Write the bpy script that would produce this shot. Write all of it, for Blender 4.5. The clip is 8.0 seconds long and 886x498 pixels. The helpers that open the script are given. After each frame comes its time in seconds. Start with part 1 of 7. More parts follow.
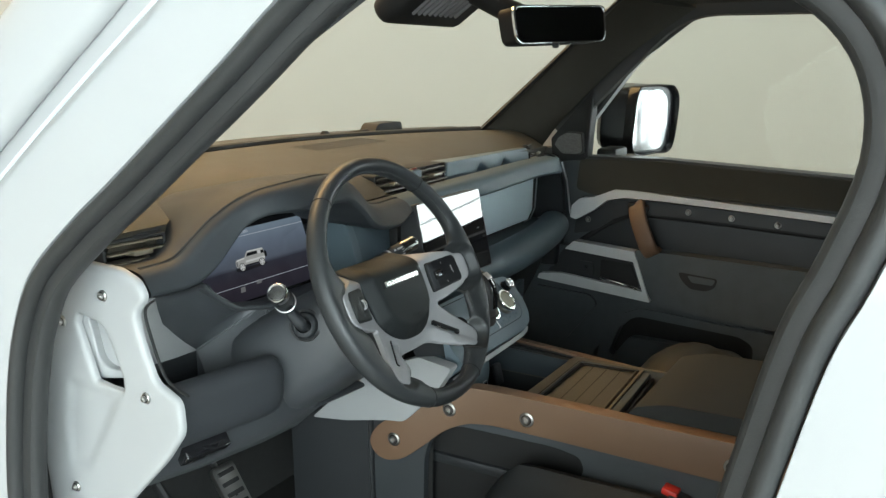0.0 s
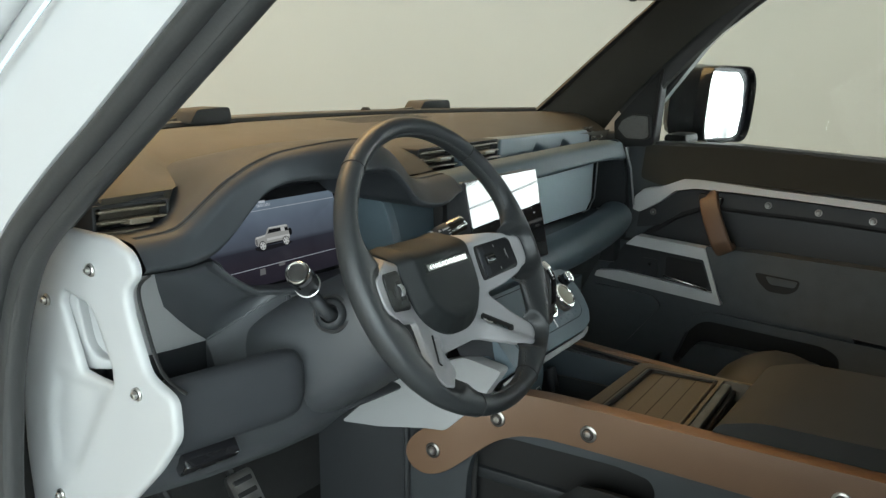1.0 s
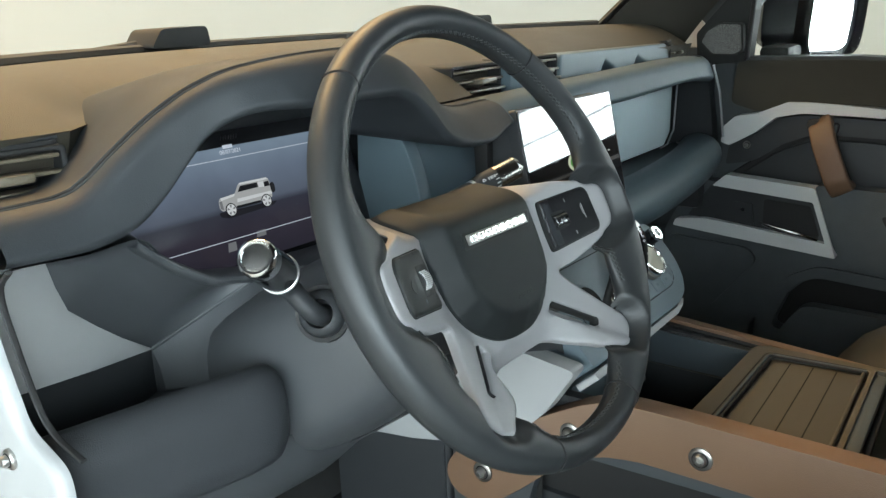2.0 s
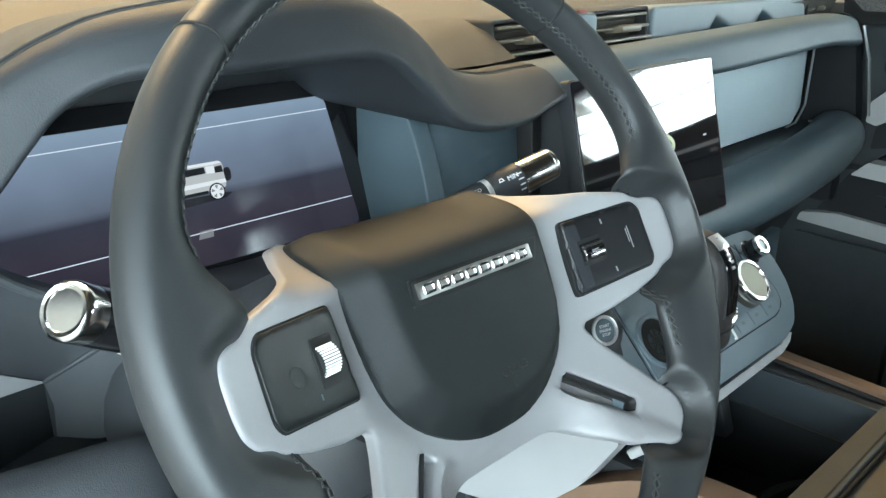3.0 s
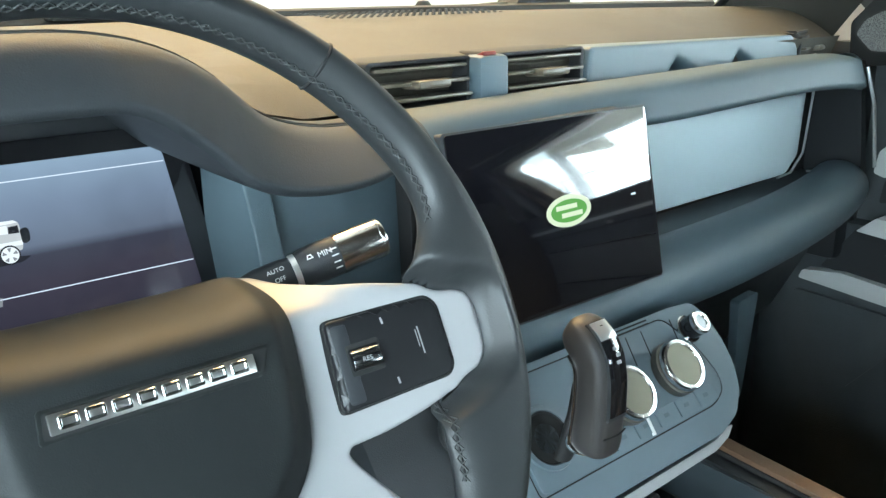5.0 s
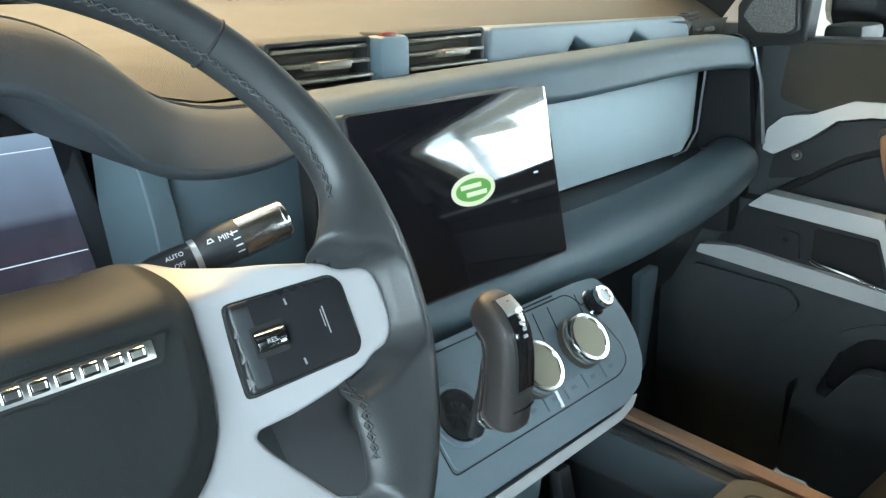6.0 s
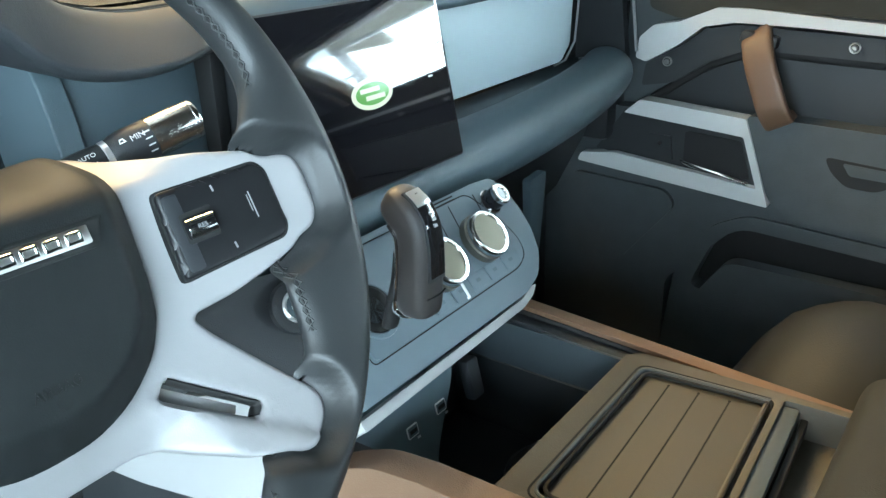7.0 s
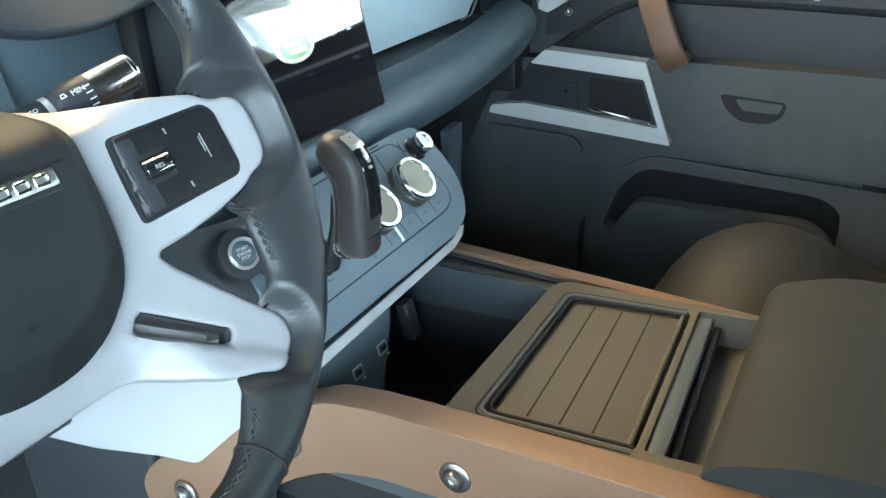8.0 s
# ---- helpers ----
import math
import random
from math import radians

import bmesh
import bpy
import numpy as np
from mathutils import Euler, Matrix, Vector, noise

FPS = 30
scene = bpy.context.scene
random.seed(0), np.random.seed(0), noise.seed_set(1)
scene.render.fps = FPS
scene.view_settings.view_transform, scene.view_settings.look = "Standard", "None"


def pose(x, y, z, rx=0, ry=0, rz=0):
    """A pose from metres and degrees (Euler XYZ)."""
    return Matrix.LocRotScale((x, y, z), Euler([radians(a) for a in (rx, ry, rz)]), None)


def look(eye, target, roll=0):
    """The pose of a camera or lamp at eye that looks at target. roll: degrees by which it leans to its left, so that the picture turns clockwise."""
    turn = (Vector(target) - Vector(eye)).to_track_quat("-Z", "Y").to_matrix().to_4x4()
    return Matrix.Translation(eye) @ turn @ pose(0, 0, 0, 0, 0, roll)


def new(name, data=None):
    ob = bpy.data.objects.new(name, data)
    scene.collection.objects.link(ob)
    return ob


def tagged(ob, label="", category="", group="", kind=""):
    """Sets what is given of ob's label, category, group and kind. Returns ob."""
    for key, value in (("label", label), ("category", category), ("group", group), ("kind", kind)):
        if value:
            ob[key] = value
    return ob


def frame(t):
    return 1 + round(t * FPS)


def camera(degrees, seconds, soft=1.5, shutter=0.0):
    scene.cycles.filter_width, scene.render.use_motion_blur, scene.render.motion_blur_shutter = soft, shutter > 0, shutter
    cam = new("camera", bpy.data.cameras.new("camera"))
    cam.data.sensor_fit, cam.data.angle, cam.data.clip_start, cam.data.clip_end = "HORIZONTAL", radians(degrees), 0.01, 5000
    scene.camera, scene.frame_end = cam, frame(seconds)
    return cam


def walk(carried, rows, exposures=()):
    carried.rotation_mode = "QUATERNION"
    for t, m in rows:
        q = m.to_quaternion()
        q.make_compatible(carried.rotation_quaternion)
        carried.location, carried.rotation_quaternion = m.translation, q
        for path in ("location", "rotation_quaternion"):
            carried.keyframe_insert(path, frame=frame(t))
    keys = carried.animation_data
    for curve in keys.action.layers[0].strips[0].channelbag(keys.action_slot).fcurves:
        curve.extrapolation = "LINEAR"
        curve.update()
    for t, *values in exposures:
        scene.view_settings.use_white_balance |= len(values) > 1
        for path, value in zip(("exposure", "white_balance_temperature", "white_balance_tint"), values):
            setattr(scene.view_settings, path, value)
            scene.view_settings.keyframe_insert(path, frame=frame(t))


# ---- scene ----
from mathutils import geometry

cam = camera(55.5, 8.0, soft=1.4)
PATH = [
    (0, (-1.377, -0.657, 1.599), (0.297, 0.351, 1.175), -0.6),
    (0.5, (-1.332, -0.658, 1.558), (0.301, 0.422, 1.148), 0.0),
    (1, (-1.221, -0.547, 1.525), (0.4, 0.548, 1.11), 0.2),
    (1.5, (-1.087, -0.42, 1.494), (0.514, 0.675, 1.009), -1.3),
    (1.7, (-1.0217, -0.3825, 1.4788), (0.523, 0.7, 0.985), -1.88),
    (2.8, (-0.7134, -0.2873, 1.4498), (0.592, 1.025, 0.836), -1.38),
    (3, (-0.679, -0.272, 1.447), (0.637, 1.091, 0.808), -1.4),
    (3.5, (-0.616, -0.258, 1.442), (0.624, 1.153, 0.754), -1.6),
    (4, (-0.564, -0.283, 1.444), (0.597, 1.192, 0.752), -1.5),
    (4.5, (-0.506, -0.3, 1.451), (0.649, 1.208, 0.826), -1.1),
    (4.7, (-0.4945, -0.3019, 1.4518), (0.654, 1.162, 0.868), -0.93),
    (5.8, (-0.4806, -0.3092, 1.445), (0.82, 1.029, 0.878), -1.52),
    (6, (-0.484, -0.308, 1.445), (0.883, 1.018, 0.833), -0.9),
    (6.5, (-0.5, -0.309, 1.436), (0.943, 0.896, 0.755), -0.8),
    (7, (-0.523, -0.313, 1.425), (0.98, 0.765, 0.664), -1.4),
    (7.5, (-0.55, -0.316, 1.418), (0.994, 0.661, 0.606), -2.4),
    (8, (-0.569, -0.318, 1.415), (1.019, 0.569, 0.583), -3.1),
]
EXPOSURES = [(0.0, -0.93, 6380, 5), (1.0, -1.02, 6380, 5), (1.6, -0.85, 6300, 6), (2.9, -0.02, 5950, 3), (6.5, 0.38, 5680, 1), (8.0, 0.46, 5400, 0)]
walk(cam, [(t, look(eye, target, roll)) for t, eye, target, roll in PATH], EXPOSURES)

# ---- light ----
world = bpy.data.worlds.new("world")
scene.world = world
world.use_nodes = True
sky = world.node_tree.nodes.new("ShaderNodeTexSky")
sky.sky_type, sky.sun_disc, sky.sun_elevation, sky.sun_rotation = "NISHITA", False, radians(35), radians(160)
world.node_tree.nodes["Background"].inputs["Strength"].default_value = 0.1
world.node_tree.links.new(sky.outputs[0], world.node_tree.nodes["Background"].inputs["Color"])


def area(name, at, target, size, size_y, power, col):
    li = bpy.data.lights.new(name, "AREA")
    li.shape, li.size, li.size_y, li.energy, li.color = "RECTANGLE", size, size_y, power, col
    ob = new(name, li)
    ob.matrix_basis = look(at, target)
    return ob


# daylight from the glazed rear and left, and a warm ceiling lamp over the bonnet
area("daylight_rear", (1.0, -6.2, 2.4), (0.6, 0, 1.5), 11.0, 3.2, 650, (0.78, 0.92, 1.0))
area("daylight_left", (-5.2, -4.6, 2.3), (-0.3, 0.1, 1.3), 4.6, 3.4, 860, (0.78, 0.92, 1.0))
area("ceiling_lamp_front", (0.35, 2.3, 4.0), (0.1, 1.3, 0), 3.4, 1.2, 355, (1.0, 0.62, 0.26))
# unseen lamp, added to brighten the plain front wall
area("wall_fill", (2.2, 2.6, 4.4), (3.4, 4.4, 1.6), 5.0, 0.5, 60, (1.0, 0.93, 0.82))

# ---- materials ----
def mat(name, col, rough=0.5, metal=0.0, var=0.12, vscale=14.0, bump=0.0, bscale=400.0, coat=0.0, spec=0.5, detail=4.0):
    m = bpy.data.materials.new(name)
    m.use_nodes = True
    nt = m.node_tree
    b = nt.nodes["Principled BSDF"]
    b.inputs["Metallic"].default_value = metal
    b.inputs["Specular IOR Level"].default_value = spec
    b.inputs["Coat Weight"].default_value = coat
    b.inputs["Coat Roughness"].default_value = 0.05
    tc = nt.nodes.new("ShaderNodeTexCoord")
    n1 = nt.nodes.new("ShaderNodeTexNoise")
    n1.inputs["Scale"].default_value = vscale
    n1.inputs["Detail"].default_value = detail
    nt.links.new(tc.outputs["Object"], n1.inputs["Vector"])
    ramp = nt.nodes.new("ShaderNodeMix")
    ramp.data_type = "RGBA"
    lo = [c * (1 - var) for c in col]
    hi = [min(1.0, c * (1 + var)) for c in col]
    ramp.inputs[6].default_value = (*lo, 1)
    ramp.inputs[7].default_value = (*hi, 1)
    nt.links.new(n1.outputs["Fac"], ramp.inputs[0])
    nt.links.new(ramp.outputs[2], b.inputs["Base Color"])
    mr = nt.nodes.new("ShaderNodeMapRange")
    mr.inputs["To Min"].default_value = max(0.0, rough - 0.06)
    mr.inputs["To Max"].default_value = min(1.0, rough + 0.06)
    nt.links.new(n1.outputs["Fac"], mr.inputs["Value"])
    nt.links.new(mr.outputs["Result"], b.inputs["Roughness"])
    if bump:
        n2 = nt.nodes.new("ShaderNodeTexVoronoi" if bump > 0 else "ShaderNodeTexNoise")
        n2.inputs["Scale"].default_value = bscale
        nt.links.new(tc.outputs["Object"], n2.inputs["Vector"])
        bp = nt.nodes.new("ShaderNodeBump")
        bp.inputs["Strength"].default_value = abs(bump)
        bp.inputs["Distance"].default_value = 0.0006
        nt.links.new(n2.outputs["Distance" if bump > 0 else "Fac"], bp.inputs["Height"])
        nt.links.new(bp.outputs["Normal"], b.inputs["Normal"])
    return m


def glow(name, col, strength):
    m = bpy.data.materials.new(name)
    m.use_nodes = True
    b = m.node_tree.nodes["Principled BSDF"]
    b.inputs["Base Color"].default_value = (0.01, 0.01, 0.01, 1)
    b.inputs["Roughness"].default_value = 0.1
    b.inputs["Emission Color"].default_value = (*col, 1)
    b.inputs["Emission Strength"].default_value = strength
    return m


def glass(name, tint=(1, 1, 1)):
    m = bpy.data.materials.new(name)
    m.use_nodes = True
    nt = m.node_tree
    for nd in list(nt.nodes):
        if nd.type == "BSDF_PRINCIPLED":
            nt.nodes.remove(nd)
    out = nt.nodes["Material Output"]
    tr = nt.nodes.new("ShaderNodeBsdfTransparent")
    tr.inputs["Color"].default_value = (*tint, 1)
    gl = nt.nodes.new("ShaderNodeBsdfGlossy")
    gl.inputs["Roughness"].default_value = 0.02
    mx = nt.nodes.new("ShaderNodeMixShader")
    mx.inputs[0].default_value = 0.001
    nt.links.new(tr.outputs[0], mx.inputs[1])
    nt.links.new(gl.outputs[0], mx.inputs[2])
    nt.links.new(mx.outputs[0], out.inputs["Surface"])
    return m


WHITE_PAINT = mat("white_paint", (0.375, 0.38, 0.38), 0.34, coat=0.5, var=0.01, vscale=1.2, detail=1.0)
BAR_SLATE = mat("bar_slate", (0.060, 0.083, 0.096), 0.55, var=0.12, bump=0.2, bscale=1200, spec=0.3)
CHEEK = mat("cheek_slate", (0.050, 0.062, 0.070), 0.5, var=0.12, bump=0.1, bscale=1300)
CAP_WHITE = mat("cap_white", (0.315, 0.318, 0.315), 0.5, var=0.05, bump=-0.15, bscale=900)
TRIM_GREY = mat("trim_grey", (0.250, 0.245, 0.250), 0.42, var=0.04, bump=-0.1, bscale=1500)
PANEL_GREY = mat("panel_grey", (0.56, 0.66, 0.70), 0.45, var=0.04, bump=0.1, bscale=1200)
LEATHER_DASH = mat("leather_dash", (0.027, 0.030, 0.033), 0.58, var=0.18, bump=0.2, bscale=900, spec=0.25)
WHEEL_PAD = mat("wheel_plastic", (0.011, 0.0125, 0.012), 0.40, var=0.15, bump=0.06, bscale=1300, spec=0.22)
MIRROR_BLACK = mat("mirror_black", (0.008, 0.008, 0.009), 0.25, var=0.1, spec=0.22)
RED_DARK = mat("dark_red", (0.16, 0.02, 0.015), 0.4, var=0.1)
SOCKET_BLUE = mat("socket_slate", (0.11, 0.15, 0.17), 0.5, var=0.1)
SMOKE = mat("smoked_chrome", (0.40, 0.40, 0.40), 0.18, 1.0, var=0.05)
LEATHER = mat("leather_black", (0.021, 0.023, 0.024), 0.44, var=0.15, bump=0.07, bscale=1100, spec=0.36)
LEATHER_SEAT = mat("leather_seat", (0.022, 0.024, 0.025), 0.58, var=0.2, bump=0.3, bscale=620, spec=0.2)
SOFT_TOP = mat("soft_dash_top", (0.030, 0.0255, 0.017), 0.6, var=0.15, bump=0.5, bscale=1100)
SAIL = mat("sail_black", (0.015, 0.016, 0.016), 0.55, var=0.12, bump=0.2, bscale=1200, spec=0.25)
KNEE = mat("knee_vinyl", (0.026, 0.028, 0.031), 0.6, var=0.15, bump=0.25, bscale=1000, spec=0.25)
DASH_LOW = mat("lower_dash_plastic", (0.040, 0.043, 0.046), 0.48, var=0.12, bump=0.2, bscale=1300)
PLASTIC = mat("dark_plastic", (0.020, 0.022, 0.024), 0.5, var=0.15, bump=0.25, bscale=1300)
PLASTIC_BLUE = mat("slate_plastic", (0.076, 0.106, 0.122), 0.46, var=0.12, bump=0.25, bscale=1300)
DOORCARD = mat("door_card", (0.056, 0.065, 0.069), 0.6, var=0.22, vscale=30, bump=0.8, bscale=700)
DOOR_TOP = mat("door_top_cloth", (0.046, 0.044, 0.036), 0.9, var=0.15, bump=0.6, bscale=1300, spec=0.2)
SIDE_SLATE = mat("console_slate", (0.043, 0.049, 0.053), 0.55, var=0.15, bump=0.3, bscale=1100)
PALE_THREAD = mat("pale_thread", (0.20, 0.21, 0.21), 0.7, var=0.2)
HEADLINER = mat("headliner_cloth", (0.033, 0.030, 0.023), 0.9, var=0.15, bump=0.5, bscale=1500)
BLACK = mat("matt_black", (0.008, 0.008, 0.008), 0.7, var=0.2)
GLOSS = mat("gloss_black", (0.010, 0.010, 0.011), 0.08, var=0.1, coat=0.5)
RUBBER = mat("rubber_seal", (0.021, 0.022, 0.022), 0.5, var=0.15, bump=-0.3, bscale=300)
DOOR_TRIM = mat("door_trim_grey", (0.55, 0.56, 0.56), 0.42, var=0.04, bump=-0.1, bscale=1500)
BROWN = mat("brown_leather", (0.147, 0.086, 0.050), 0.45, var=0.10, bump=0.35, bscale=800)
SATIN = mat("satin_chrome", (0.78, 0.78, 0.78), 0.32, 0.85, var=0.04)
CHROME = mat("chrome", (0.80, 0.80, 0.80), 0.14, 1.0, var=0.05)
STACK_BLUE = mat("stack_slate", (0.112, 0.146, 0.168), 0.42, var=0.08, bump=0.15, bscale=1500)
STALK_CHROME = mat("satin_stalk_end", (0.42, 0.41, 0.39), 0.24, 1.0, var=0.25, vscale=120)
COVER = mat("airbag_vinyl", (0.0112, 0.0130, 0.0133), 0.60, var=0.15, bump=0.10, bscale=1300, spec=0.24)
PAD_GLOSS = mat("pad_gloss", (0.009, 0.009, 0.010), 0.40, var=0.1, bump=0.05, bscale=1500, spec=0.30)
STEP_SHEEN = mat("step_sheen_slate", (0.022, 0.024, 0.027), 0.45, var=0.1, spec=0.3)
DIM_PRINT = mat("dim_print", (0.26, 0.26, 0.26), 0.5, var=0.05)
STEEL = mat("brushed_steel", (0.42, 0.41, 0.39), 0.32, 1.0, var=0.1, vscale=160)
SILVER = mat("silver_paint", (0.42, 0.43, 0.44), 0.35, 0.6, var=0.05)
DIAL_SIDE = mat("dial_side", (0.16, 0.15, 0.13), 0.35, 0.8, var=0.2, vscale=90)
DIAL = mat("dial_face", (0.16, 0.15, 0.11), 0.35, 0.5, var=0.06)
TRAYMAT = mat("tray_rubber", (0.062, 0.056, 0.042), 0.6, var=0.12, bump=0.3, bscale=900)
CARPET = mat("carpet", (0.022, 0.022, 0.021), 0.95, var=0.4, vscale=60, bump=0.9, bscale=700)
THREAD = mat("thread", (0.032, 0.034, 0.034), 0.7, var=0.2)
SEAM = mat("seam_shadow", (0.012, 0.012, 0.012), 0.8, var=0.1, spec=0.35)
LETTER = mat("pale_print", (0.75, 0.75, 0.75), 0.5, var=0.02)
RED = mat("red_plastic", (0.55, 0.03, 0.02), 0.4, var=0.08)
MIRROR = mat("mirror_silver", (0.92, 0.92, 0.92), 0.01, 1.0, var=0.0)
WALL = mat("wall_plaster", (0.325, 0.310, 0.270), 0.85, var=0.03, vscale=1.2, bump=-0.2, bscale=60)
FLOOR = mat("showroom_floor", (0.32, 0.31, 0.29), 0.35, var=0.08, vscale=2.0)
CEIL = mat("ceiling_white", (0.6, 0.59, 0.56), 0.9, var=0.03, vscale=2.0)
GLASS = glass("clear_glass", (0.97, 0.98, 0.97))
SKYGLOW = glow("sky_outside", (0.93, 0.97, 1.0), 14.0)


# ---- mesh helpers ----
def V3(*a):
    return Vector(a)


def curve_pts(pts, n=4, closed=True):
    """Catmull-Rom through the points."""
    P = [Vector(p) for p in pts]
    m, out = len(P), []
    for i in range(m if closed else m - 1):
        if closed:
            a, b, c, d = P[i - 1], P[i], P[(i + 1) % m], P[(i + 2) % m]
        else:
            a, b, c, d = P[max(i - 1, 0)], P[i], P[i + 1], P[min(i + 2, m - 1)]
        for k in range(n):
            t = k / n
            out.append(0.5 * ((2 * b) + (c - a) * t + (2 * a - 5 * b + 4 * c - d) * t * t + (3 * b - a - 3 * c + d) * t ** 3))
    if not closed:
        out.append(P[-1])
    return out


def round_poly(pts, r=0.006, seg=4):
    """Polygon with its corners rounded by about r."""
    P = [Vector(p) for p in pts]
    out = []
    for i, p in enumerate(P):
        a, c = P[i - 1] - p, P[(i + 1) % len(P)] - p
        d = min(r, a.length * 0.45, c.length * 0.45)
        s, e = p + a.normalized() * d, p + c.normalized() * d
        for k in range(seg + 1):
            t = k / seg
            out.append(s * (1 - t) ** 2 + p * 2 * t * (1 - t) + e * t * t)
    return out


def part(name, bm, material, parent=None, label="", smooth=40):
    bmesh.ops.remove_doubles(bm, verts=bm.verts, dist=1e-6)
    bmesh.ops.recalc_face_normals(bm, faces=bm.faces)
    me = bpy.data.meshes.new(name)
    bm.to_mesh(me)
    bm.free()
    me.materials.append(material)
    if smooth:
        me.polygons.foreach_set("use_smooth", [True] * len(me.polygons))
        me.set_sharp_from_angle(angle=radians(smooth))
    ob = new(name, me)
    if parent:
        ob.parent = parent
        ob.matrix_parent_inverse = (parent.matrix_basis if parent.type == "EMPTY" else Matrix()).inverted()
    if label:
        tagged(ob, label)
    return ob


def thing(name, label, category, at=(0, 0, 0), group="", kind=""):
    ob = new(name)
    ob.empty_display_size = 0.05
    ob.matrix_basis = Matrix.Translation(at)
    return tagged(ob, label, category, group, kind)


def slab(pts, O, U, Vv, t0, t1, bevel=0.0015, seg=2, holes=(), both=False, bm=None, warp=None):
    """A plate with the outline pts (and holes) in the plane O, U, Vv, from t0 to t1 along its normal, edges bevelled."""
    own = bmesh.new()
    O, U, Vv = Vector(O), Vector(U).normalized(), Vector(Vv)
    N = U.cross(Vv).normalized()
    Vv = N.cross(U)
    edges = []
    for loop in (pts, *holes):
        vs = [own.verts.new((p[0], p[1], t0)) for p in loop]
        edges += [own.edges.new((vs[i], vs[(i + 1) % len(vs)])) for i in range(len(vs))]
    bmesh.ops.triangle_fill(own, use_beauty=True, use_dissolve=False, edges=edges)
    base = list(own.faces)
    ret = bmesh.ops.extrude_face_region(own, geom=base)
    top = [v for v in ret["geom"] if isinstance(v, bmesh.types.BMVert)]
    for v in top:
        v.co.z = t1
    own.normal_update()
    have = [f for f in own.faces if all(abs(v.co.z - t0) < 1e-9 for v in f.verts)]
    if not have:
        bot = [v for v in own.verts if abs(v.co.z - t0) < 1e-9]
        be = [e for e in own.edges if all(v in bot for v in e.verts)]
        bmesh.ops.triangle_fill(own, use_beauty=True, edges=be)
    if bevel:
        zs = (t0, t1) if both else (t1,)
        ed = [e for e in own.edges if any(abs(e.verts[0].co.z - z) < 1e-9 and abs(e.verts[1].co.z - z) < 1e-9 for z in zs)
              and len(e.link_faces) == 2 and abs(e.link_faces[0].normal.dot(e.link_faces[1].normal)) < 0.5]
        bmesh.ops.bevel(own, geom=ed, offset=bevel, segments=seg, affect="EDGES", profile=0.5, clamp_overlap=True)
    for v in own.verts:
        x, y, z = v.co
        if warp:
            x, y, z = warp(x, y, z)
        v.co = O + U * x + Vv * y + N * z
    return join(bm, own)


def sheet(outline, H, thick, M4, holes=(), bevel=0.002, step=0.005, bm=None):
    """A solid plate over the outline (with holes) whose face follows the height H(u, v), with rounded edges; M4 lays it into the world."""
    loops = []
    for loop in (outline, *holes):
        out = []
        L = [np.array(p, float) for p in loop]
        for p, q in zip(L, L[1:] + L[:1]):
            n = max(1, int(np.hypot(*(q - p)) / step))
            out += [p + (q - p) * k / n for k in range(n)]
        loops.append(np.array(out))
    A = np.concatenate(loops)
    B = np.concatenate([np.roll(lp, -1, 0) for lp in loops])

    def inside_by(P):
        """Distance to the edges, positive inside the plate."""
        d = B - A
        e = P[:, None, :] - A
        t = np.clip((e * d).sum(2) / np.maximum((d * d).sum(1), 1e-15), 0, 1)
        far = np.hypot(*np.moveaxis(e - d * t[..., None], -1, 0)).min(1)
        dy = np.where(d[:, 1] == 0, 1e-15, d[:, 1])
        hit = ((A[:, 1] > P[:, 1:]) != (B[:, 1] > P[:, 1:])) & (P[:, :1] < d[:, 0] * (P[:, 1:] - A[:, 1]) / dy + A[:, 0])
        return np.where(hit.sum(1) % 2 == 1, far, -far)

    inner = []
    for lp in loops:
        t = np.roll(lp, -1, 0) - np.roll(lp, 1, 0)
        n = np.stack([-t[:, 1], t[:, 0]], 1) / np.maximum(np.hypot(*t.T), 1e-9)[:, None]
        for off in (0.12, 0.4, 1.0):
            for sg in (1, -1):
                P = lp + n * sg * off * bevel
                inner.append(P[np.abs(inside_by(P) - off * bevel) < 0.06 * bevel])
    lo, hi = A.min(0), A.max(0)
    gx, gy = np.meshgrid(np.arange(lo[0], hi[0], step), np.arange(lo[1], hi[1], step))
    gx[1::2] += step / 2
    G = np.stack([gx.ravel(), gy.ravel()], 1)
    inner.append(G[inside_by(G) > bevel * 1.25])
    P = np.concatenate([A] + inner)
    edges, k = [], 0
    for lp in loops:
        edges += [(k + i, k + (i + 1) % len(lp)) for i in range(len(lp))]
        k += len(lp)
    co, _, faces, *_ = geometry.delaunay_2d_cdt([Vector(p) for p in P], edges, [], 1, 1e-7)
    C = np.array([(p.x, p.y) for p in co])
    mid = inside_by(np.array([C[list(f)].mean(0) for f in faces]))
    faces = [f for f, m in zip(faces, mid) if m > 0]
    d = np.clip(inside_by(C), 0, bevel) / bevel
    fall = bevel * (1 - np.sqrt(np.maximum(0.0, 1 - (1 - d) ** 2)))
    own = bmesh.new()
    hs = [H(*p) for p in C]
    top = [own.verts.new(M4 @ Vector((p[0], p[1], h - f))) for p, h, f in zip(C, hs, fall)]
    low = [own.verts.new(M4 @ Vector((p[0], p[1], h - thick))) for p, h in zip(C, hs)]
    rim_edges = {}
    for f in faces:
        own.faces.new([top[i] for i in f])
        own.faces.new([low[i] for i in reversed(f)])
        for a, b in zip(f, (*f[1:], f[0])):
            rim_edges[(a, b)] = True
    for a, b in rim_edges:
        if (b, a) not in rim_edges:
            own.faces.new((top[b], top[a], low[a], low[b]))
    return join(bm, own)


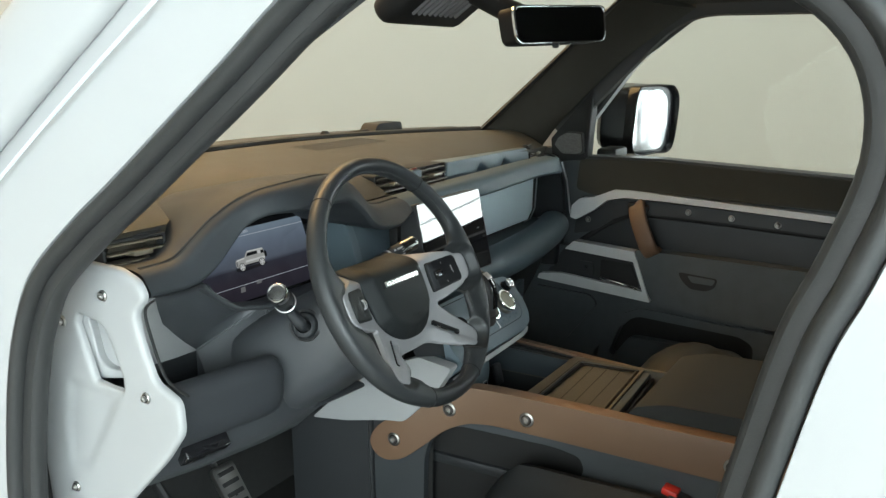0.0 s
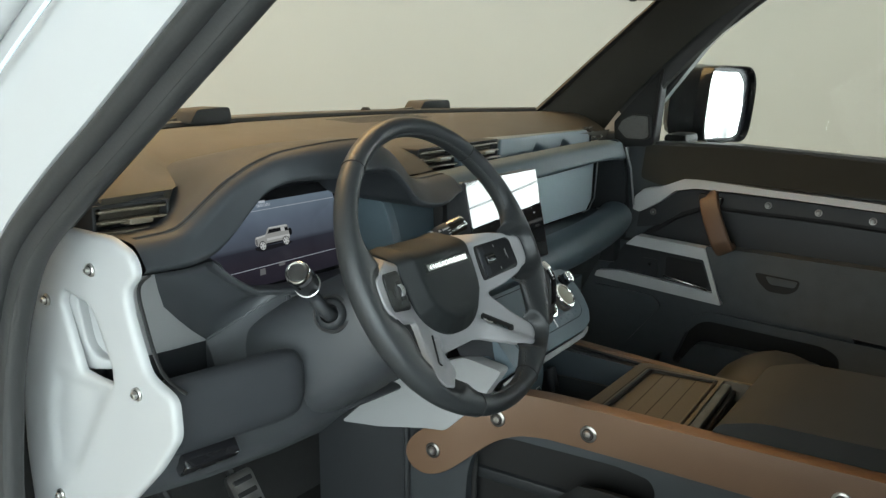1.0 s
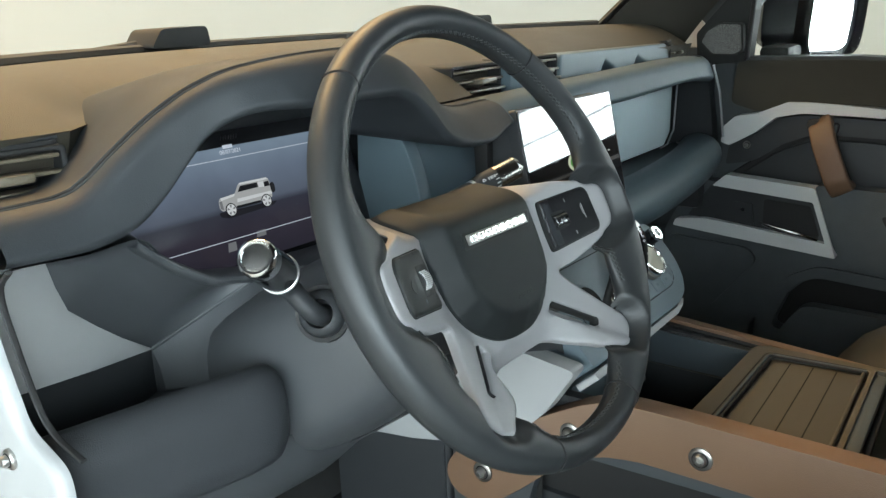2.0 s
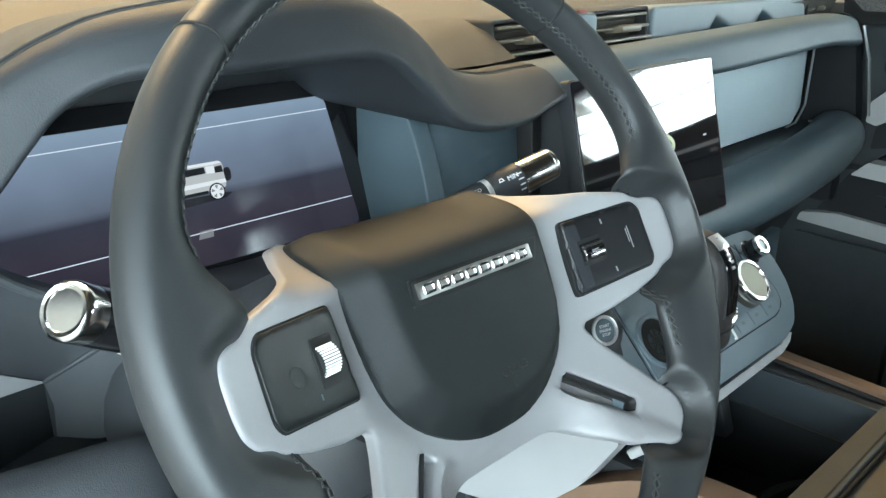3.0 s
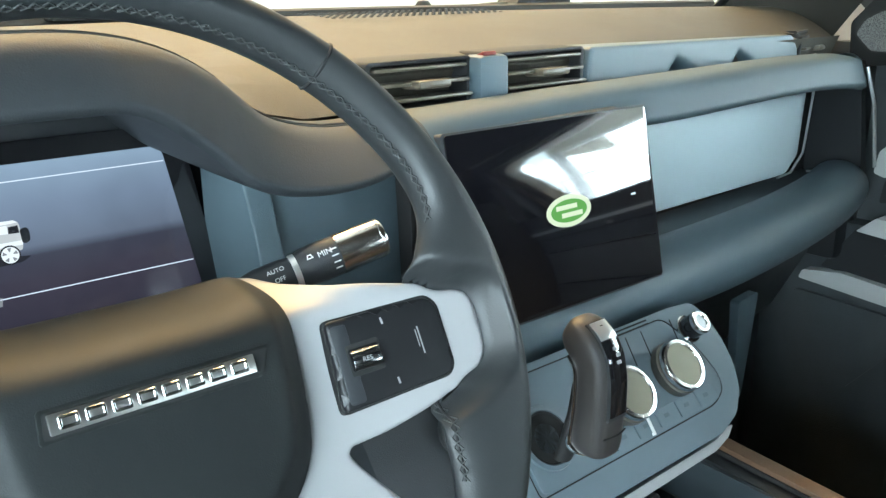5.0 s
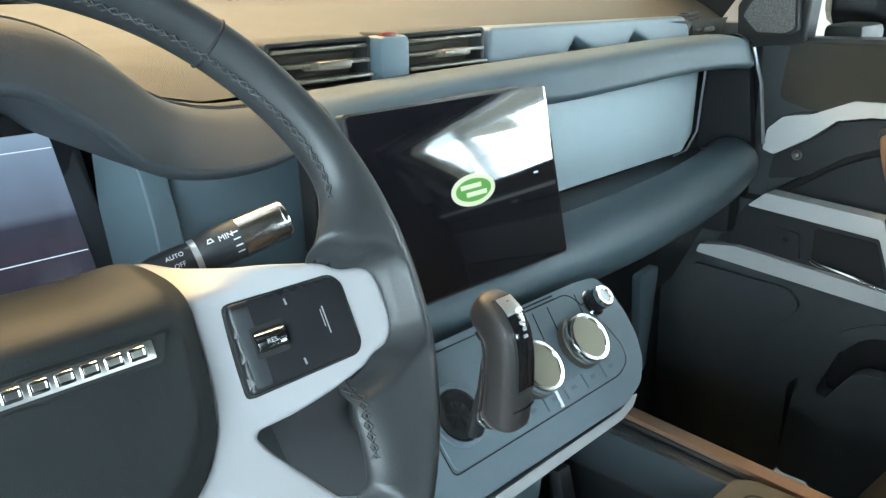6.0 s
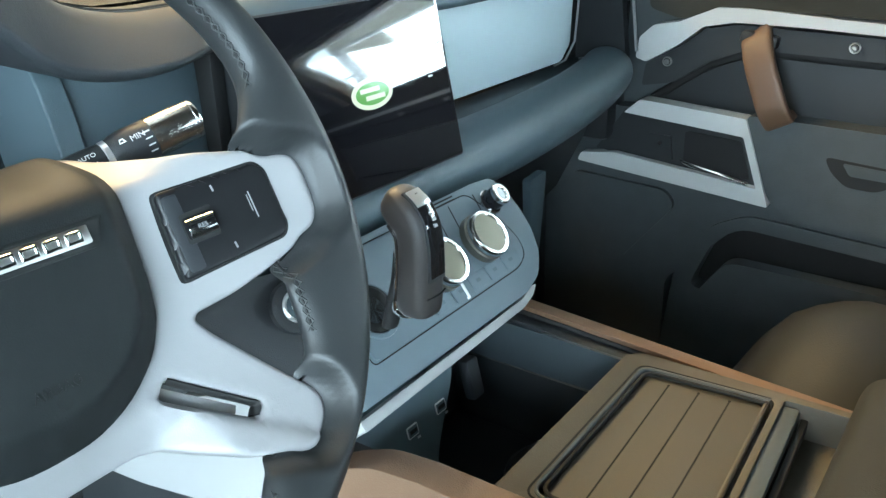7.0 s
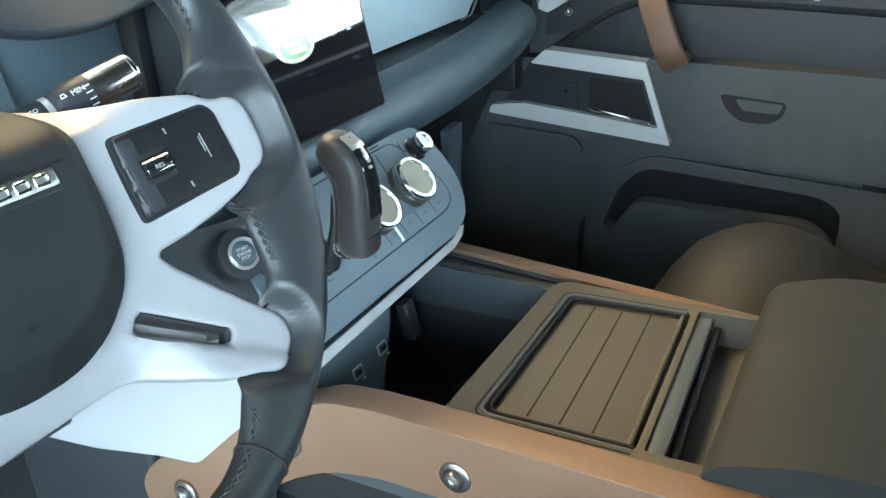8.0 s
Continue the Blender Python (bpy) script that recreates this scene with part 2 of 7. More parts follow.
def join(bm, own):
    if bm is None:
        return own
    me = bpy.data.meshes.new("tmp")
    own.to_mesh(me)
    own.free()
    bm.from_mesh(me)
    bpy.data.meshes.remove(me)
    return bm


def loft(rows, bm=None, cap=False, closed=False):
    """A skin over rows of points of one length; closed: each row is a ring; cap: close the ends."""
    own = bmesh.new()
    grid = [[own.verts.new(p) for p in r] for r in rows]
    n = len(grid[0])
    for a, b in zip(grid, grid[1:]):
        for i in range(n if closed else n - 1):
            j = (i + 1) % n
            own.faces.new((a[i], a[j], b[j], b[i]))
    if cap:
        own.faces.new(grid[0])
        own.faces.new(grid[-1][::-1])
    return join(bm, own)


def bent(pts, radii, seg=4):
    """An open line with each inner corner rounded by its radius; always the same count of points."""
    P = [Vector(p) for p in pts]
    out = [P[0]]
    for i in range(1, len(P) - 1):
        p, a, c = P[i], P[i - 1] - P[i], P[i + 1] - P[i]
        d = min(radii[i - 1], a.length * 0.45, c.length * 0.45)
        s, e = p + a.normalized() * d, p + c.normalized() * d
        for k in range(seg + 1):
            t = k / seg
            out.append(s * (1 - t) ** 2 + p * 2 * t * (1 - t) + e * t * t)
    return out + [P[-1]]


def sweep(path, section, up=(0, 0, 1), closed=False, bm=None, scale=None):
    """section: (side, up) offsets carried along the path."""
    P = [Vector(p) for p in path]
    up = Vector(up)
    rows = []
    m = len(P)
    for i, p in enumerate(P):
        T = (P[(i + 1) % m] - P[i - 1]) if closed else (P[min(i + 1, m - 1)] - P[max(i - 1, 0)])
        T.normalize()
        s = T.cross(up).normalized()
        w = s.cross(T)
        k = scale(i / (m - 1)) if scale else 1.0
        rows.append([p + s * a * k + w * b * k for a, b in section])
    if closed:
        rows.append(rows[0])
    return loft(rows, bm, cap=not closed, closed=True)


def ring(ra, rb, n=12, power=1.0):
    out = []
    for k in range(n):
        a = 2 * math.pi * k / n
        c, s = math.cos(a), math.sin(a)
        out.append((ra * math.copysign(abs(c) ** power, c), rb * math.copysign(abs(s) ** power, s)))
    return out


def lathe(profile, O, axis, seg=32, bm=None, ref=(0, 0, 1)):
    """profile: (radius, height along the axis)."""
    A = Vector(axis).normalized()
    R = Vector(ref)
    R = (R - A * R.dot(A))
    if R.length < 1e-3:
        R = Vector((1, 0, 0)) - A * A.x
    R.normalize()
    S = A.cross(R)
    O = Vector(O)
    rows = []
    for k in range(seg):
        a = 2 * math.pi * k / seg
        d = R * math.cos(a) + S * math.sin(a)
        rows.append([O + d * r + A * h for r, h in profile])
    rows.append(rows[0])
    own = loft(rows)
    bmesh.ops.remove_doubles(own, verts=own.verts, dist=1e-6)
    return join(bm, own)


def box(c, s, rot=(0, 0, 0), bevel=0.002, seg=2, bm=None):
    own = bmesh.new()
    bmesh.ops.create_cube(own, size=1.0)
    bmesh.ops.scale(own, vec=s, verts=own.verts)
    if bevel:
        bmesh.ops.bevel(own, geom=own.edges[:], offset=min(bevel, min(s) * 0.45), segments=seg, affect="EDGES", profile=0.5)
    bmesh.ops.transform(own, matrix=pose(*c, *rot), verts=own.verts)
    return join(bm, own)


def screw(at, axis, parent, r=0.008, washer=True):
    """A torx screw in a turned washer, as one part with its head below it."""
    if washer:
        part("screw_shadow", lathe([(r * 1.25, 0.0031), (r * 1.2, 0.0034), (r * 0.9, 0.0034)], at, axis, 20), BLACK, parent)
        base = part("screw", lathe([(r * 1.75, 0), (r * 1.75, 0.002), (r * 1.5, 0.0032), (r * 1.1, 0.0030), (0, 0.0030)], at, axis, 24), STEEL, parent, "round steel screw with a turned washer")
    h = Vector(at) + Vector(axis).normalized() * 0.003
    head = part("screw_head" if washer else "screw", lathe([(r, 0), (r, 0.002), (r * 0.8, 0.0042), (r * 0.55, 0.0046), (r * 0.45, 0.0025), (0, 0.0025)], h if washer else at, axis, 20), STEEL, base if washer else parent)
    return head


def text_mesh(txt, size, M4, material, parent, name="print", depth=0.0002):
    cu = bpy.data.curves.new("t", "FONT")
    cu.body, cu.size, cu.extrude, cu.align_x, cu.align_y = txt, size, depth, "CENTER", "CENTER"
    tmp = bpy.data.objects.new("t", cu)
    me = bpy.data.meshes.new_from_object(tmp)
    bpy.data.objects.remove(tmp)
    me.transform(M4)
    me.materials.append(material)
    ob = new(name, me)
    ob.name = name
    ob.parent = parent
    ob.matrix_parent_inverse = (parent.matrix_basis if parent.type == "EMPTY" else Matrix()).inverted()
    return ob


def basis(O, U, Vv):
    """A matrix whose x runs along U, y along Vv, z out of the plane, at O."""
    U = Vector(U).normalized()
    N = U.cross(Vector(Vv)).normalized()
    W = N.cross(U)
    return Matrix(((U.x, W.x, N.x, O[0]), (U.y, W.y, N.y, O[1]), (U.z, W.z, N.z, O[2]), (0, 0, 0, 1)))


CX = 0.04  # the car's middle plane

def step01(x):
    x = min(1.0, max(0.0, x))
    return x * x * (3 - 2 * x)


# ---- the showroom ----
def wall(name, c, s, material, kind="structure"):
    return tagged(part(name, box(c, s, bevel=0), material, smooth=0), kind=kind)


wall("floor", (1.5, 0, -0.05), (15, 13, 0.1), FLOOR)
wall("ceiling", (1.5, 0, 4.65), (15, 13, 0.1), CEIL)
# one plain wall that sweeps round from the front to the far side
line = [(-6.0, 4.6), (-2.0, 4.6), (1.0, 4.6), (2.5, 4.6)]
line += [(2.5 + 4.3 * math.sin(a), 0.3 + 4.3 * math.cos(a)) for a in [math.pi / 2 * k / 18 for k in range(1, 19)]] + [(6.8, -0.6), (6.8, -1.4)]
tagged(part("wall_front", loft([[(x, y, 0) for x, y in line], [(x, y, 4.6) for x, y in line], [(x + 0.2, y + 0.2, 4.6) for x, y in line], [(x + 0.2, y + 0.2, 0) for x, y in line]]), WALL), kind="structure")
wall("wall_left_front", (-6.0, 2.9, 2.3), (0.2, 3.6, 4.6), WALL)
wall("wall_left_sill", (-6.0, -2.65, 0.25), (0.2, 7.5, 0.5), WALL)
wall("wall_left_head", (-6.0, -2.65, 4.25), (0.2, 7.5, 0.7), WALL)
# glazed rear front: a low sill wall, a head beam and mullions
wall("wall_rear_sill", (1.5, -6.4, 0.25), (14.8, 0.2, 0.5), WALL)
wall("wall_rear_head", (1.5, -6.4, 4.25), (14.8, 0.2, 0.7), WALL)
for k, (x0, x1) in enumerate(((-5.9, -2.6), (-2.6, 0.7), (0.7, 4.0), (4.0, 6.9))):
    win = thing("window_%d" % (k + 1), "tall showroom window pane in a pale metal frame", "window", ((x0 + x1) / 2, -6.4, 0.5), kind="structure")
    fr = bmesh.new()
    for x in (x0 + 0.05, x1 - 0.05):
        box((x, -6.4, 2.2), (0.09, 0.12, 3.4), bevel=0.01, bm=fr)
    for z in (0.54, 2.75, 3.86):
        box(((x0 + x1) / 2, -6.4, z), (x1 - x0 - 0.19, 0.10, 0.07), bevel=0.01, bm=fr)
    part("window_frame", fr, SILVER, win)
    pane = part("pane", box(((x0 + x1) / 2, -6.41, 2.2), (x1 - x0 - 0.1, 0.012, 3.3), bevel=0), GLASS, win)
    pane.visible_shadow = False
# left-hand glazing is unseen, added so daylight enters by the open door
for k, (y0, y1) in enumerate(((-6.3, -3.8), (-3.8, -1.35), (-1.35, 1.1))):
    win = thing("window_%d" % (k + 5), "tall showroom window pane in a pale metal frame", "window", (-6.0, (y0 + y1) / 2, 0.5), kind="structure")
    fr = bmesh.new()
    for y in (y0 + 0.05, y1 - 0.05):
        box((-6.0, y, 2.2), (0.12, 0.09, 3.4), bevel=0.01, bm=fr)
    for z in (0.54, 2.75, 3.86):
        box((-6.0, (y0 + y1) / 2, z), (0.10, y1 - y0 - 0.19, 0.07), bevel=0.01, bm=fr)
    part("window_frame", fr, SILVER, win)
    pane = part("pane", box((-6.01, (y0 + y1) / 2, 2.2), (0.012, y1 - y0 - 0.1, 3.3), bevel=0), GLASS, win)
    pane.visible_shadow = False
wall("wall_right_sill", (6.9, -3.9, 0.25), (0.2, 4.9, 0.5), WALL)
wall("wall_right_head", (6.9, -3.9, 4.25), (0.2, 4.9, 0.7), WALL)
for k, (y0, y1) in enumerate(((-6.3, -5.90), (-5.90, -1.4))):
    win = thing("window_%d" % (k + 8), "tall showroom window pane in a pale metal frame", "window", (6.9, (y0 + y1) / 2, 0.5), kind="structure")
    fr = bmesh.new()
    for y in (y0 + 0.05, y1 - 0.05):
        box((6.9, y, 2.2), (0.12, 0.09, 3.4), bevel=0.01, bm=fr)
    for z in (0.54, 2.75, 3.86):
        box((6.9, (y0 + y1) / 2, z), (0.10, y1 - y0 - 0.19, 0.07), bevel=0.01, bm=fr)
    part("window_frame", fr, SILVER, win)
    pane = part("pane", box((6.91, (y0 + y1) / 2, 2.2), (0.012, y1 - y0 - 0.1, 3.3), bevel=0), GLASS, win)
    pane.visible_shadow = False
tagged(part("backdrop_sky", box((9.5, -4.0, 2.6), (0.05, 9, 9), bevel=0), SKYGLOW, smooth=0), kind="structure")
tagged(part("backdrop_sky", box((-8.5, -2.5, 2.6), (0.05, 14, 9), bevel=0), SKYGLOW, smooth=0), kind="structure")
tagged(part("backdrop_sky", box((1.5, -9.0, 2.6), (26, 0.05, 9), bevel=0), SKYGLOW, smooth=0), kind="structure")

# ---- the car's shell round the cabin ----
SIDE_X = -0.778
OPENING = [(0.400, 0.62), (0.405, 0.85), (0.399, 1.025), (0.378, 1.149), (0.356, 1.231), (0.328, 1.297), (0.285, 1.360), (0.200, 1.427), (0.124, 1.478), (0.027, 1.546), (-0.057, 1.605), (-0.131, 1.659),
           (-0.21, 1.705), (-0.33, 1.735), (-0.46, 1.725), (-0.545, 1.690), (-0.606, 1.648), (-0.638, 1.595), (-0.643, 1.53), (-0.621, 1.457), (-0.598, 1.399), (-0.572, 1.292), (-0.539, 1.15), (-0.50, 0.98), (-0.475, 0.80), (-0.46, 0.62), (-0.35, 0.56), (0.27, 0.55)]
open_loop = curve_pts([(y, z, 0) for y, z in OPENING], 4)


def grow(loop, d):
    """The loop moved outward by d in its plane."""
    out, m = [], len(loop)
    for i, p in enumerate(loop):
        t = loop[(i + 1) % m] - loop[i - 1]
        n = Vector((t.y, -t.x, 0)).normalized()
        out.append(p + n * d)
    return out


if sum(a.x * b.y - b.x * a.y for a, b in zip(open_loop, open_loop[1:])) < 0:
    open_loop = open_loop[::-1]
body = thing("car_body", "white painted off-road car body seen round the open front door", "car body", (CX, -0.4, 0.0))
outer = [(2.35, 0.55), (2.38, 1.10), (0.80, 1.235), (0.64, 1.275), (0.47, 1.41), (0.14, 1.63), (-0.08, 1.775), (-0.30, 1.865), (-0.60, 1.885), (-2.6, 1.86), (-2.66, 0.5)]
hole = [(p.x, p.y) for p in grow(open_loop, 0.003)]
part("side_panel", slab(round_poly([(y, z, 0) for y, z in outer], 0.04), (SIDE_X, 0, 0), (0, 1, 0), (0, 0, 1), -0.004, 0.034, 0.010, 3, holes=[hole], both=True), WHITE_PAINT, body)
# outer pillar rib that stands proud beside the windscreen
rib = [(-0.80, 0.78, 1.258), (-0.80, 0.60, 1.345), (-0.795, 0.44, 1.475), (-0.79, 0.13, 1.685), (-0.785, -0.10, 1.825), (-0.78, -0.4, 1.90), (-0.78, -1.2, 1.91), (-0.78, -2.5, 1.89)]
part("pillar_cover", sweep(curve_pts(rib, 6, False), ring(0.050, 0.022, 16, 0.8), (1, 0, 0)), WHITE_PAINT, body)
roof = [[(x, y, 1.895 + 0.02 * (1 - ((x - CX) / 0.8) ** 2)) for x in (-0.77, -0.6, -0.3, 0.04, 0.4, 0.7, 0.85)] for y in (0.02, -0.6, -1.4, -2.6)]
part("roof", loft(roof), WHITE_PAINT, body)
hood = [[(x, y, 1.20 - 0.05 * ((x - CX) / 0.85) ** 4 - 0.03 * (y - 0.85)) for x in (-0.83, -0.7, -0.4, 0.04, 0.5, 0.78, 0.91)] for y in (0.86, 1.3, 1.8, 2.35)]
part("bonnet", loft(hood), WHITE_PAINT, body)
part("front_panel", box((CX, 2.37, 0.8), (1.7, 0.05, 0.7), bevel=0.02), WHITE_PAINT, body)
# far side and rear of the shell
far_out = [(2.35, 0.55), (2.38, 1.10), (0.80, 1.235), (0.64, 1.275), (0.47, 1.41), (0.14, 1.63), (-0.08, 1.775), (-0.30, 1.865), (-0.60, 1.885), (-2.6, 1.86), (-2.66, 0.5)]
far_win = [(0.27, 1.30), (0.265, 1.385), (0.10, 1.60), (-0.055, 1.722), (-0.25, 1.728), (-0.74, 1.70), (-0.79, 1.66), (-0.63, 1.31)]
rear_win = [(-0.98, 1.32), (-1.0, 1.71), (-1.45, 1.71), (-1.52, 1.32)]
rear_win2 = [(-1.72, 1.32), (-1.70, 1.71), (-2.35, 1.70), (-2.4, 1.32)]
part("side_panel", slab(round_poly([(y, z, 0) for y, z in far_out], 0.04), (0.93, 0, 0), (0, 1, 0), (0, 0, 1), -0.045, 0.02, 0.01, 2,
     holes=[round_poly([(y, z, 0) for y, z in w], 0.03) for w in (far_win, rear_win, rear_win2)], both=True), WHITE_PAINT, body)
for nm, w in (("rear_door_glass", rear_win), ("side_glass", rear_win2)):
    g = part(nm, slab(w, (0.925, 0, 0), (0, 1, 0), (0, 0, 1), 0, 0.004, 0), GLASS, body)
    g.visible_shadow = False
part("tailgate", slab([(-0.76, 0.5), (0.88, 0.5), (0.88, 1.86), (-0.76, 1.86)], (0, -2.62, 0), (1, 0, 0), (0, 0, 1), 0, 0.05, 0.01,
     holes=[[(-0.55, 1.3), (0.67, 1.3), (0.67, 1.72), (-0.55, 1.72)]]), PLASTIC, body)

# door seals: two rubber lips round the opening
seal = thing("door_seal", "black rubber door seal with two rounded lips along the opening", "door seal", (SIDE_X, 0, 0.6))
for nm, d, dx, r in (("outer_lip", -0.0085, 0.004, 0.0115), ("inner_lip", -0.0265, 0.022, 0.0118)):
    path = [(SIDE_X + dx, p.x, p.y) for p in grow(open_loop, d)]
    part(nm, sweep(path, ring(r * 0.9, r * 1.15, 12), (1, 0, 0), True), RUBBER, seal)
web = grow(open_loop, -0.020)
part("web", sweep([(SIDE_X + 0.018, p.x, p.y) for p in web], ring(0.016, 0.012, 8), (1, 0, 0), True), RUBBER, seal)

gp = curve_pts([(-0.793, 0.66, 1.255), (-0.793, 0.50, 1.345), (-0.793, 0.22, 1.535), (-0.793, 0.0, 1.675), (-0.793, -0.12, 1.745), (-0.793, -0.30, 1.812)], 6, False)
part("panel_joint", sweep(gp, ring(0.0022, 0.0022, 6), (1, 0, 0)), PANEL_GREY, body)
# inner pillar trims, roof lining
def strip(a, b, th, n=10, bulge=0.0):
    """A padded band between the lines a and b, th thick."""
    A, B = curve_pts(a, n, False), curve_pts(b, n, False)
    rows = []
    for p, q in zip(A, B):
        d = (q - p)
        nn = d.cross(A[-1] - A[0]).normalized()
        ringp = []
        for k in range(9):
            t = k / 8
            ringp.append(p + d * t + nn * (bulge * (1 - (2 * t - 1) ** 2)))
        ringp += [p + d - nn * th, p - nn * th]
        rows.append(ringp)
    return loft(rows, cap=True, closed=True)


tagged(part("pillar_trim", strip([(-0.750, 0.335, 1.30), (-0.750, 0.13, 1.455), (-0.745, -0.02, 1.556), (-0.735, -0.25, 1.69)],
     [(-0.688, 0.32, 1.345), (-0.682, 0.125, 1.488), (-0.68, -0.02, 1.592), (-0.675, -0.16, 1.682)], 0.02, bulge=-0.012), PLASTIC), "dark grey moulded windscreen pillar trim", "pillar trim")
tagged(part("pillar_trim", strip([(0.735, 0.61, 1.30), (0.725, 0.50, 1.405), (0.722, 0.38, 1.505), (0.715, 0.21, 1.645), (0.70, 0.06, 1.765)],
     [(0.83, 0.36, 1.345), (0.80, 0.272, 1.445), (0.80, 0.165, 1.55), (0.80, 0.07, 1.632), (0.80, -0.085, 1.735)], 0.02, bulge=0.014), HEADLINER), "brownish grey cloth-covered windscreen pillar trim", "pillar trim")
lin = [[(x, y, 1.775 + 0.03 * (1 - ((x - CX) / 0.74) ** 2) - (0.03 if abs(x - CX) > 0.7 else 0)) for x in (-0.70, -0.62, -0.35, 0.04, 0.4, 0.69, 0.80)] for y in (0.10, -0.05, -0.5, -1.2, -2.0, -2.58)]
lining = tagged(part("roof_lining", loft(lin), HEADLINER), "dark cloth roof lining", "roof lining")
tagged(part("window_frame_trim", sweep(curve_pts([(0.825, 0.285, 1.42), (0.83, 0.10, 1.606), (0.832, -0.05, 1.728), (0.834, -0.25, 1.742), (0.836, -0.74, 1.722), (0.838, -0.81, 1.69), (0.84, -0.745, 1.5), (0.84, -0.655, 1.3)], 6, False),
     ring(0.030, 0.016, 10, 0.7), (1, 0, 0)), RUBBER), "black window frame trim along the far door", "window frame")
tagged(part("middle_pillar_trim", box((0.82, -0.87, 1.2), (0.09, 0.14, 1.2), (5, 0, 0), 0.03, 3), HEADLINER), "dark cloth middle pillar trim", "pillar trim")

# windscreen with its black border
def ws_y(x):
    return 0.735 - 0.24 * (abs(x - CX) / 0.66) ** 2.4


def ws_row(f, off=0.0):
    out = []
    for k in range(21):
        x = -0.66 + 1.38 * k / 20
        xx = CX + (x - CX) * (1 - 0.03 * f)
        out.append((xx, ws_y(x) - 0.46 * f * (1 - 0.06 * (abs(x - CX) / 0.66) ** 2) + off, 1.425 + 0.36 * f))
    return out


screen_g = thing("windscreen", "clear curved windscreen with a black border and cowl", "windscreen", (CX, 0.7, 1.42))
gl = part("pane", loft([ws_row(f / 8) for f in range(9)]), GLASS, screen_g)
gl.visible_shadow = False
bd = bmesh.new()
sweep(ws_row(0.0, 0.004), ring(0.012, 0.009, 8), bm=bd)
part("lower_border", bd, BLACK, screen_g)
part("cowl", loft([[(x, y + 0.03, z + 0.004) for x, y, z in ws_row(0)], [(x, y + 0.10, z + 0.006) for x, y, z in ws_row(0)], [(x, y + 0.16, z - 0.06) for x, y, z in ws_row(0)]]), PLASTIC, screen_g)
for ends in (0, 1):
    col = [ws_row(f / 8, -0.006)[0 if ends == 0 else -1] for f in range(9)]
    part("side_border", sweep(col, ring(0.012, 0.004, 8)), BLACK, screen_g)
def wiper(at, tilt):
    x, y, z = at
    w = thing("wiper", "black wiper arm lying on the cowl below the windscreen", "wiper", (x, y, z - 0.02))
    part("pivot_cover", slab(round_poly([(-0.055, -0.012, 0), (-0.035, 0.014, 0), (0.05, 0.016, 0), (0.055, -0.012, 0)], 0.008), (x, y + 0.02, z), (1, tilt, 0), (0, 0, 1), -0.03, 0.03, 0.006), BLACK, w)
    part("arm", sweep([(x - 0.03, y + 0.03, z - 0.004), (x - 0.12, ws_y(x - 0.12) + 0.03, 1.428), (x - 0.22, ws_y(x - 0.22) + 0.03, 1.426)], ring(0.008, 0.005, 8)), BLACK, w)


wiper((0.52, 0.66, 1.437), -0.2)
wiper((-0.16, 0.70, 1.440), 0.1)
tagged(part("washer_nozzle", lathe([(0.014, -0.02), (0.014, 0), (0.008, 0.008), (0, 0.009)], (0.33, 0.72, 1.432), (0, 0, 1), 12), BLACK), "small black washer nozzle on the cowl", "washer nozzle")

# floor pan, bulkhead
tagged(part("cabin_floor", box((CX, -0.9, 0.60), (1.56, 3.3, 0.04), bevel=0.01), CARPET), "dark carpeted cabin floor", "cabin floor")
part("bulkhead", box((CX, 0.72, 0.98), (1.56, 0.04, 0.82), (-8, 0, 0), 0.01), CARPET, body)
part("sill", box((-0.735, -0.1, 0.60), (0.10, 1.3, 0.10), bevel=0.02), PLASTIC, body)
part("kick_panel", box((-0.725, 0.52, 0.95), (0.05, 0.16, 0.75), bevel=0.01), PLASTIC, body)

# ---- dashboard ----
dash = thing("dashboard", "dark padded dashboard with leather binnacle, steel-blue bars and screens", "dashboard", (CX, 0.3, 1.0))


def dash_front(x):
    return ws_y(x) - 0.02


xs = [-0.665 + 1.41 * k / 30 for k in range(31)]
top_rows = []
for x in xs:
    yf, yr = dash_front(x), 0.290 + 0.095 * max(0.0, 1 - (max(0.0, abs(x + 0.40) - 0.09) / 0.06))
    e = min(1.0, (0.745 - abs(x - CX)) / 0.05)
    row = []
    for k in range(9):
        t = k / 8
        y = yf + (yr - yf) * t
        z = 1.424 + 0.006 * math.sin(math.pi * t) - 0.034 * t ** 2.2 - 0.012 * (abs(x - CX) / 0.7) ** 3 * t
        row.append((x, y, z))
    row += [(x, yr - 0.004, 1.384), (x, yr + 0.01, 1.35 if yr < 0.30 else 1.375)]
    top_rows.append(row)
top = part("dash_top", loft(top_rows), SOFT_TOP, dash, "soft grained dash top")
gr = bmesh.new()
for i in range(26):
    for j in range(7):
        x, y = 0.03 + i * 0.010, 0.50 + j * 0.012
        lathe([(0.0028, 0), (0.0022, 0.0012), (0, 0.0012)], (x, y, 1.4285 - 0.03 * ((dash_front(x) - y) / (dash_front(x) - 0.285)) ** 2.2 + 0.004), (0, 0, 1), 5, gr)
tagged(part("speaker_grille", gr, PLASTIC, top), kind="stuff")
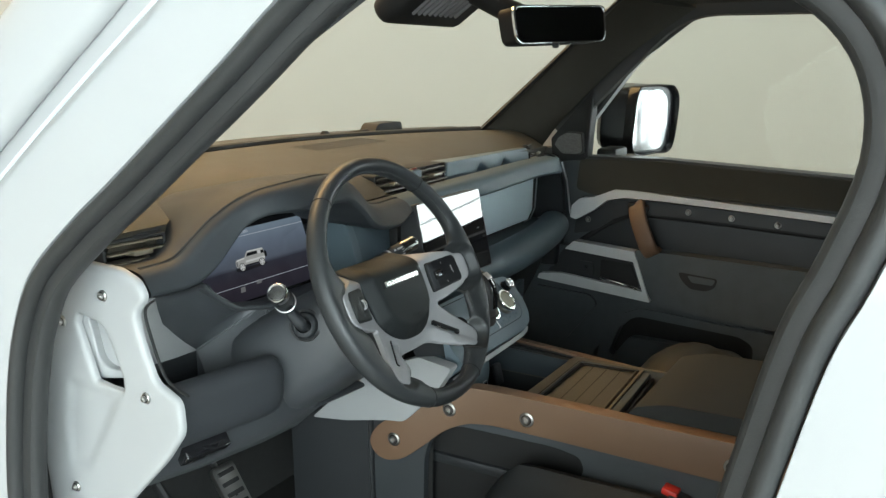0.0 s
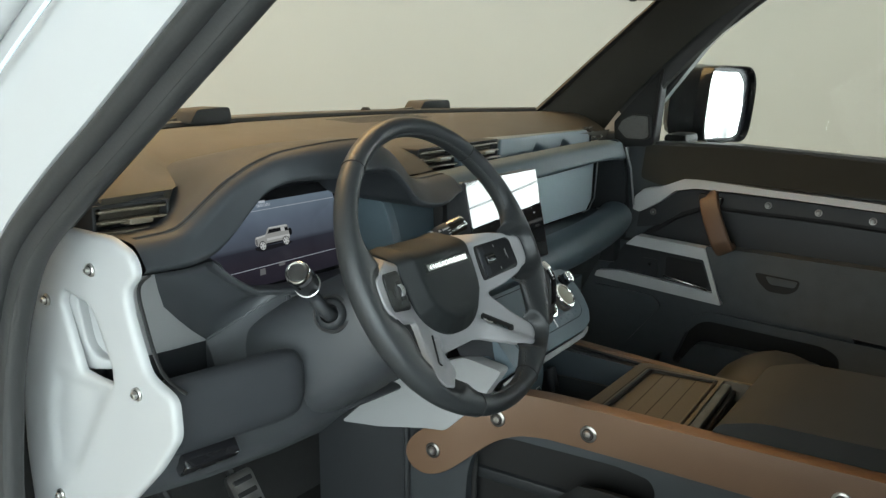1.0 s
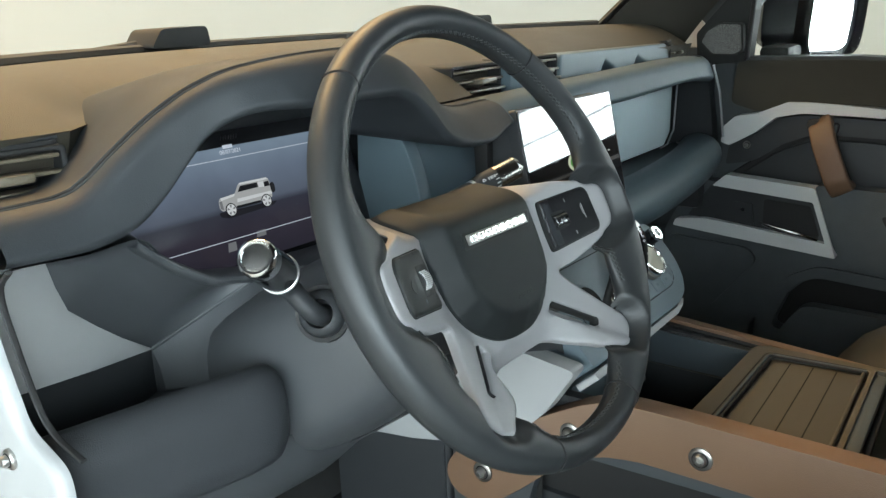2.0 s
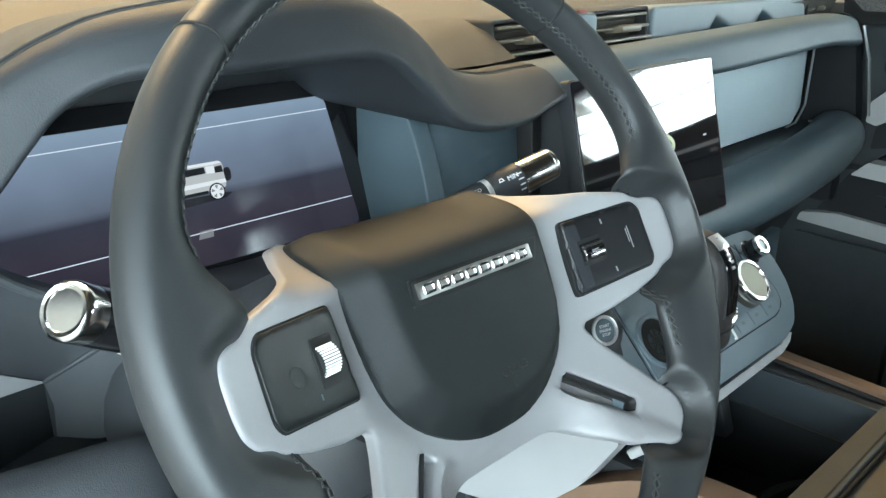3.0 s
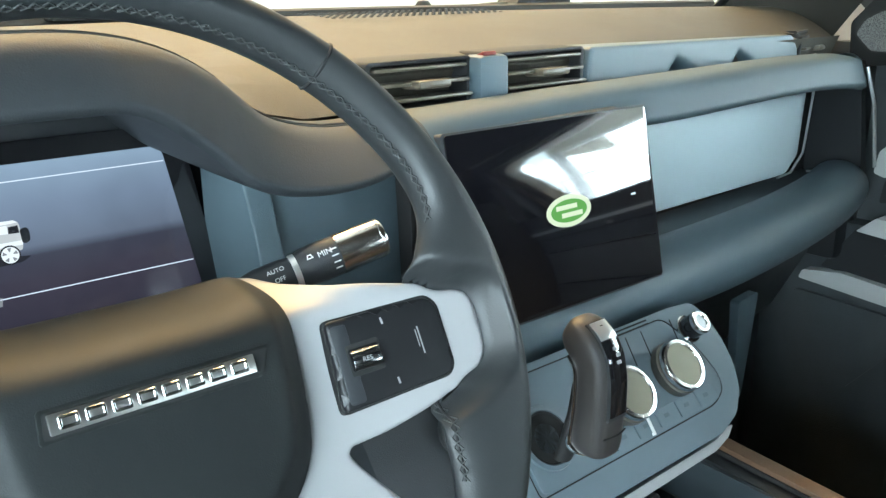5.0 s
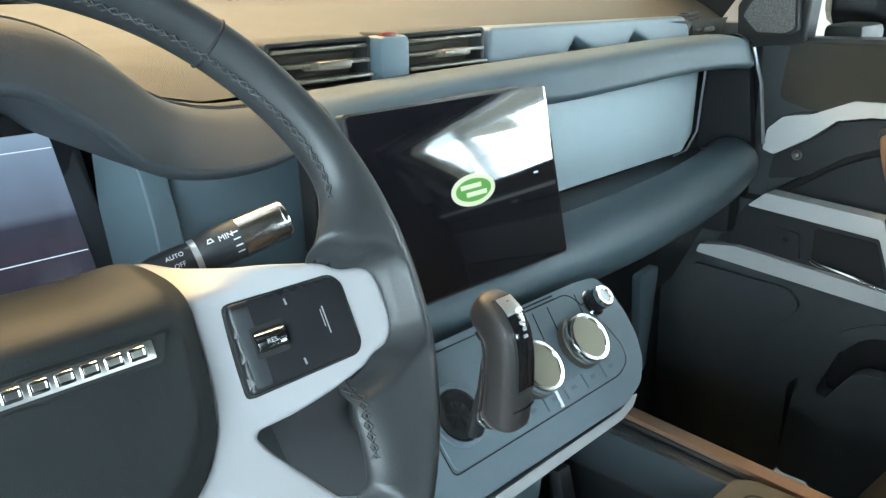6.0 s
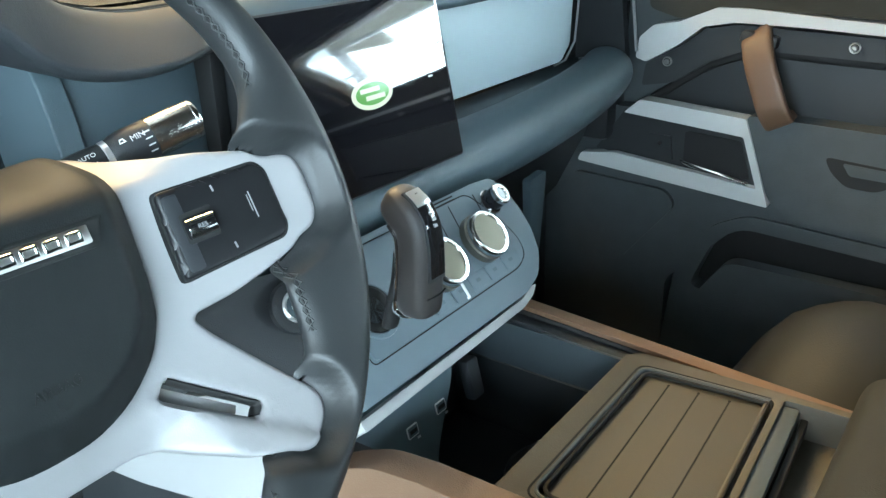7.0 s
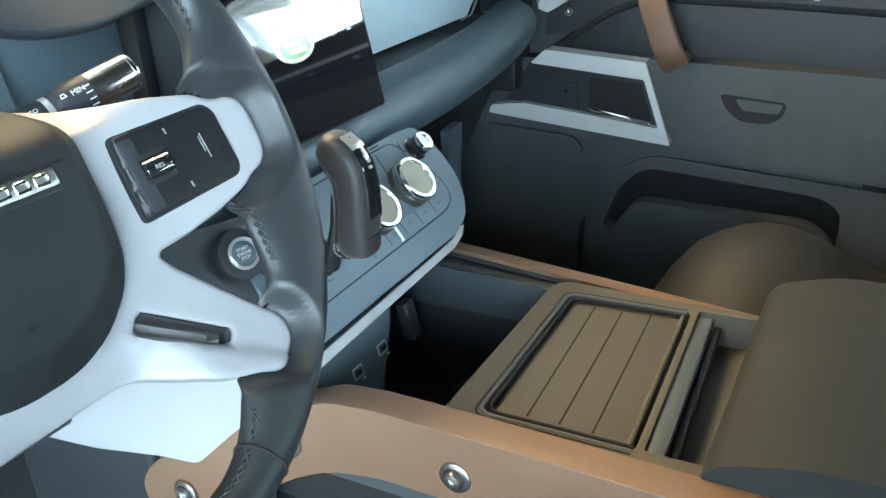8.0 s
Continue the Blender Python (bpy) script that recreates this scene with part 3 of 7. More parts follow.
# leather binnacle: rows of (x, lip y, z, crown y, z, rear y, z)
HOOD = [(-0.674, 0.207, 1.309, 0.226, 1.343, 0.300, 1.344), (-0.640, 0.207, 1.307, 0.226, 1.343, 0.300, 1.342), (-0.605, 0.209, 1.306, 0.224, 1.347, 0.300, 1.346), (-0.572, 0.210, 1.313, 0.218, 1.371, 0.305, 1.364),
        (-0.548, 0.206, 1.331, 0.213, 1.389, 0.320, 1.380), (-0.528, 0.199, 1.355, 0.205, 1.403, 0.340, 1.394), (-0.508, 0.190, 1.377, 0.198, 1.414, 0.360, 1.404), (-0.480, 0.170, 1.391, 0.186, 1.425, 0.380, 1.412),
        (-0.43, 0.150, 1.391, 0.172, 1.432, 0.400, 1.414), (-0.36, 0.150, 1.391, 0.174, 1.434, 0.400, 1.414), (-0.318, 0.150, 1.388, 0.178, 1.430, 0.390, 1.410),
        (-0.284, 0.150, 1.365, 0.184, 1.420, 0.360, 1.402), (-0.254, 0.150, 1.338, 0.190, 1.403, 0.320, 1.392), (-0.218, 0.150, 1.327, 0.195, 1.374, 0.285, 1.372),
        (-0.17, 0.154, 1.325, 0.198, 1.361, 0.275, 1.354), (-0.11, 0.176, 1.329, 0.205, 1.360, 0.272, 1.352), (-0.06, 0.188, 1.330, 0.208, 1.360, 0.272, 1.350),
        (0.10, 0.197, 1.325, 0.212, 1.363, 0.275, 1.350), (0.25, 0.197, 1.323, 0.212, 1.365, 0.285, 1.351), (0.50, 0.202, 1.328, 0.220, 1.367, 0.300, 1.352), (0.68, 0.222, 1.318, 0.240, 1.361, 0.310, 1.348), (0.775, 0.254, 1.306, 0.268, 1.351, 0.320, 1.343)]
ctrl = [[Vector((x, 0.335, lz + 0.006)), Vector((x, ly + 0.050, lz + 0.001)), Vector((x, ly + 0.004, lz)), Vector((x, ly - 0.003, lz + 0.006)), Vector((x, cy - 0.006, cz - 0.002)),
         Vector((x, cy + 0.03, cz + 0.003)), Vector((x, (cy + ry) / 2 + 0.01, (cz + rz) / 2 + 0.003)), Vector((x, ry + 0.02, rz - 0.012))] for x, ly, lz, cy, cz, ry, rz in HOOD]
cols = [curve_pts([c[k] for c in ctrl], 5, False) for k in range(8)]
rows = [bent([cols[k][i] for k in range(8)], (0.012, 0.004, 0.005, 0.013, 0.02, 0.02), 5) for i in range(len(cols[0]))]
cut = next(k for k, r in enumerate(rows) if r[0].x > -0.085)
part("binnacle", loft(rows[:cut]), LEATHER_DASH, dash, "black stitched leather binnacle")
part("upper_bar", loft(rows[cut - 1:], cap=False), BAR_SLATE, dash, "slate padded upper bar")
part("bar_end", lathe([(0.0, 0.012), (0.018, 0.010), (0.024, 0.003), (0.025, -0.01)], (0.775, 0.285, 1.334), (1, 0, 0), 20), PLASTIC_BLUE, dash)
for off, r, m in ((0.003, 0.0007, THREAD), (0.006, 0.0009, SEAM), (0.009, 0.0007, THREAD)):
    line_s = []
    for row in rows[::2]:
        if not -0.668 < row[0].x < -0.085:
            continue
        yt = row[24].y + off
        for a, b in zip(row[20:], row[21:]):
            if a.y <= yt <= b.y and b.y > a.y:
                k = (yt - a.y) / (b.y - a.y)
                line_s.append((row[0].x, yt, a.z + (b.z - a.z) * k + 0.0002))
                break
    part("stitch_line", sweep(line_s, ring(r, r, 6)), m, dash)
part("dash_ramp", loft([[(x, 0.37, 1.4065), (x, 0.305, 1.400), (x, 0.268, (h + 1.400) / 2 + 0.004), (x, 0.235, h)] for x, h in ((-0.285, 1.417), (-0.25, 1.398), (-0.215, 1.374), (-0.17, 1.364), (-0.13, 1.364), (-0.093, 1.366))]), SOFT_TOP, dash)

# air vents
def vent(x0, x1, y0, y1, z0, z1, name, group, n=3, grille=False):
    v = thing(name, "black air vent with slanted slats and a centre tab", "air vent", ((x0 + x1) / 2, (y0 + y1) / 2, z0), group)
    D = Vector((x1 - x0, y1 - y0, 0))
    U = D.normalized()
    F = Vector((U.y, -U.x, 0))
    O = Vector((x0, y0, z0))
    L, H = D.length, z1 - z0
    turn = Matrix.Rotation(math.atan2(U.y, U.x), 4, "Z")
    part("housing", slab([(0, 0), (L, 0), (L, H), (0, H)], O - F * 0.055, U, (0, 0, 1), 0, 0.006, 0), BLACK, v)
    fr = [(-0.005, -0.005), (L + 0.005, -0.005), (L + 0.005, H + 0.004), (-0.005, H + 0.004)]
    part("surround", slab(round_poly([(a, b, 0) for a, b in fr], 0.005), O, U, (0, 0, 1), -0.050, 0.003, 0.0015, holes=[round_poly([(0, 0, 0), (L, 0, 0), (L, H, 0), (0, H, 0)], 0.003)]), BLACK, v)
    for k in range(n):
        z = H * (k + 0.62) / n
        part("slat", box((0, 0, 0), (L - 0.003, 0.034, 0.0032), bevel=0.0012), SLAT_SHEEN, v).matrix_basis = Matrix.Translation(O + U * (L / 2) - F * (0.004 + 0.004 * k) + Vector((0, 0, z))) @ turn @ Matrix.Rotation(radians(-4), 4, "X")
    part("tab", box((0, 0, 0), (L * 0.34, 0.026, 0.0075), bevel=0.0024), SLAT_SHEEN, v).matrix_basis = Matrix.Translation(O + U * (L * 0.52) + F * 0.007 + Vector((0, 0, H * (n // 2 + 0.62) / n))) @ turn @ Matrix.Rotation(radians(-4), 4, "X")
    if grille:
        part("top_bezel", slab(round_poly([(-0.004, 0, 0), (L + 0.002, 0, 0), (L + 0.002, 0.045, 0), (-0.004, 0.045, 0)], 0.006), O + Vector((0, 0, H + 0.006)) - F * 0.002, U, -F, -0.003, 0.0015, 0.001), BLACK, v)
        for k in range(11):
            rb = part("rib", box((0, 0, 0), (0.0045, 0.030, 0.004), bevel=0.001), PLASTIC, v)
            rb.matrix_basis = Matrix.Translation(O + U * (0.010 + k * (L - 0.020) / 10) - F * 0.024 + Vector((0, 0, H + 0.0085))) @ turn @ Matrix.Rotation(radians(18), 4, "Z")
        for off in (0.006, 0.042):
            part("bezel_edge", sweep([O + U * a - F * off + Vector((0, 0, H + 0.0085)) for a in (-0.004, L * 0.5, L + 0.002)], ring(0.0026, 0.0022, 8)), PLASTIC, v)
    return v


# satin black slats; the brown base holds the warm light they mirror
SLAT_SHEEN = mat("slat_sheen", (0.105, 0.088, 0.062), 0.36, var=0.1)
vent(-0.672, -0.585, 0.292, 0.282, 1.336, 1.372, "side_vent", "dashboard vents", 3, True)
vent(-0.088, 0.018, 0.268, 0.271, 1.357, 1.394, "centre_vent", "dashboard vents", 3)
vent(0.060, 0.174, 0.271, 0.275, 1.357, 1.394, "centre_vent", "dashboard vents", 3)
vent(0.645, 0.750, 0.292, 0.322, 1.352, 1.383, "side_vent", "dashboard vents", 3, True)
part("vent_divider", box((0.039, 0.266, 1.3755), (0.036, 0.026, 0.044), bevel=0.005), PLASTIC_BLUE, dash)
part("warning_button", box((0.036, 0.262, 1.3975), (0.016, 0.010, 0.004), (-20, 0, 0), 0.001), RED_DARK, dash, "small dark red button")
face = [(0.185, 1.346), (0.640, 1.342), (0.634, 1.372), (0.618, 1.390), (0.190, 1.396)]


def scoop(u, v):
    """The slate face falls back in two funnel-shaped finger dents that widen downward."""
    h = 0.0
    for u0 in (0.322, 0.457):
        top = 1.378 - 0.33 * max(0.0, u - u0 - 0.024) - 1.0 * max(0.0, u0 + 0.024 - u)
        h -= 0.020 * step01((top - v) / 0.012) * step01((u - u0 + 0.006) / 0.008) * (1 - step01((u - u0 - 0.02) / 0.065))
    return h


part("shelf_face", sheet([p.xy for p in round_poly([(a, b, 0) for a, b in face], 0.006)], scoop, 0.05, basis((0, 0.266, 0), (1, 0.035, 0), (0, 0.0, 1)), (), 0.0035, 0.004), PLASTIC_BLUE, dash, "slate face with two finger dents", 60)

# instrument display
disp_tilt = Vector((0, 0.25, 0.97)).normalized()
clus = thing("instrument_display", "lit instrument display showing a pale car over a dark floor", "display", (-0.37, 0.3, 1.23))
DO = Vector((-0.370, 0.290, 1.225))
DU, DV = Vector((1, 0.0, 0)), disp_tilt
dq = round_poly([(-0.205, -0.004, 0), (0.152, -0.004, 0), (0.142, 0.138, 0), (-0.150, 0.138, 0)], 0.012)
part("glass_face", slab(dq, DO, DU, DV, -0.012, 0.0, 0.001), GLOSS, clus)


def display_material():
    m = bpy.data.materials.new("display_picture")
    m.use_nodes = True
    nt = m.node_tree
    b = nt.nodes["Principled BSDF"]
    b.inputs["Base Color"].default_value = (0.004, 0.004, 0.005, 1)
    b.inputs["Roughness"].default_value = 0.12
    tc = nt.nodes.new("ShaderNodeTexCoord")
    sep = nt.nodes.new("ShaderNodeSeparateXYZ")
    nt.links.new(tc.outputs["Generated"], sep.inputs[0])
    rp = nt.nodes.new("ShaderNodeValToRGB")
    el = rp.color_ramp.elements
    el[0].position, el[0].color = 0.0, (0.035, 0.030, 0.045, 1)
    el[1].position, el[1].color = 1.0, (0.30, 0.38, 0.48, 1)
    for p, c in ((0.28, (0.045, 0.038, 0.055, 1)), (0.44, (0.042, 0.042, 0.062, 1)), (0.50, (0.13, 0.150, 0.20, 1)), (0.75, (0.21, 0.255, 0.34, 1))):
        e = el.new(p)
        e.color = c
    nt.links.new(sep.outputs["Z"], rp.inputs[0])
    nz = nt.nodes.new("ShaderNodeTexNoise")
    nz.inputs["Scale"].default_value = 18
    nt.links.new(tc.outputs["Object"], nz.inputs["Vector"])
    mx = nt.nodes.new("ShaderNodeMix")
    mx.data_type, mx.blend_type = "RGBA", "OVERLAY"
    mx.inputs[0].default_value = 0.25
    nt.links.new(rp.outputs[0], mx.inputs[6])
    nt.links.new(nz.outputs["Fac"], mx.inputs[7])
    nt.links.new(mx.outputs[2], b.inputs["Emission Color"])
    b.inputs["Emission Strength"].default_value = 0.85
    return m


pq = round_poly([(-0.182, 0.008, 0), (0.1345, 0.008, 0), (0.1235, 0.1225, 0), (-0.134, 0.1225, 0)], 0.008)
part("picture", slab(pq, DO, DU, DV, 0.0003, 0.0008, 0), display_material(), clus, smooth=0)
LINE = glow("display_white", (0.85, 0.9, 1.0), 0.9)
DARK_EM = glow("display_dark", (0.012, 0.012, 0.016), 0.5)
ICON = glow("display_pale", (0.62, 0.61, 0.60), 0.8)
ICON_MID = glow("display_grey", (0.30, 0.30, 0.31), 0.7)
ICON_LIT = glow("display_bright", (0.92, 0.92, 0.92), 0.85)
SHADOW_EM = glow("display_shadow", (0.020, 0.018, 0.026), 0.6)


def drawn(nm, pts, h, material, label="", r=0.0):
    """A flat shape of the display's picture."""
    pts = [p.xy for p in round_poly([(a, b, 0) for a, b in pts], r, 2)] if r else pts
    return part(nm, slab(pts, DO, DU, DV, h - 0.0002, h, 0), material, clus, label)


for z, w0, w1 in ((0.0328, -0.170, 0.1310), (0.1105, -0.137, 0.1235)):
    drawn("line", [(w0, z), (w1, z), (w1, z + 0.0007), (w0, z + 0.0007)], 0.0011, LINE)
# a pale off-road car, seen from its front corner
drawn("car_shade", [(-0.0541, 0.0611), (0.0107, 0.0598), (0.0196, 0.0591), (0.0128, 0.0557), (-0.0423, 0.0535), (-0.0531, 0.0566)], 0.0010, SHADOW_EM, r=0.002)
drawn("car_picture", [(-0.0512, 0.0723), (-0.0488, 0.0746), (-0.0303, 0.0759), (-0.0242, 0.0837), (-0.0209, 0.0852), (0.0123, 0.0847), (0.0152, 0.0826), (0.0158, 0.0776), (0.0159, 0.069), (0.0144, 0.0639), (-0.0013, 0.0629), (-0.0323, 0.0626), (-0.0494, 0.0616), (-0.052, 0.0649)], 0.0012, ICON, "pale car picture", 0.0012)
drawn("car_roof", [(-0.0236, 0.0839), (-0.0209, 0.0852), (0.0123, 0.0847), (0.0149, 0.0829), (0.0069, 0.0824), (-0.0201, 0.0832)], 0.0014, ICON_LIT)
drawn("car_bonnet", [(-0.0488, 0.0746), (-0.0303, 0.0759), (-0.0321, 0.0735), (-0.0482, 0.072)], 0.0014, ICON_LIT)
drawn("car_window", [(-0.0265, 0.0766), (-0.0219, 0.0821), (-0.0005, 0.0818), (-0.0001, 0.0769)], 0.0014, DARK_EM)
drawn("car_window", [(0.0083, 0.0806), (0.0145, 0.0809), (0.0147, 0.0756), (0.0078, 0.0759)], 0.0014, DARK_EM)
drawn("car_panel", [(0.0008, 0.0819), (0.0077, 0.0817), (0.0075, 0.0759), (0.0007, 0.0764)], 0.0014, ICON_LIT)
drawn("car_flank", [(-0.0292, 0.0705), (0.0005, 0.0704), (0.0156, 0.0703), (0.0152, 0.0673), (-0.03, 0.067)], 0.0014, ICON_LIT)
drawn("car_grille", [(-0.0508, 0.0713), (-0.0477, 0.0716), (-0.0478, 0.0622), (-0.0511, 0.0647)], 0.0014, ICON_MID)
drawn("car_sill", [(-0.032, 0.0638), (-0.0011, 0.0637), (-0.0016, 0.0614), (-0.0326, 0.0612)], 0.0014, DARK_EM)
drawn("car_spare_wheel", [(0.015, 0.078), (0.0197, 0.0789), (0.0211, 0.0758), (0.0205, 0.0693), (0.0174, 0.0678), (0.0152, 0.0686)], 0.0015, DARK_EM, "", 0.0015)
for u, v in ((-0.0395, 0.0614), (0.006, 0.0617)):
    O = DO + DU * u + DV * v
    part("car_tyre", lathe([(0.0067, 0.0013), (0.0067, 0.0016), (0, 0.0016)], O, DU.cross(DV), 20), DARK_EM, clus)
    part("car_rim", lathe([(0.0056, 0.0016), (0.0056, 0.0018), (0, 0.0018)], O, DU.cross(DV), 20), ICON_LIT, clus)
    for q in range(5):
        a = 2 * math.pi * (q + 0.25) / 5
        c, e = Vector((math.cos(a), math.sin(a))), Vector((-math.sin(a), math.cos(a)))
        w = [Vector((u, v)) + c * 0.0022 + e * 0.0003, Vector((u, v)) + c * 0.0022 - e * 0.0003, Vector((u, v)) + c * 0.0048 - e * 0.0013, Vector((u, v)) + c * 0.0048 + e * 0.0013]
        drawn("car_rim_gap", [tuple(p) for p in w][::-1], 0.0020, ICON_MID)
for u, v, w, h in ((-0.0555, 0.0222, 0.0105, 0.0085), (-0.0180, 0.0285, 0.0125, 0.0060)):
    drawn("display_mark", [(u, v), (u + w, v), (u + w * 1.1, v + h), (u + w * 0.2, v + h)], 0.0011, ICON_MID)
part("text_bar", slab([(-0.030, 0.1205), (-0.018, 0.1205), (-0.018, 0.1240), (-0.030, 0.1240)], DO, DU, DV, 0.0009, 0.0011, 0), LINE, clus)
text_mesh("08/07/2021", 0.0058, basis(DO + DU * -0.022 + DV * 0.1170 + DU.cross(DV) * 0.0012, DU, DV), LINE, clus, "printed_date", 0.0001)
# small sound slots in the bezel above the picture
for k in range(7):
    u = -0.030 + 0.0032 * k
    part("sound_slot", slab([(u, 0.1290), (u + 0.0010, 0.1290), (u + 0.0026, 0.1330), (u + 0.0016, 0.1330)], DO, DU, DV, 0.0, 0.0004, 0), BLACK, clus)

# binnacle inner walls and the slate panels beside the column
part("binnacle_cheek", slab([p.xy for p in curve_pts([(0.300, 1.175, 0), (0.235, 1.175, 0), (0.217, 1.21, 0), (0.215, 1.245, 0), (0.219, 1.275, 0), (0.228, 1.305, 0), (0.240, 1.330, 0), (0.262, 1.350, 0), (0.302, 1.362, 0)], 4)], (-0.213, 0, 0), (0, 1, 0), (0, 0, 1), -0.010, 0.010, 0.007, 4, both=True), BAR_SLATE, dash, "slate rounded cheek beside the display")
# plate added behind the display to keep stray light out of the binnacle
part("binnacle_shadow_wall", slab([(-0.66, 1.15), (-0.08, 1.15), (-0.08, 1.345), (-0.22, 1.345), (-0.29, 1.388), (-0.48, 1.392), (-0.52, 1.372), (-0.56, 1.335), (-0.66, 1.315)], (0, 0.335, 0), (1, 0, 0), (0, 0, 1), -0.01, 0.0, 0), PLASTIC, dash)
part("column_side_panel", slab(round_poly([(-0.200, 1.19, 0), (-0.085, 1.19, 0), (-0.085, 1.338, 0), (-0.200, 1.330, 0)], 0.006), (0, 0.238 - 0.05 * 1.26, 0), (1, 0, 0), (0, 0.05, 1), -0.02, 0.0, 0.004), BAR_SLATE, dash)
part("screen_side_gap", box((-0.078, 0.236, 1.262), (0.014, 0.03, 0.15), bevel=0.003), BLACK, dash)
pod = []
for x, yl, zc in ((-0.566, 0.224, 1.304), (-0.540, 0.225, 1.281), (-0.517, 0.225, 1.265), (-0.496, 0.225, 1.253), (-0.474, 0.225, 1.248), (-0.440, 0.222, 1.242), (-0.40, 0.205, 1.240), (-0.30, 0.192, 1.238), (-0.225, 0.192, 1.238)):
    low = [Vector((x, yl + 0.035, zc - 0.055)), Vector((x, 0.27, zc - 0.12))] if x > -0.42 else [Vector((x, yl + 0.020, zc - 0.010)), Vector((x, 0.30, zc - 0.020))]
    pod.append([Vector((x, 0.30, zc - 0.012)), Vector((x, yl + 0.050, zc - 0.002)), Vector((x, yl + 0.014, zc + 0.002)), Vector((x, yl, zc - 0.001)), Vector((x, yl + 0.003, zc - 0.008))] + low)
pcols = [curve_pts([r[k] for r in pod], 4, False) for k in range(7)]
part("display_pod", loft([curve_pts([c[i] for c in pcols], 3, False) for i in range(len(pcols[0]))]), DASH_LOW, dash, "curved dark lower edge under the display")
# dark soffit under the binnacle: from the flap and the display's lip down to the off-white leaf and the ridge
tr = [(-0.652, 0.243, 1.299), (-0.60, 0.235, 1.298), (-0.560, 0.228, 1.301), (-0.540, 0.229, 1.280), (-0.517, 0.229, 1.263), (-0.496, 0.229, 1.251), (-0.474, 0.229, 1.246), (-0.438, 0.227, 1.240)]
lo = [(-0.620, 0.269, 1.292), (-0.612, 0.271, 1.270), (-0.603, 0.274, 1.247), (-0.575, 0.286, 1.2225), (-0.546, 0.298, 1.199), (-0.511, 0.312, 1.174), (-0.470, 0.274, 1.207), (-0.434, 0.236, 1.238)]
midr = [tuple((Vector(p) * 0.5 + Vector(q) * 0.5) + Vector((0.003, 0.012, 0.004))) for p, q in zip(tr, lo)]
hol = [curve_pts(r, 4, False) for r in (tr, midr, lo)]
part("hollow", loft([curve_pts([h[i] for h in hol], 5, False) for i in range(len(hol[0]))]), DASH_LOW, dash, "dark hollow below the binnacle", 70)
ridge = [(-0.511, 0.312, 1.1735), (-0.470, 0.274, 1.2065), (-0.432, 0.2365, 1.2385)]
foot = [(-0.515, 0.292, 1.140), (-0.492, 0.245, 1.150), (-0.470, 0.199, 1.184)]
part("ridge_face", loft([curve_pts(r, 4, False) for r in (ridge, [tuple(Vector(p) * 0.5 + Vector(q) * 0.5 + Vector((0.004, 0.004, 0))) for p, q in zip(ridge, foot)], foot)]), DASH_LOW, dash, "", 70)
part("ridge_edge", sweep(curve_pts(ridge, 6, False), ring(0.0020, 0.0020, 8)), DASH_LOW, dash)
part("column_edge", sweep(curve_pts([(-0.433, 0.236, 1.238), (-0.448, 0.219, 1.214), (-0.472, 0.197, 1.184)], 6, False), ring(0.0030, 0.0030, 8)), DASH_LOW, dash)
part("cap_gap", sweep(curve_pts([(-0.680, 0.192, 1.312), (-0.677, 0.2155, 1.294), (-0.676, 0.2115, 1.262), (-0.675, 0.189, 1.205), (-0.674, 0.150, 1.187)], 6, False), ring(0.0016, 0.0026, 8), (1, 0, 0)), BLACK, dash)
part("lower_edge", sweep(curve_pts([(-0.50, 0.205, 1.078), (-0.42, 0.195, 1.068), (-0.33, 0.196, 1.060), (-0.25, 0.205, 1.050)], 6, False), ring(0.018, 0.007, 12)), DASH_LOW, dash)
# white end cap with a grab recess
cap = [(0.332, 1.352), (0.240, 1.350), (0.205, 1.336), (0.195, 1.314), (0.218, 1.293), (0.212, 1.262), (0.190, 1.204), (0.148, 1.186), (0.146, 1.142), (0.182, 1.096), (0.295, 0.985), (0.440, 0.952), (0.447, 1.051), (0.441, 1.173), (0.415, 1.251), (0.375, 1.313)]
rec = [(0.338, 1.262), (0.331, 1.277), (0.289, 1.268), (0.277, 1.256), (0.253, 1.201), (0.253, 1.180), (0.280, 1.181), (0.310, 1.185)]
HOLLOW = [(0.369, 1.178), (0.251, 1.181), (0.337, 1.050), (0.384, 1.040), (0.386, 1.110)]


def cap_h(u, z):
    """Face of the end cap: a shallow panel sunk below the grab recess, the rim falling away to its edge."""
    far = cap_in(-u, z)
    return 0.018 - 0.0045 * min(1.0, max(0.0, far / 0.012))


def cap_in(y, z):
    """How far inside the sunk panel a point lies."""
    best = 1.0
    for (ay, az), (by, bz) in zip(HOLLOW, HOLLOW[1:] + HOLLOW[:1]):
        L = math.hypot(by - ay, bz - az)
        best = min(best, ((by - ay) * (z - az) - (bz - az) * (y - ay)) / L)
    return best


if cap_in(0.34, 1.12) < 0:
    HOLLOW.reverse()
cap_m = basis((-0.676, 0, 0), (0, -1, 0), (0, 0, 1))
part("end_cap", sheet([p.xy for p in round_poly([(-a, b, 0) for a, b in cap], 0.012, 4)], cap_h, 0.010, cap_m, [[p.xy for p in round_poly([(-a, b, 0) for a, b in rec], 0.004, 3)]], 0.006, 0.008), CAP_WHITE, dash, "off-white dashboard end cap with a grab recess", 50)
# black backing stands in for the shade seen past the sunk plate
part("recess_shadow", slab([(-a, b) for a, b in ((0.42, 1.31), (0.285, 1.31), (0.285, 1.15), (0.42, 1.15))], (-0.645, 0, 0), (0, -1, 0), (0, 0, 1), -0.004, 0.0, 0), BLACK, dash)
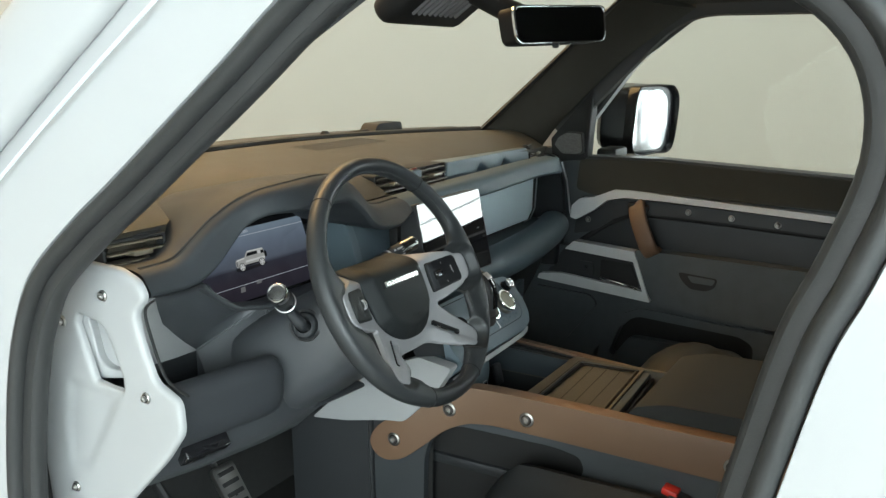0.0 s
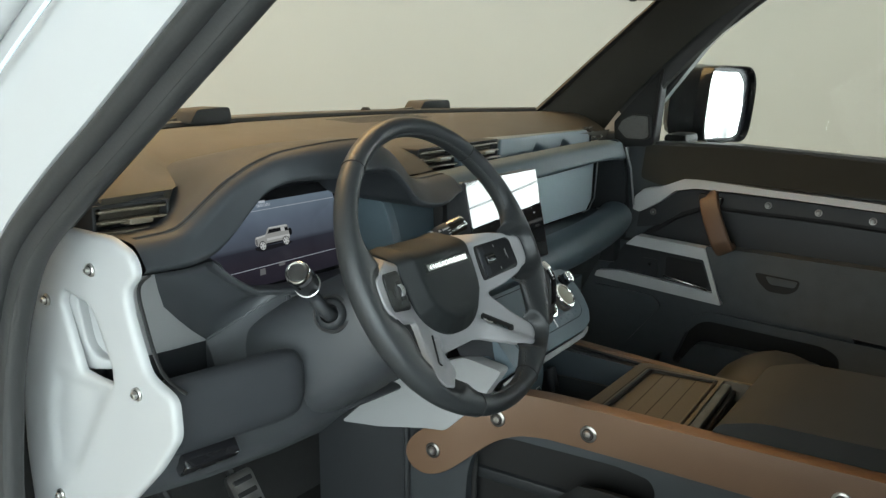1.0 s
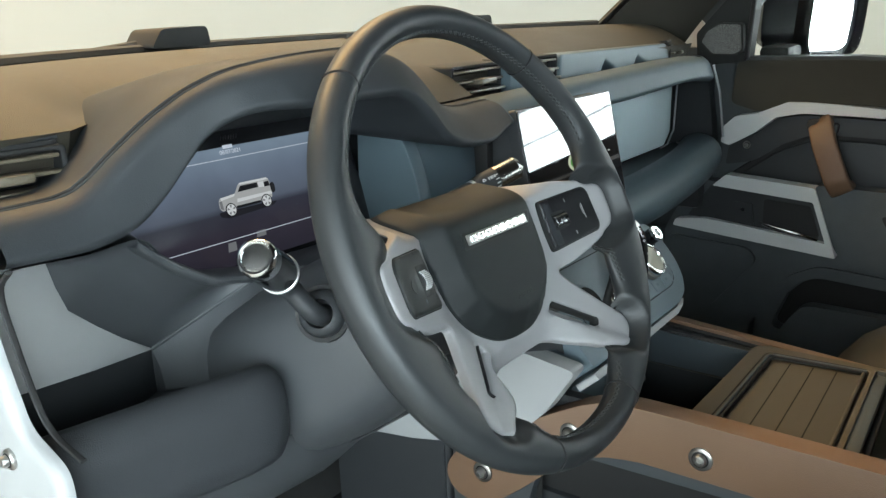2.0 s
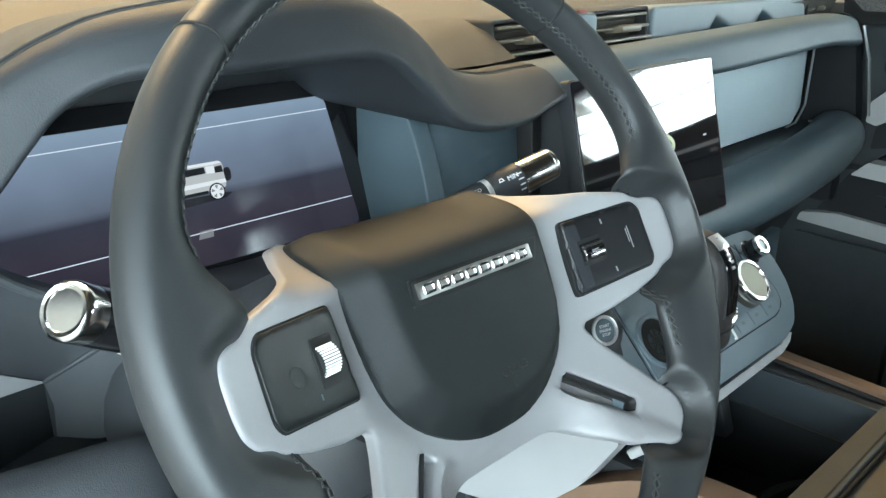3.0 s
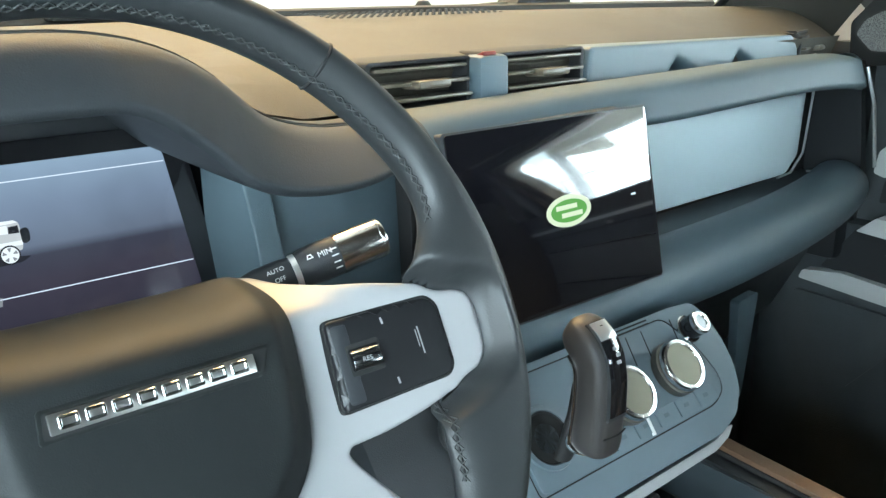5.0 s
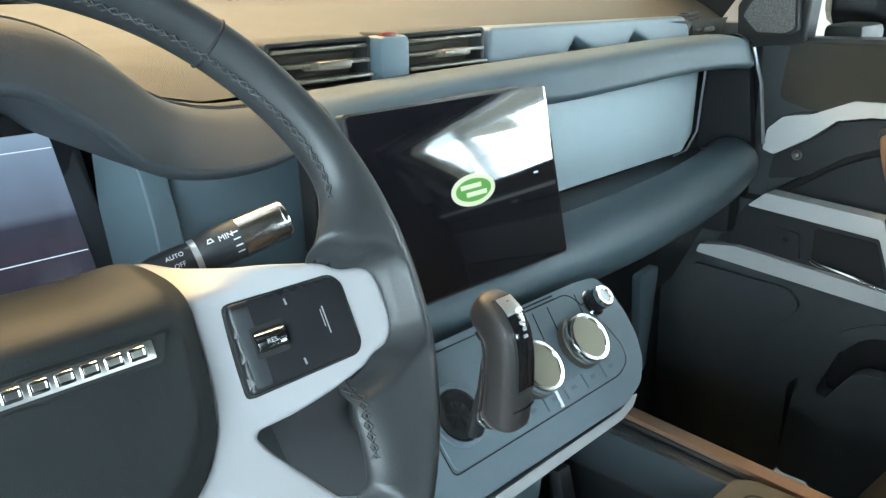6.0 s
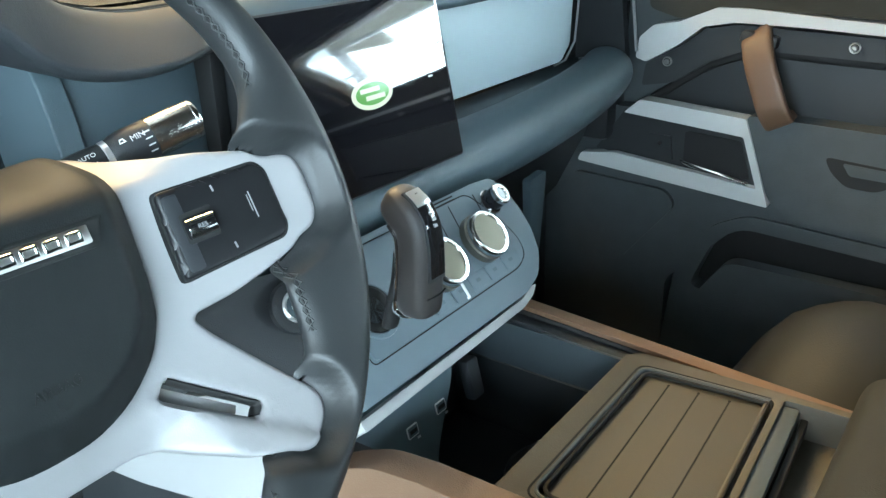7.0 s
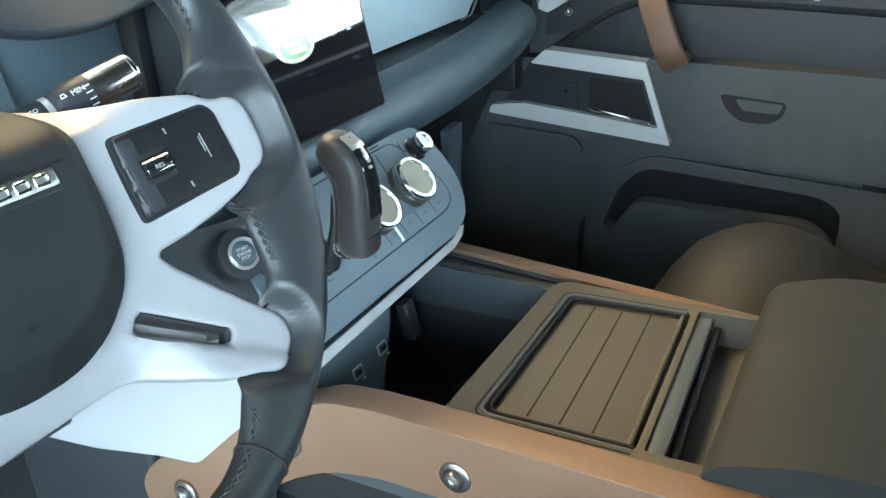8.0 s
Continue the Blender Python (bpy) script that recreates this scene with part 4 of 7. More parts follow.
# sunk plate, turned towards the seat, with a hollow in it
RO, RU = Vector((-0.684, 0.345, 0)), Vector((0.26, -0.965, 0))
hollow = round_poly([(0.016, 1.270, 0), (0.034, 1.264, 0), (0.043, 1.247, 0), (0.060, 1.196, 0), (0.041, 1.196, 0), (0.027, 1.209, 0)], 0.008, 4)
part("grab_recess", slab([(-0.010, 1.300), (-0.008, 1.245), (0.021, 1.180), (0.057, 1.184), (0.090, 1.187), (0.090, 1.300)], RO, RU, (0, 0, 1), -0.0155, 0.0, 0.003, 3, holes=[hollow]), CAP_WHITE, dash, "off-white sunk plate of the grab recess")
part("recess_pad", slab([(0.0, 1.290), (0.085, 1.290), (0.085, 1.187), (0.0, 1.187)], RO, RU, (0, 0, 1), -0.019, -0.014, 0), CAP_WHITE, dash)
for y, z in ((0.274, 1.310), (0.366, 1.262), (0.207, 1.181), (0.375, 1.012)):
    screw((-0.694, y, z), (-1, 0, 0), dash, 0.0044)
leaf = [(-0.652, 1.2950), (-0.618, 1.2930), (-0.612, 1.2700), (-0.603, 1.2470), (-0.575, 1.2225), (-0.546, 1.1990), (-0.509, 1.1730), (-0.583, 1.1870), (-0.670, 1.2060), (-0.671, 1.2400), (-0.671, 1.2830), (-0.664, 1.2920)]
part("inner_panel", slab([((x + 0.662) * 1.0808, z) for x, z in leaf], (-0.662, 0.249, 0), (1, 0.41, 0), (0, 0, 1), -0.004, 0.0, 0.0008), CAP_WHITE, dash, "off-white leaf-shaped inner panel")
# cubby and padded knee roll
part("cubby", loft([[(x, y, z), (x, y, 1.130), (x, 0.195, 1.128)] for x, y, z in ((-0.674, 0.247, 1.208), (-0.62, 0.269, 1.197), (-0.583, 0.284, 1.188), (-0.545, 0.299, 1.181), (-0.511, 0.313, 1.174), (-0.47, 0.27, 1.16))]), PLASTIC, dash, "dark open cubby")
roll = []
ROLL = [(0.213, 1.140), (0.212, 1.166), (0.209, 1.180), (0.202, 1.1885), (0.192, 1.1905), (0.181, 1.1865), (0.174, 1.178), (0.1705, 1.168), (0.1695, 1.155), (0.1695, 1.140), (0.1705, 1.127), (0.175, 1.114), (0.184, 1.103), (0.205, 1.097), (0.250, 1.095)]
for x, f in ((-0.676, 1.0), (-0.64, 1.0), (-0.60, 1.0), (-0.56, 1.0), (-0.53, 1.0), (-0.514, 0.985), (-0.503, 0.95), (-0.495, 0.89), (-0.489, 0.79), (-0.486, 0.66), (-0.4845, 0.5)):
    dy = -0.032 * (x + 0.66) / 0.17
    roll.append([(x, 0.250 + (p.x - 0.250) * f + dy * f, 1.146 + (p.y - 1.146) * (f if p.y < 1.146 else f ** 1.4)) for p in curve_pts([(a, b, 0) for a, b in ROLL], 3, False)])
part("knee_roll", loft(roll, cap=True), KNEE, dash, "padded black knee roll", 60)
under = [[(-0.668, 0.200, 1.100), (-0.672, 0.262, 1.028), (-0.66, 0.34, 1.00)], [(-0.58, 0.190, 1.100), (-0.585, 0.236, 1.028), (-0.58, 0.36, 1.00)], [(-0.49, 0.170, 1.112), (-0.49, 0.208, 1.034), (-0.48, 0.38, 1.00)],
         [(-0.42, 0.155, 1.12), (-0.415, 0.200, 1.036), (-0.40, 0.38, 1.00)], [(-0.30, 0.17, 1.10), (-0.30, 0.228, 1.036), (-0.30, 0.39, 0.99)], [(-0.15, 0.20, 1.07), (-0.15, 0.26, 1.02), (-0.15, 0.40, 0.97)]]
part("lower_panel", loft([[Vector(p) for p in curve_pts(r, 4, False)] for r in under]), DASH_LOW, dash)
part("column_panel", loft([[(-0.433, 0.236, 1.237), (-0.471, 0.198, 1.184), (-0.49, 0.182, 1.12)], [(-0.415, 0.185, 1.25), (-0.43, 0.145, 1.18), (-0.44, 0.155, 1.115)], [(-0.33, 0.16, 1.24), (-0.33, 0.14, 1.17), (-0.33, 0.17, 1.10)], [(-0.25, 0.18, 1.22), (-0.25, 0.18, 1.14), (-0.25, 0.20, 1.08)], [(-0.10, 0.18, 1.20), (-0.10, 0.17, 1.13), (-0.12, 0.19, 1.06)]]), DASH_LOW, dash)
fob = part("switch_bank", box((-0.612, 0.200, 1.078), (0.07, 0.03, 0.022), (-40, 0, -12), 0.003), GLOSS, dash, "gloss black switch bank")
part("mark", box((-0.614, 0.189, 1.085), (0.010, 0.002, 0.009), (-40, 0, -12), 0), LETTER, fob)
# white side panel of the console under the dash
wt = [(0.385, 0.915), (0.30, 0.926), (0.205, 0.947), (0.165, 0.952), (0.10, 1.015), (0.06, 1.075), (0.13, 1.085), (0.26, 1.03)]
part("side_trim", slab(round_poly([(-a, b, 0) for a, b in wt], 0.01), (-0.155, 0, 0), (0, -1, 0), (0, 0, 1), -0.02, 0.006, 0.004, 3), CAP_WHITE, dash, "off-white moulded side trim")

# centre screen
scr = thing("centre_screen", "tilted centre touch screen with a gloss black face", "screen", (CX, 0.19, 1.19))
SO = Vector((0.0385, 0.1495, 1.1895))
SV = Vector((0, 0.199, 0.9800))
sw = 0.1235
part("casing", slab(round_poly([(-sw, 0, 0), (sw, 0, 0), (sw, 0.163, 0), (-sw, 0.163, 0)], 0.004), SO, (1, 0, 0), SV, -0.014, 0.0, 0.002), PLASTIC, scr)
SCREEN_GLASS = mat("screen_glass", (0.006, 0.006, 0.008), 0.03, var=0.05, spec=1.0, coat=1.0)
part("face", slab(round_poly([(-sw + 0.002, 0.002, 0), (sw - 0.002, 0.002, 0), (sw - 0.002, 0.161, 0), (-sw + 0.002, 0.161, 0)], 0.003), SO, (1, 0, 0), SV, 0.0, 0.0012, 0.0005), SCREEN_GLASS, scr)
EM_GREEN = glow("logo_green", (0.13, 0.36, 0.07), 0.9)
EM_PALE = glow("logo_pale", (0.75, 0.80, 0.55), 0.9)
def oval(a, b, t0, t1, material, nm, u=0.004, v=0.083):
    part(nm, slab([(u + a * math.cos(q * math.pi / 16), v + b * math.sin(q * math.pi / 16)) for q in range(32)], SO, (1, 0, 0), SV, t0, t1, 0), material, scr)


oval(0.0280, 0.0138, 0.0013, 0.0015, EM_PALE, "logo_edge")
oval(0.0225, 0.0098, 0.0015, 0.0017, EM_GREEN, "logo_field")
for du, dv, ln in ((-0.003, 0.0034, 0.013), (0.003, -0.0034, 0.013)):
    part("logo_bar", slab([(0.004 + du - ln, 0.083 + dv - 0.0020), (0.004 + du + ln, 0.083 + dv - 0.0020), (0.004 + du + ln, 0.083 + dv + 0.0020), (0.004 + du - ln, 0.083 + dv + 0.0020)], SO, (1, 0, 0), SV, 0.0017, 0.0019, 0), EM_PALE, scr)
part("edge_mark", slab([(0.088, 0.083), (0.094, 0.083), (0.094, 0.0845), (0.088, 0.0845)], SO, (1, 0, 0), SV, 0.0013, 0.0015, 0), LETTER, scr)
part("screen_mount", box((0.04, 0.245, 1.27), (0.22, 0.13, 0.14), (-9, 0, 0), 0.01), PLASTIC, dash)

# passenger side: grey panel, open shelf, lower bar
part("grey_panel", slab(round_poly([(0.16, 1.186, 0), (0.672, 1.192, 0), (0.704, 1.216, 0), (0.728, 1.335, 0), (0.16, 1.345, 0)], 0.007), (0, 0.312 - 0.06 * 1.26, 0), (1, 0, 0), (0, 0.06, 1), -0.01, 0.0, 0.003), PANEL_GREY, dash, "satin steel-blue panel")
part("panel_edge", sweep([(0.64, 0.302, 1.189), (0.676, 0.302, 1.192), (0.708, 0.303, 1.217), (0.731, 0.306, 1.335)], ring(0.0018, 0.0018, 6), (0, 1, 0)), SILVER, dash)
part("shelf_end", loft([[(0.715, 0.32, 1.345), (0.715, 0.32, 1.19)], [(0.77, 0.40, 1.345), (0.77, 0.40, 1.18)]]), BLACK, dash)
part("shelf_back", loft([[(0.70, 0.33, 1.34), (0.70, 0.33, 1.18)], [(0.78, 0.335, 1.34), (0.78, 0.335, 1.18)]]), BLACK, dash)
part("shelf_floor", loft([[(0.12, 0.315, 1.178), (0.12, 0.20, 1.172)], [(0.45, 0.32, 1.178), (0.45, 0.205, 1.172)], [(0.77, 0.335, 1.180), (0.77, 0.25, 1.174)]]), CHEEK, dash)
part("dash_side", loft([[(0.745, 0.245, 1.345), (0.745, 0.225, 1.20), (0.745, 0.23, 1.12)], [(0.772, 0.262, 1.345), (0.772, 0.245, 1.20), (0.772, 0.25, 1.12)], [(0.778, 0.34, 1.36), (0.778, 0.34, 1.2), (0.778, 0.34, 1.1)]]), PLASTIC, dash)
part("end_strip", sweep([(0.742, 0.240, 1.342), (0.752, 0.228, 1.29), (0.760, 0.220, 1.20)], ring(0.0022, 0.004, 6), (1, 0, 0)), SILVER, dash, "thin silver end strip")
LB = [(-0.13, 0.190, 1.178, 0.7), (-0.02, 0.205, 1.168, 0.9), (0.15, 0.212, 1.163, 1.0), (0.35, 0.215, 1.163, 1.04), (0.55, 0.225, 1.170, 1.0), (0.68, 0.243, 1.178, 0.95), (0.745, 0.262, 1.182, 0.88), (0.765, 0.272, 1.183, 0.6)]
lrows = []
cl = curve_pts([(a, b, c) for a, b, c, d in LB], 5, False)
sc = curve_pts([(d, 0, 0) for a, b, c, d in LB], 5, False)
for p, s in zip(cl, sc):
    lrows.append([(p.x, p.y - 0.050 * s.x * math.cos(a), p.z - 0.008 + 0.037 * s.x * math.sin(a)) for a in [2 * math.pi * q / 24 for q in range(24)]])
part("lower_bar", loft(lrows, cap=True, closed=True), PLASTIC_BLUE, dash, "slate padded lower bar")
part("glove_panel", loft([[(0.21, 0.225, 1.13), (0.21, 0.255, 1.05), (0.21, 0.30, 0.95)], [(0.5, 0.235, 1.13), (0.5, 0.265, 1.05), (0.5, 0.31, 0.95)], [(0.77, 0.28, 1.15), (0.77, 0.31, 1.05), (0.77, 0.36, 0.95)]]), PLASTIC, dash)
part("dash_end", box((0.815, 0.42, 1.195), (0.075, 0.30, 0.31), bevel=0.012), PLASTIC, dash)
part("corner_pad", slab(round_poly([(0.620, 0.335, 0), (0.755, 0.345, 0), (0.800, 0.36, 0), (0.800, 0.64, 0), (0.66, 0.62, 0)], 0.02), (0, 0, 1.384), (1, 0, 0), (0, 1, 0), 0, 0.012, 0.005), PLASTIC, dash)

part("glove_strip", slab(round_poly([(0.418, 1.078, 0), (0.428, 0.935, 0), (0.443, 0.942, 0), (0.455, 1.020, 0), (0.463, 1.082, 0)], 0.006), (0, 0.216, 0), (1, 0, 0), (0, 0, 1), -0.012, 0.0, 0.002), PLASTIC_BLUE, dash, "slate upright strip")
part("shelf_edge", sweep([(0.712, 0.296, 1.190), (0.762, 0.268, 1.186)], ring(0.0022, 0.0018, 6)), SILVER, dash)
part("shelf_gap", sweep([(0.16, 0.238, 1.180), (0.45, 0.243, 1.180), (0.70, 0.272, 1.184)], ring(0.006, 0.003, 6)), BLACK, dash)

# ---- steering wheel ----
TH = radians(25.9)
WU, WV = Vector((1, 0, 0)), Vector((0, math.sin(TH), math.cos(TH)))
WN = WU.cross(WV)
WC = Vector((-0.389, 0.0, 1.280))
wheel = thing("steering_wheel", "black leather steering wheel with light grey spokes and stitched grips", "steering wheel", WC)


def wp(u, v, w):
    return WC + WU * u + WV * v + WN * w


# the hub's own plane, turned a little against the rim's
HB = basis(wp(0.015, 0.0, 0.0), WU - WN * 0.035, WV)
HX, HY, HZ = HB.col[0].xyz, HB.col[1].xyz, HB.col[2].xyz


def hp(u, v, w):
    return HB @ Vector((u, v, w))


def mirrored(half):
    """A closed outline from its right half, which runs from the top of the middle line to its bottom."""
    return [(u, v) for u, v in half] + [(-u, v) for u, v in half[-2:0:-1]]


SPOKE_HALF = [(0.0, 0.0610), (0.050, 0.0610), (0.070, 0.0670), (0.0815, 0.0645), (0.0890, 0.0565), (0.104, 0.046), (0.122, 0.040), (0.1405, 0.0345), (0.1450, 0.0305), (0.150, 0.0275),
              (0.158, 0.0262), (0.1640, 0.0228), (0.1665, 0.015), (0.1665, 0.0), (0.1650, -0.010), (0.1605, -0.0165), (0.151, -0.0195), (0.146, -0.0235), (0.128, -0.029), (0.108, -0.033),
              (0.089, -0.0345), (0.0865, -0.0375), (0.090, -0.046), (0.103, -0.068), (0.113, -0.085), (0.1180, -0.0920), (0.1200, -0.0995), (0.1175, -0.108), (0.110, -0.1150),
              (0.101, -0.1195), (0.095, -0.1185), (0.089, -0.1145), (0.074, -0.1090), (0.058, -0.0970), (0.046, -0.0870), (0.035, -0.0840), (0.0, -0.0845)]
SPOKES = [p.xy for p in round_poly([(a, b, 0) for a, b in mirrored(SPOKE_HALF)], 0.004, 3)]
SLOT = [p.xy for p in round_poly([(0.0605, -0.0570, 0), (0.0925, -0.0885, 0), (0.0868, -0.0938, 0), (0.0527, -0.0644, 0)], 0.0022, 3)]


def spoke_h(u, v):
    """Height of the spoke frame's face over the hub's plane."""
    a, r = abs(u), math.hypot(u, v)
    h = float(np.interp(r, (0.0, 0.075, 0.095, 0.146, 0.168, 0.2), (-0.0330, -0.0320, -0.0235, -0.0020, 0.0062, 0.008)))
    h -= 1.65 * max(0.0, v - 0.036) * (1 - step01((a - 0.088) / 0.035))
    h -= 0.010 * step01((-0.066 - v) / 0.018) * (1 - step01((a - 0.05) / 0.02))
    below = ((a - 0.0527) * -0.0456 - (v + 0.0644) * 0.0513) / 0.0686
    h += 0.0030 * step01(below / 0.004) * step01((a - 0.044) / 0.010) * (1 - step01((a - 0.104) / 0.012)) * step01((-v - 0.045) / 0.02)
    return h


# leather rim: its inner edge swells at the grips and runs out along the spokes
RIM_R, RIM_A, RIM_B, RIM_U, RIM_V = 0.1785, 0.0122, 0.0146, 0.0115, 0.017
SWELL = ((0, 62, 69, 73, 76, 79, 82, 88, 96, 104, 110, 115, 120, 126, 132, 138, 146, 152, 155, 159, 165, 180),
         (0, 0, 0.0025, 0.0080, 0.0160, 0.0250, 0.0290, 0.0260, 0.0230, 0.0235, 0.0260, 0.0260, 0.0200, 0.0130, 0.0120, 0.0140, 0.0170, 0.0150, 0.0095, 0.0040, 0, 0))


def rim_pt(deg, sec, lift=0.0):
    """A point on the rim: deg from the top, sec round the section (0 outward, 90 to the driver, 180 inward)."""
    g = sum(float(np.interp(abs(deg + d), *SWELL)) for d in (-1.5, 0, 1.5)) / 3
    a, s = radians(deg), radians(sec)
    c = math.cos(s)
    r = RIM_R + (RIM_A + lift + (g if c < 0 else 0.0)) * c
    w = (RIM_B + lift) * math.sin(s) * (1 - (0.34 * g / 0.03 * c * c if c < 0 else 0))
    u, v = RIM_U + math.sin(a) * r, RIM_V + math.cos(a) * r
    return u, v, w


def to_outline(u, v, loop):
    """How far (u, v) lies outside the loop; negative inside."""
    P = np.array(loop)
    Q = np.roll(P, -1, 0)
    d, e = Q - P, np.array((u, v)) - P
    t = np.clip((e * d).sum(1) / (d * d).sum(1), 0, 1)
    far = np.hypot(*(e - d * t[:, None]).T).min()
    cross = ((P[:, 1] > v) != (Q[:, 1] > v)) & (u < d[:, 0] * (v - P[:, 1]) / np.where(d[:, 1] == 0, 1e-12, d[:, 1]) + P[:, 0])
    return -far if cross.sum() % 2 else far


def rim_at(deg, sec, lift=0.0):
    """The same point in the world, sunk where a spoke's end lies in the leather."""
    u, v, w = rim_pt(deg, sec, lift)
    if w > -0.012 and 66 < abs(deg) < 160:
        far = to_outline(u - 0.015, v, SPOKES)
        top = spoke_h(u - 0.015, v) - 0.035 * (u - 0.015) - 0.0020
        if far < 0.0105 and w > top:
            w = top + (w - top) * step01((far - 0.0002) / 0.0103)
    return wp(u, v, w)


rows = [[rim_at(-180 + 0.9 * k, 360 * q / 56) for q in range(56)] for k in range(400)]
rim = part("rim", loft(rows + rows[:1], closed=True), LEATHER, wheel, "black leather rim", 80)
for deg in (41, -41, 160, -160):
    part("seam", sweep([rim_at(deg, s, 0.0001) for s in range(0, 360, 15)], ring(0.0009, 0.0009, 6), WV if abs(deg) < 90 else WU, True), SEAM, rim)
for a0, a1 in ((-73, 73), (106, 123), (154, 159), (161, 199), (201, 206), (237, 254)):
    st = bmesh.new()
    d = a0
    while d < a1:
        dd = d if d < 180 else d - 360
        for s0, s1 in ((149, 163), (163, 149)):
            sweep([rim_at(dd, s0, 0.0006), rim_at(dd + 0.9, (s0 + s1) / 2, 0.0010), rim_at(dd + 1.8, s1, 0.0006)], ring(0.00050, 0.00050, 5), WN, bm=st)
        d += 1.9
    part("stitching", st, THREAD, rim, "crossed thread stitching along the grip")
    n = max(4, int((a1 - a0) / 2))
    line_s = [a0 + (a1 - a0) * k / n for k in range(n + 1)]
    part("stitched_joint", sweep([rim_at(x if x < 180 else x - 360, 156, 0.0001) for x in line_s], ring(0.0008, 0.0008, 5), WN), SEAM, rim)

# light grey spoke frame, dished towards the hub
part("spoke_frame", sheet(SPOKES, spoke_h, 0.009, HB, [SLOT, [(-u, v) for u, v in SLOT]], 0.0030, 0.0045), TRIM_GREY, wheel, "light grey three-spoke frame", 50)
for sg in (1, -1):
    liner = bent([hp(sg * u, v, spoke_h(u, v) - 0.004) for u, v in ((0.0615, -0.0585), (0.0912, -0.0878), (0.0870, -0.0922))], (0.003,))
    part("slot_liner", sweep(liner, ring(0.0011, 0.0050, 8, 0.7), WN), BLACK, wheel, "black slot liner")
    ledge = [(0.0520, -0.0600), (0.0555, -0.0560), (0.0860, -0.0850), (0.0815, -0.0905), (0.060, -0.0735), (0.0490, -0.0640)]
    part("slot_ledge", sheet([(sg * u, v) for u, v in ledge], lambda u, v: spoke_h(u, v) - 0.0095, 0.003, HB, (), 0.0005, 0.006), TRIM_GREY, wheel, "light grey ledge behind the slot")
# airbag cover: a flat face, bevelled flanks and a top that falls away to the column
BAG_HALF = [(0, 0.0665), (0.045, 0.0664), (0.068, 0.0652), (0.0762, 0.0595), (0.0780, 0.047), (0.0775, 0.030), (0.0752, 0.004), (0.0725, -0.016), (0.067, -0.0325), (0.052, -0.050), (0.027, -0.0635), (0, -0.0670)]
BAG = [p.xy for p in curve_pts([(a, b, 0) for a, b in mirrored(BAG_HALF)], 4)]
FLANK = [(-0.0800, 0.12)] + [(-u, v) for u, v in BAG_HALF[4:-1]] + BAG_HALF[:3:-1] + [(0.0800, 0.12)]
FACE = -0.0115


def bag_h(u, v):
    far = min(abs(to_outline(u, v, FLANK + [(0.5, 0.12), (0.5, -0.5), (-0.5, -0.5), (-0.5, 0.12)])), 0.05)
    t = v - 0.0310
    over = 0.0 if t < 0 else (t * t / 0.044 if t < 0.022 else t - 0.011)
    k = min(1.0, far / 0.0190)
    k = k if k < 0.6 else 0.6 + 0.3 * math.sin(min(1.0, (k - 0.6) / 0.4) * math.pi / 2)
    return FACE - 0.0140 * (0.9 - k) / 0.9 - (2.30 - 0.70 * step01((abs(u) - 0.03) / 0.04)) * over - 0.0010 * (v / 0.05) ** 2 - 0.0010 * (u / 0.05) ** 2


cover = part("airbag_cover", sheet(BAG, bag_h, 0.014, HB, (), 0.0016, 0.0032), COVER, wheel, "black grained airbag cover", 60)
rec = round_poly([(-0.0490, 0.0128, 0), (0.0475, 0.0128, 0), (0.0545, 0.0262, 0), (-0.0475, 0.0262, 0)], 0.0015)
badge_o = HB @ Matrix.Translation((0, 0, FACE))
BO = badge_o.translation
part("badge_recess", slab([p.xy for p in rec], BO, HX, HY, -0.002, 0.0004, 0.0004), WHEEL_PAD, cover)
part("recess_floor", slab([(p.x * 0.965 + 0.0001, 0.0195 + (p.y - 0.0195) * 0.80) for p in rec], BO, HX, HY, -0.002, 0.0006, 0), SEAM, cover)
badge = part("badge", slab(round_poly([(-0.0445, 0.0154, 0), (0.0445, 0.0154, 0), (0.0445, 0.0238, 0), (-0.0445, 0.0238, 0)], 0.0008), BO, HX, HY, 0.0, 0.0020, 0.0006), STEEL, wheel, "slim chrome badge bar with eight raised plain shapes")
for k in range(8):
    u = -0.0410 + k * 0.0105
    o = [p.xy for p in round_poly([(u, 0.0168, 0), (u + 0.0082, 0.0168, 0), (u + 0.0082, 0.0224, 0), (u, 0.0224, 0)], 0.0010, 2)]
    i = [p.xy for p in round_poly([(u + 0.0014, 0.0182, 0), (u + 0.0068, 0.0182, 0), (u + 0.0068, 0.0210, 0), (u + 0.0014, 0.0210, 0)], 0.0004, 2)]
    part("raised_shape", slab(o, BO, HX, HY, 0.0019, 0.0027, 0.0003, 1, holes=[i]), CHROME, badge)
text_mesh("AIRBAG", 0.0066, HB @ Matrix.Translation((0.0040, -0.0370, bag_h(0.004, -0.037) + 0.0001)), WHEEL_PAD, cover, "embossed_word", 0.00025)
part("embossed_mark", lathe([(0.0030, -0.001), (0.0030, 0.0002), (0.0024, 0.0002)], hp(0.0040, -0.0435, bag_h(0.004, -0.0435)), HZ, 14), WHEEL_PAD, cover)
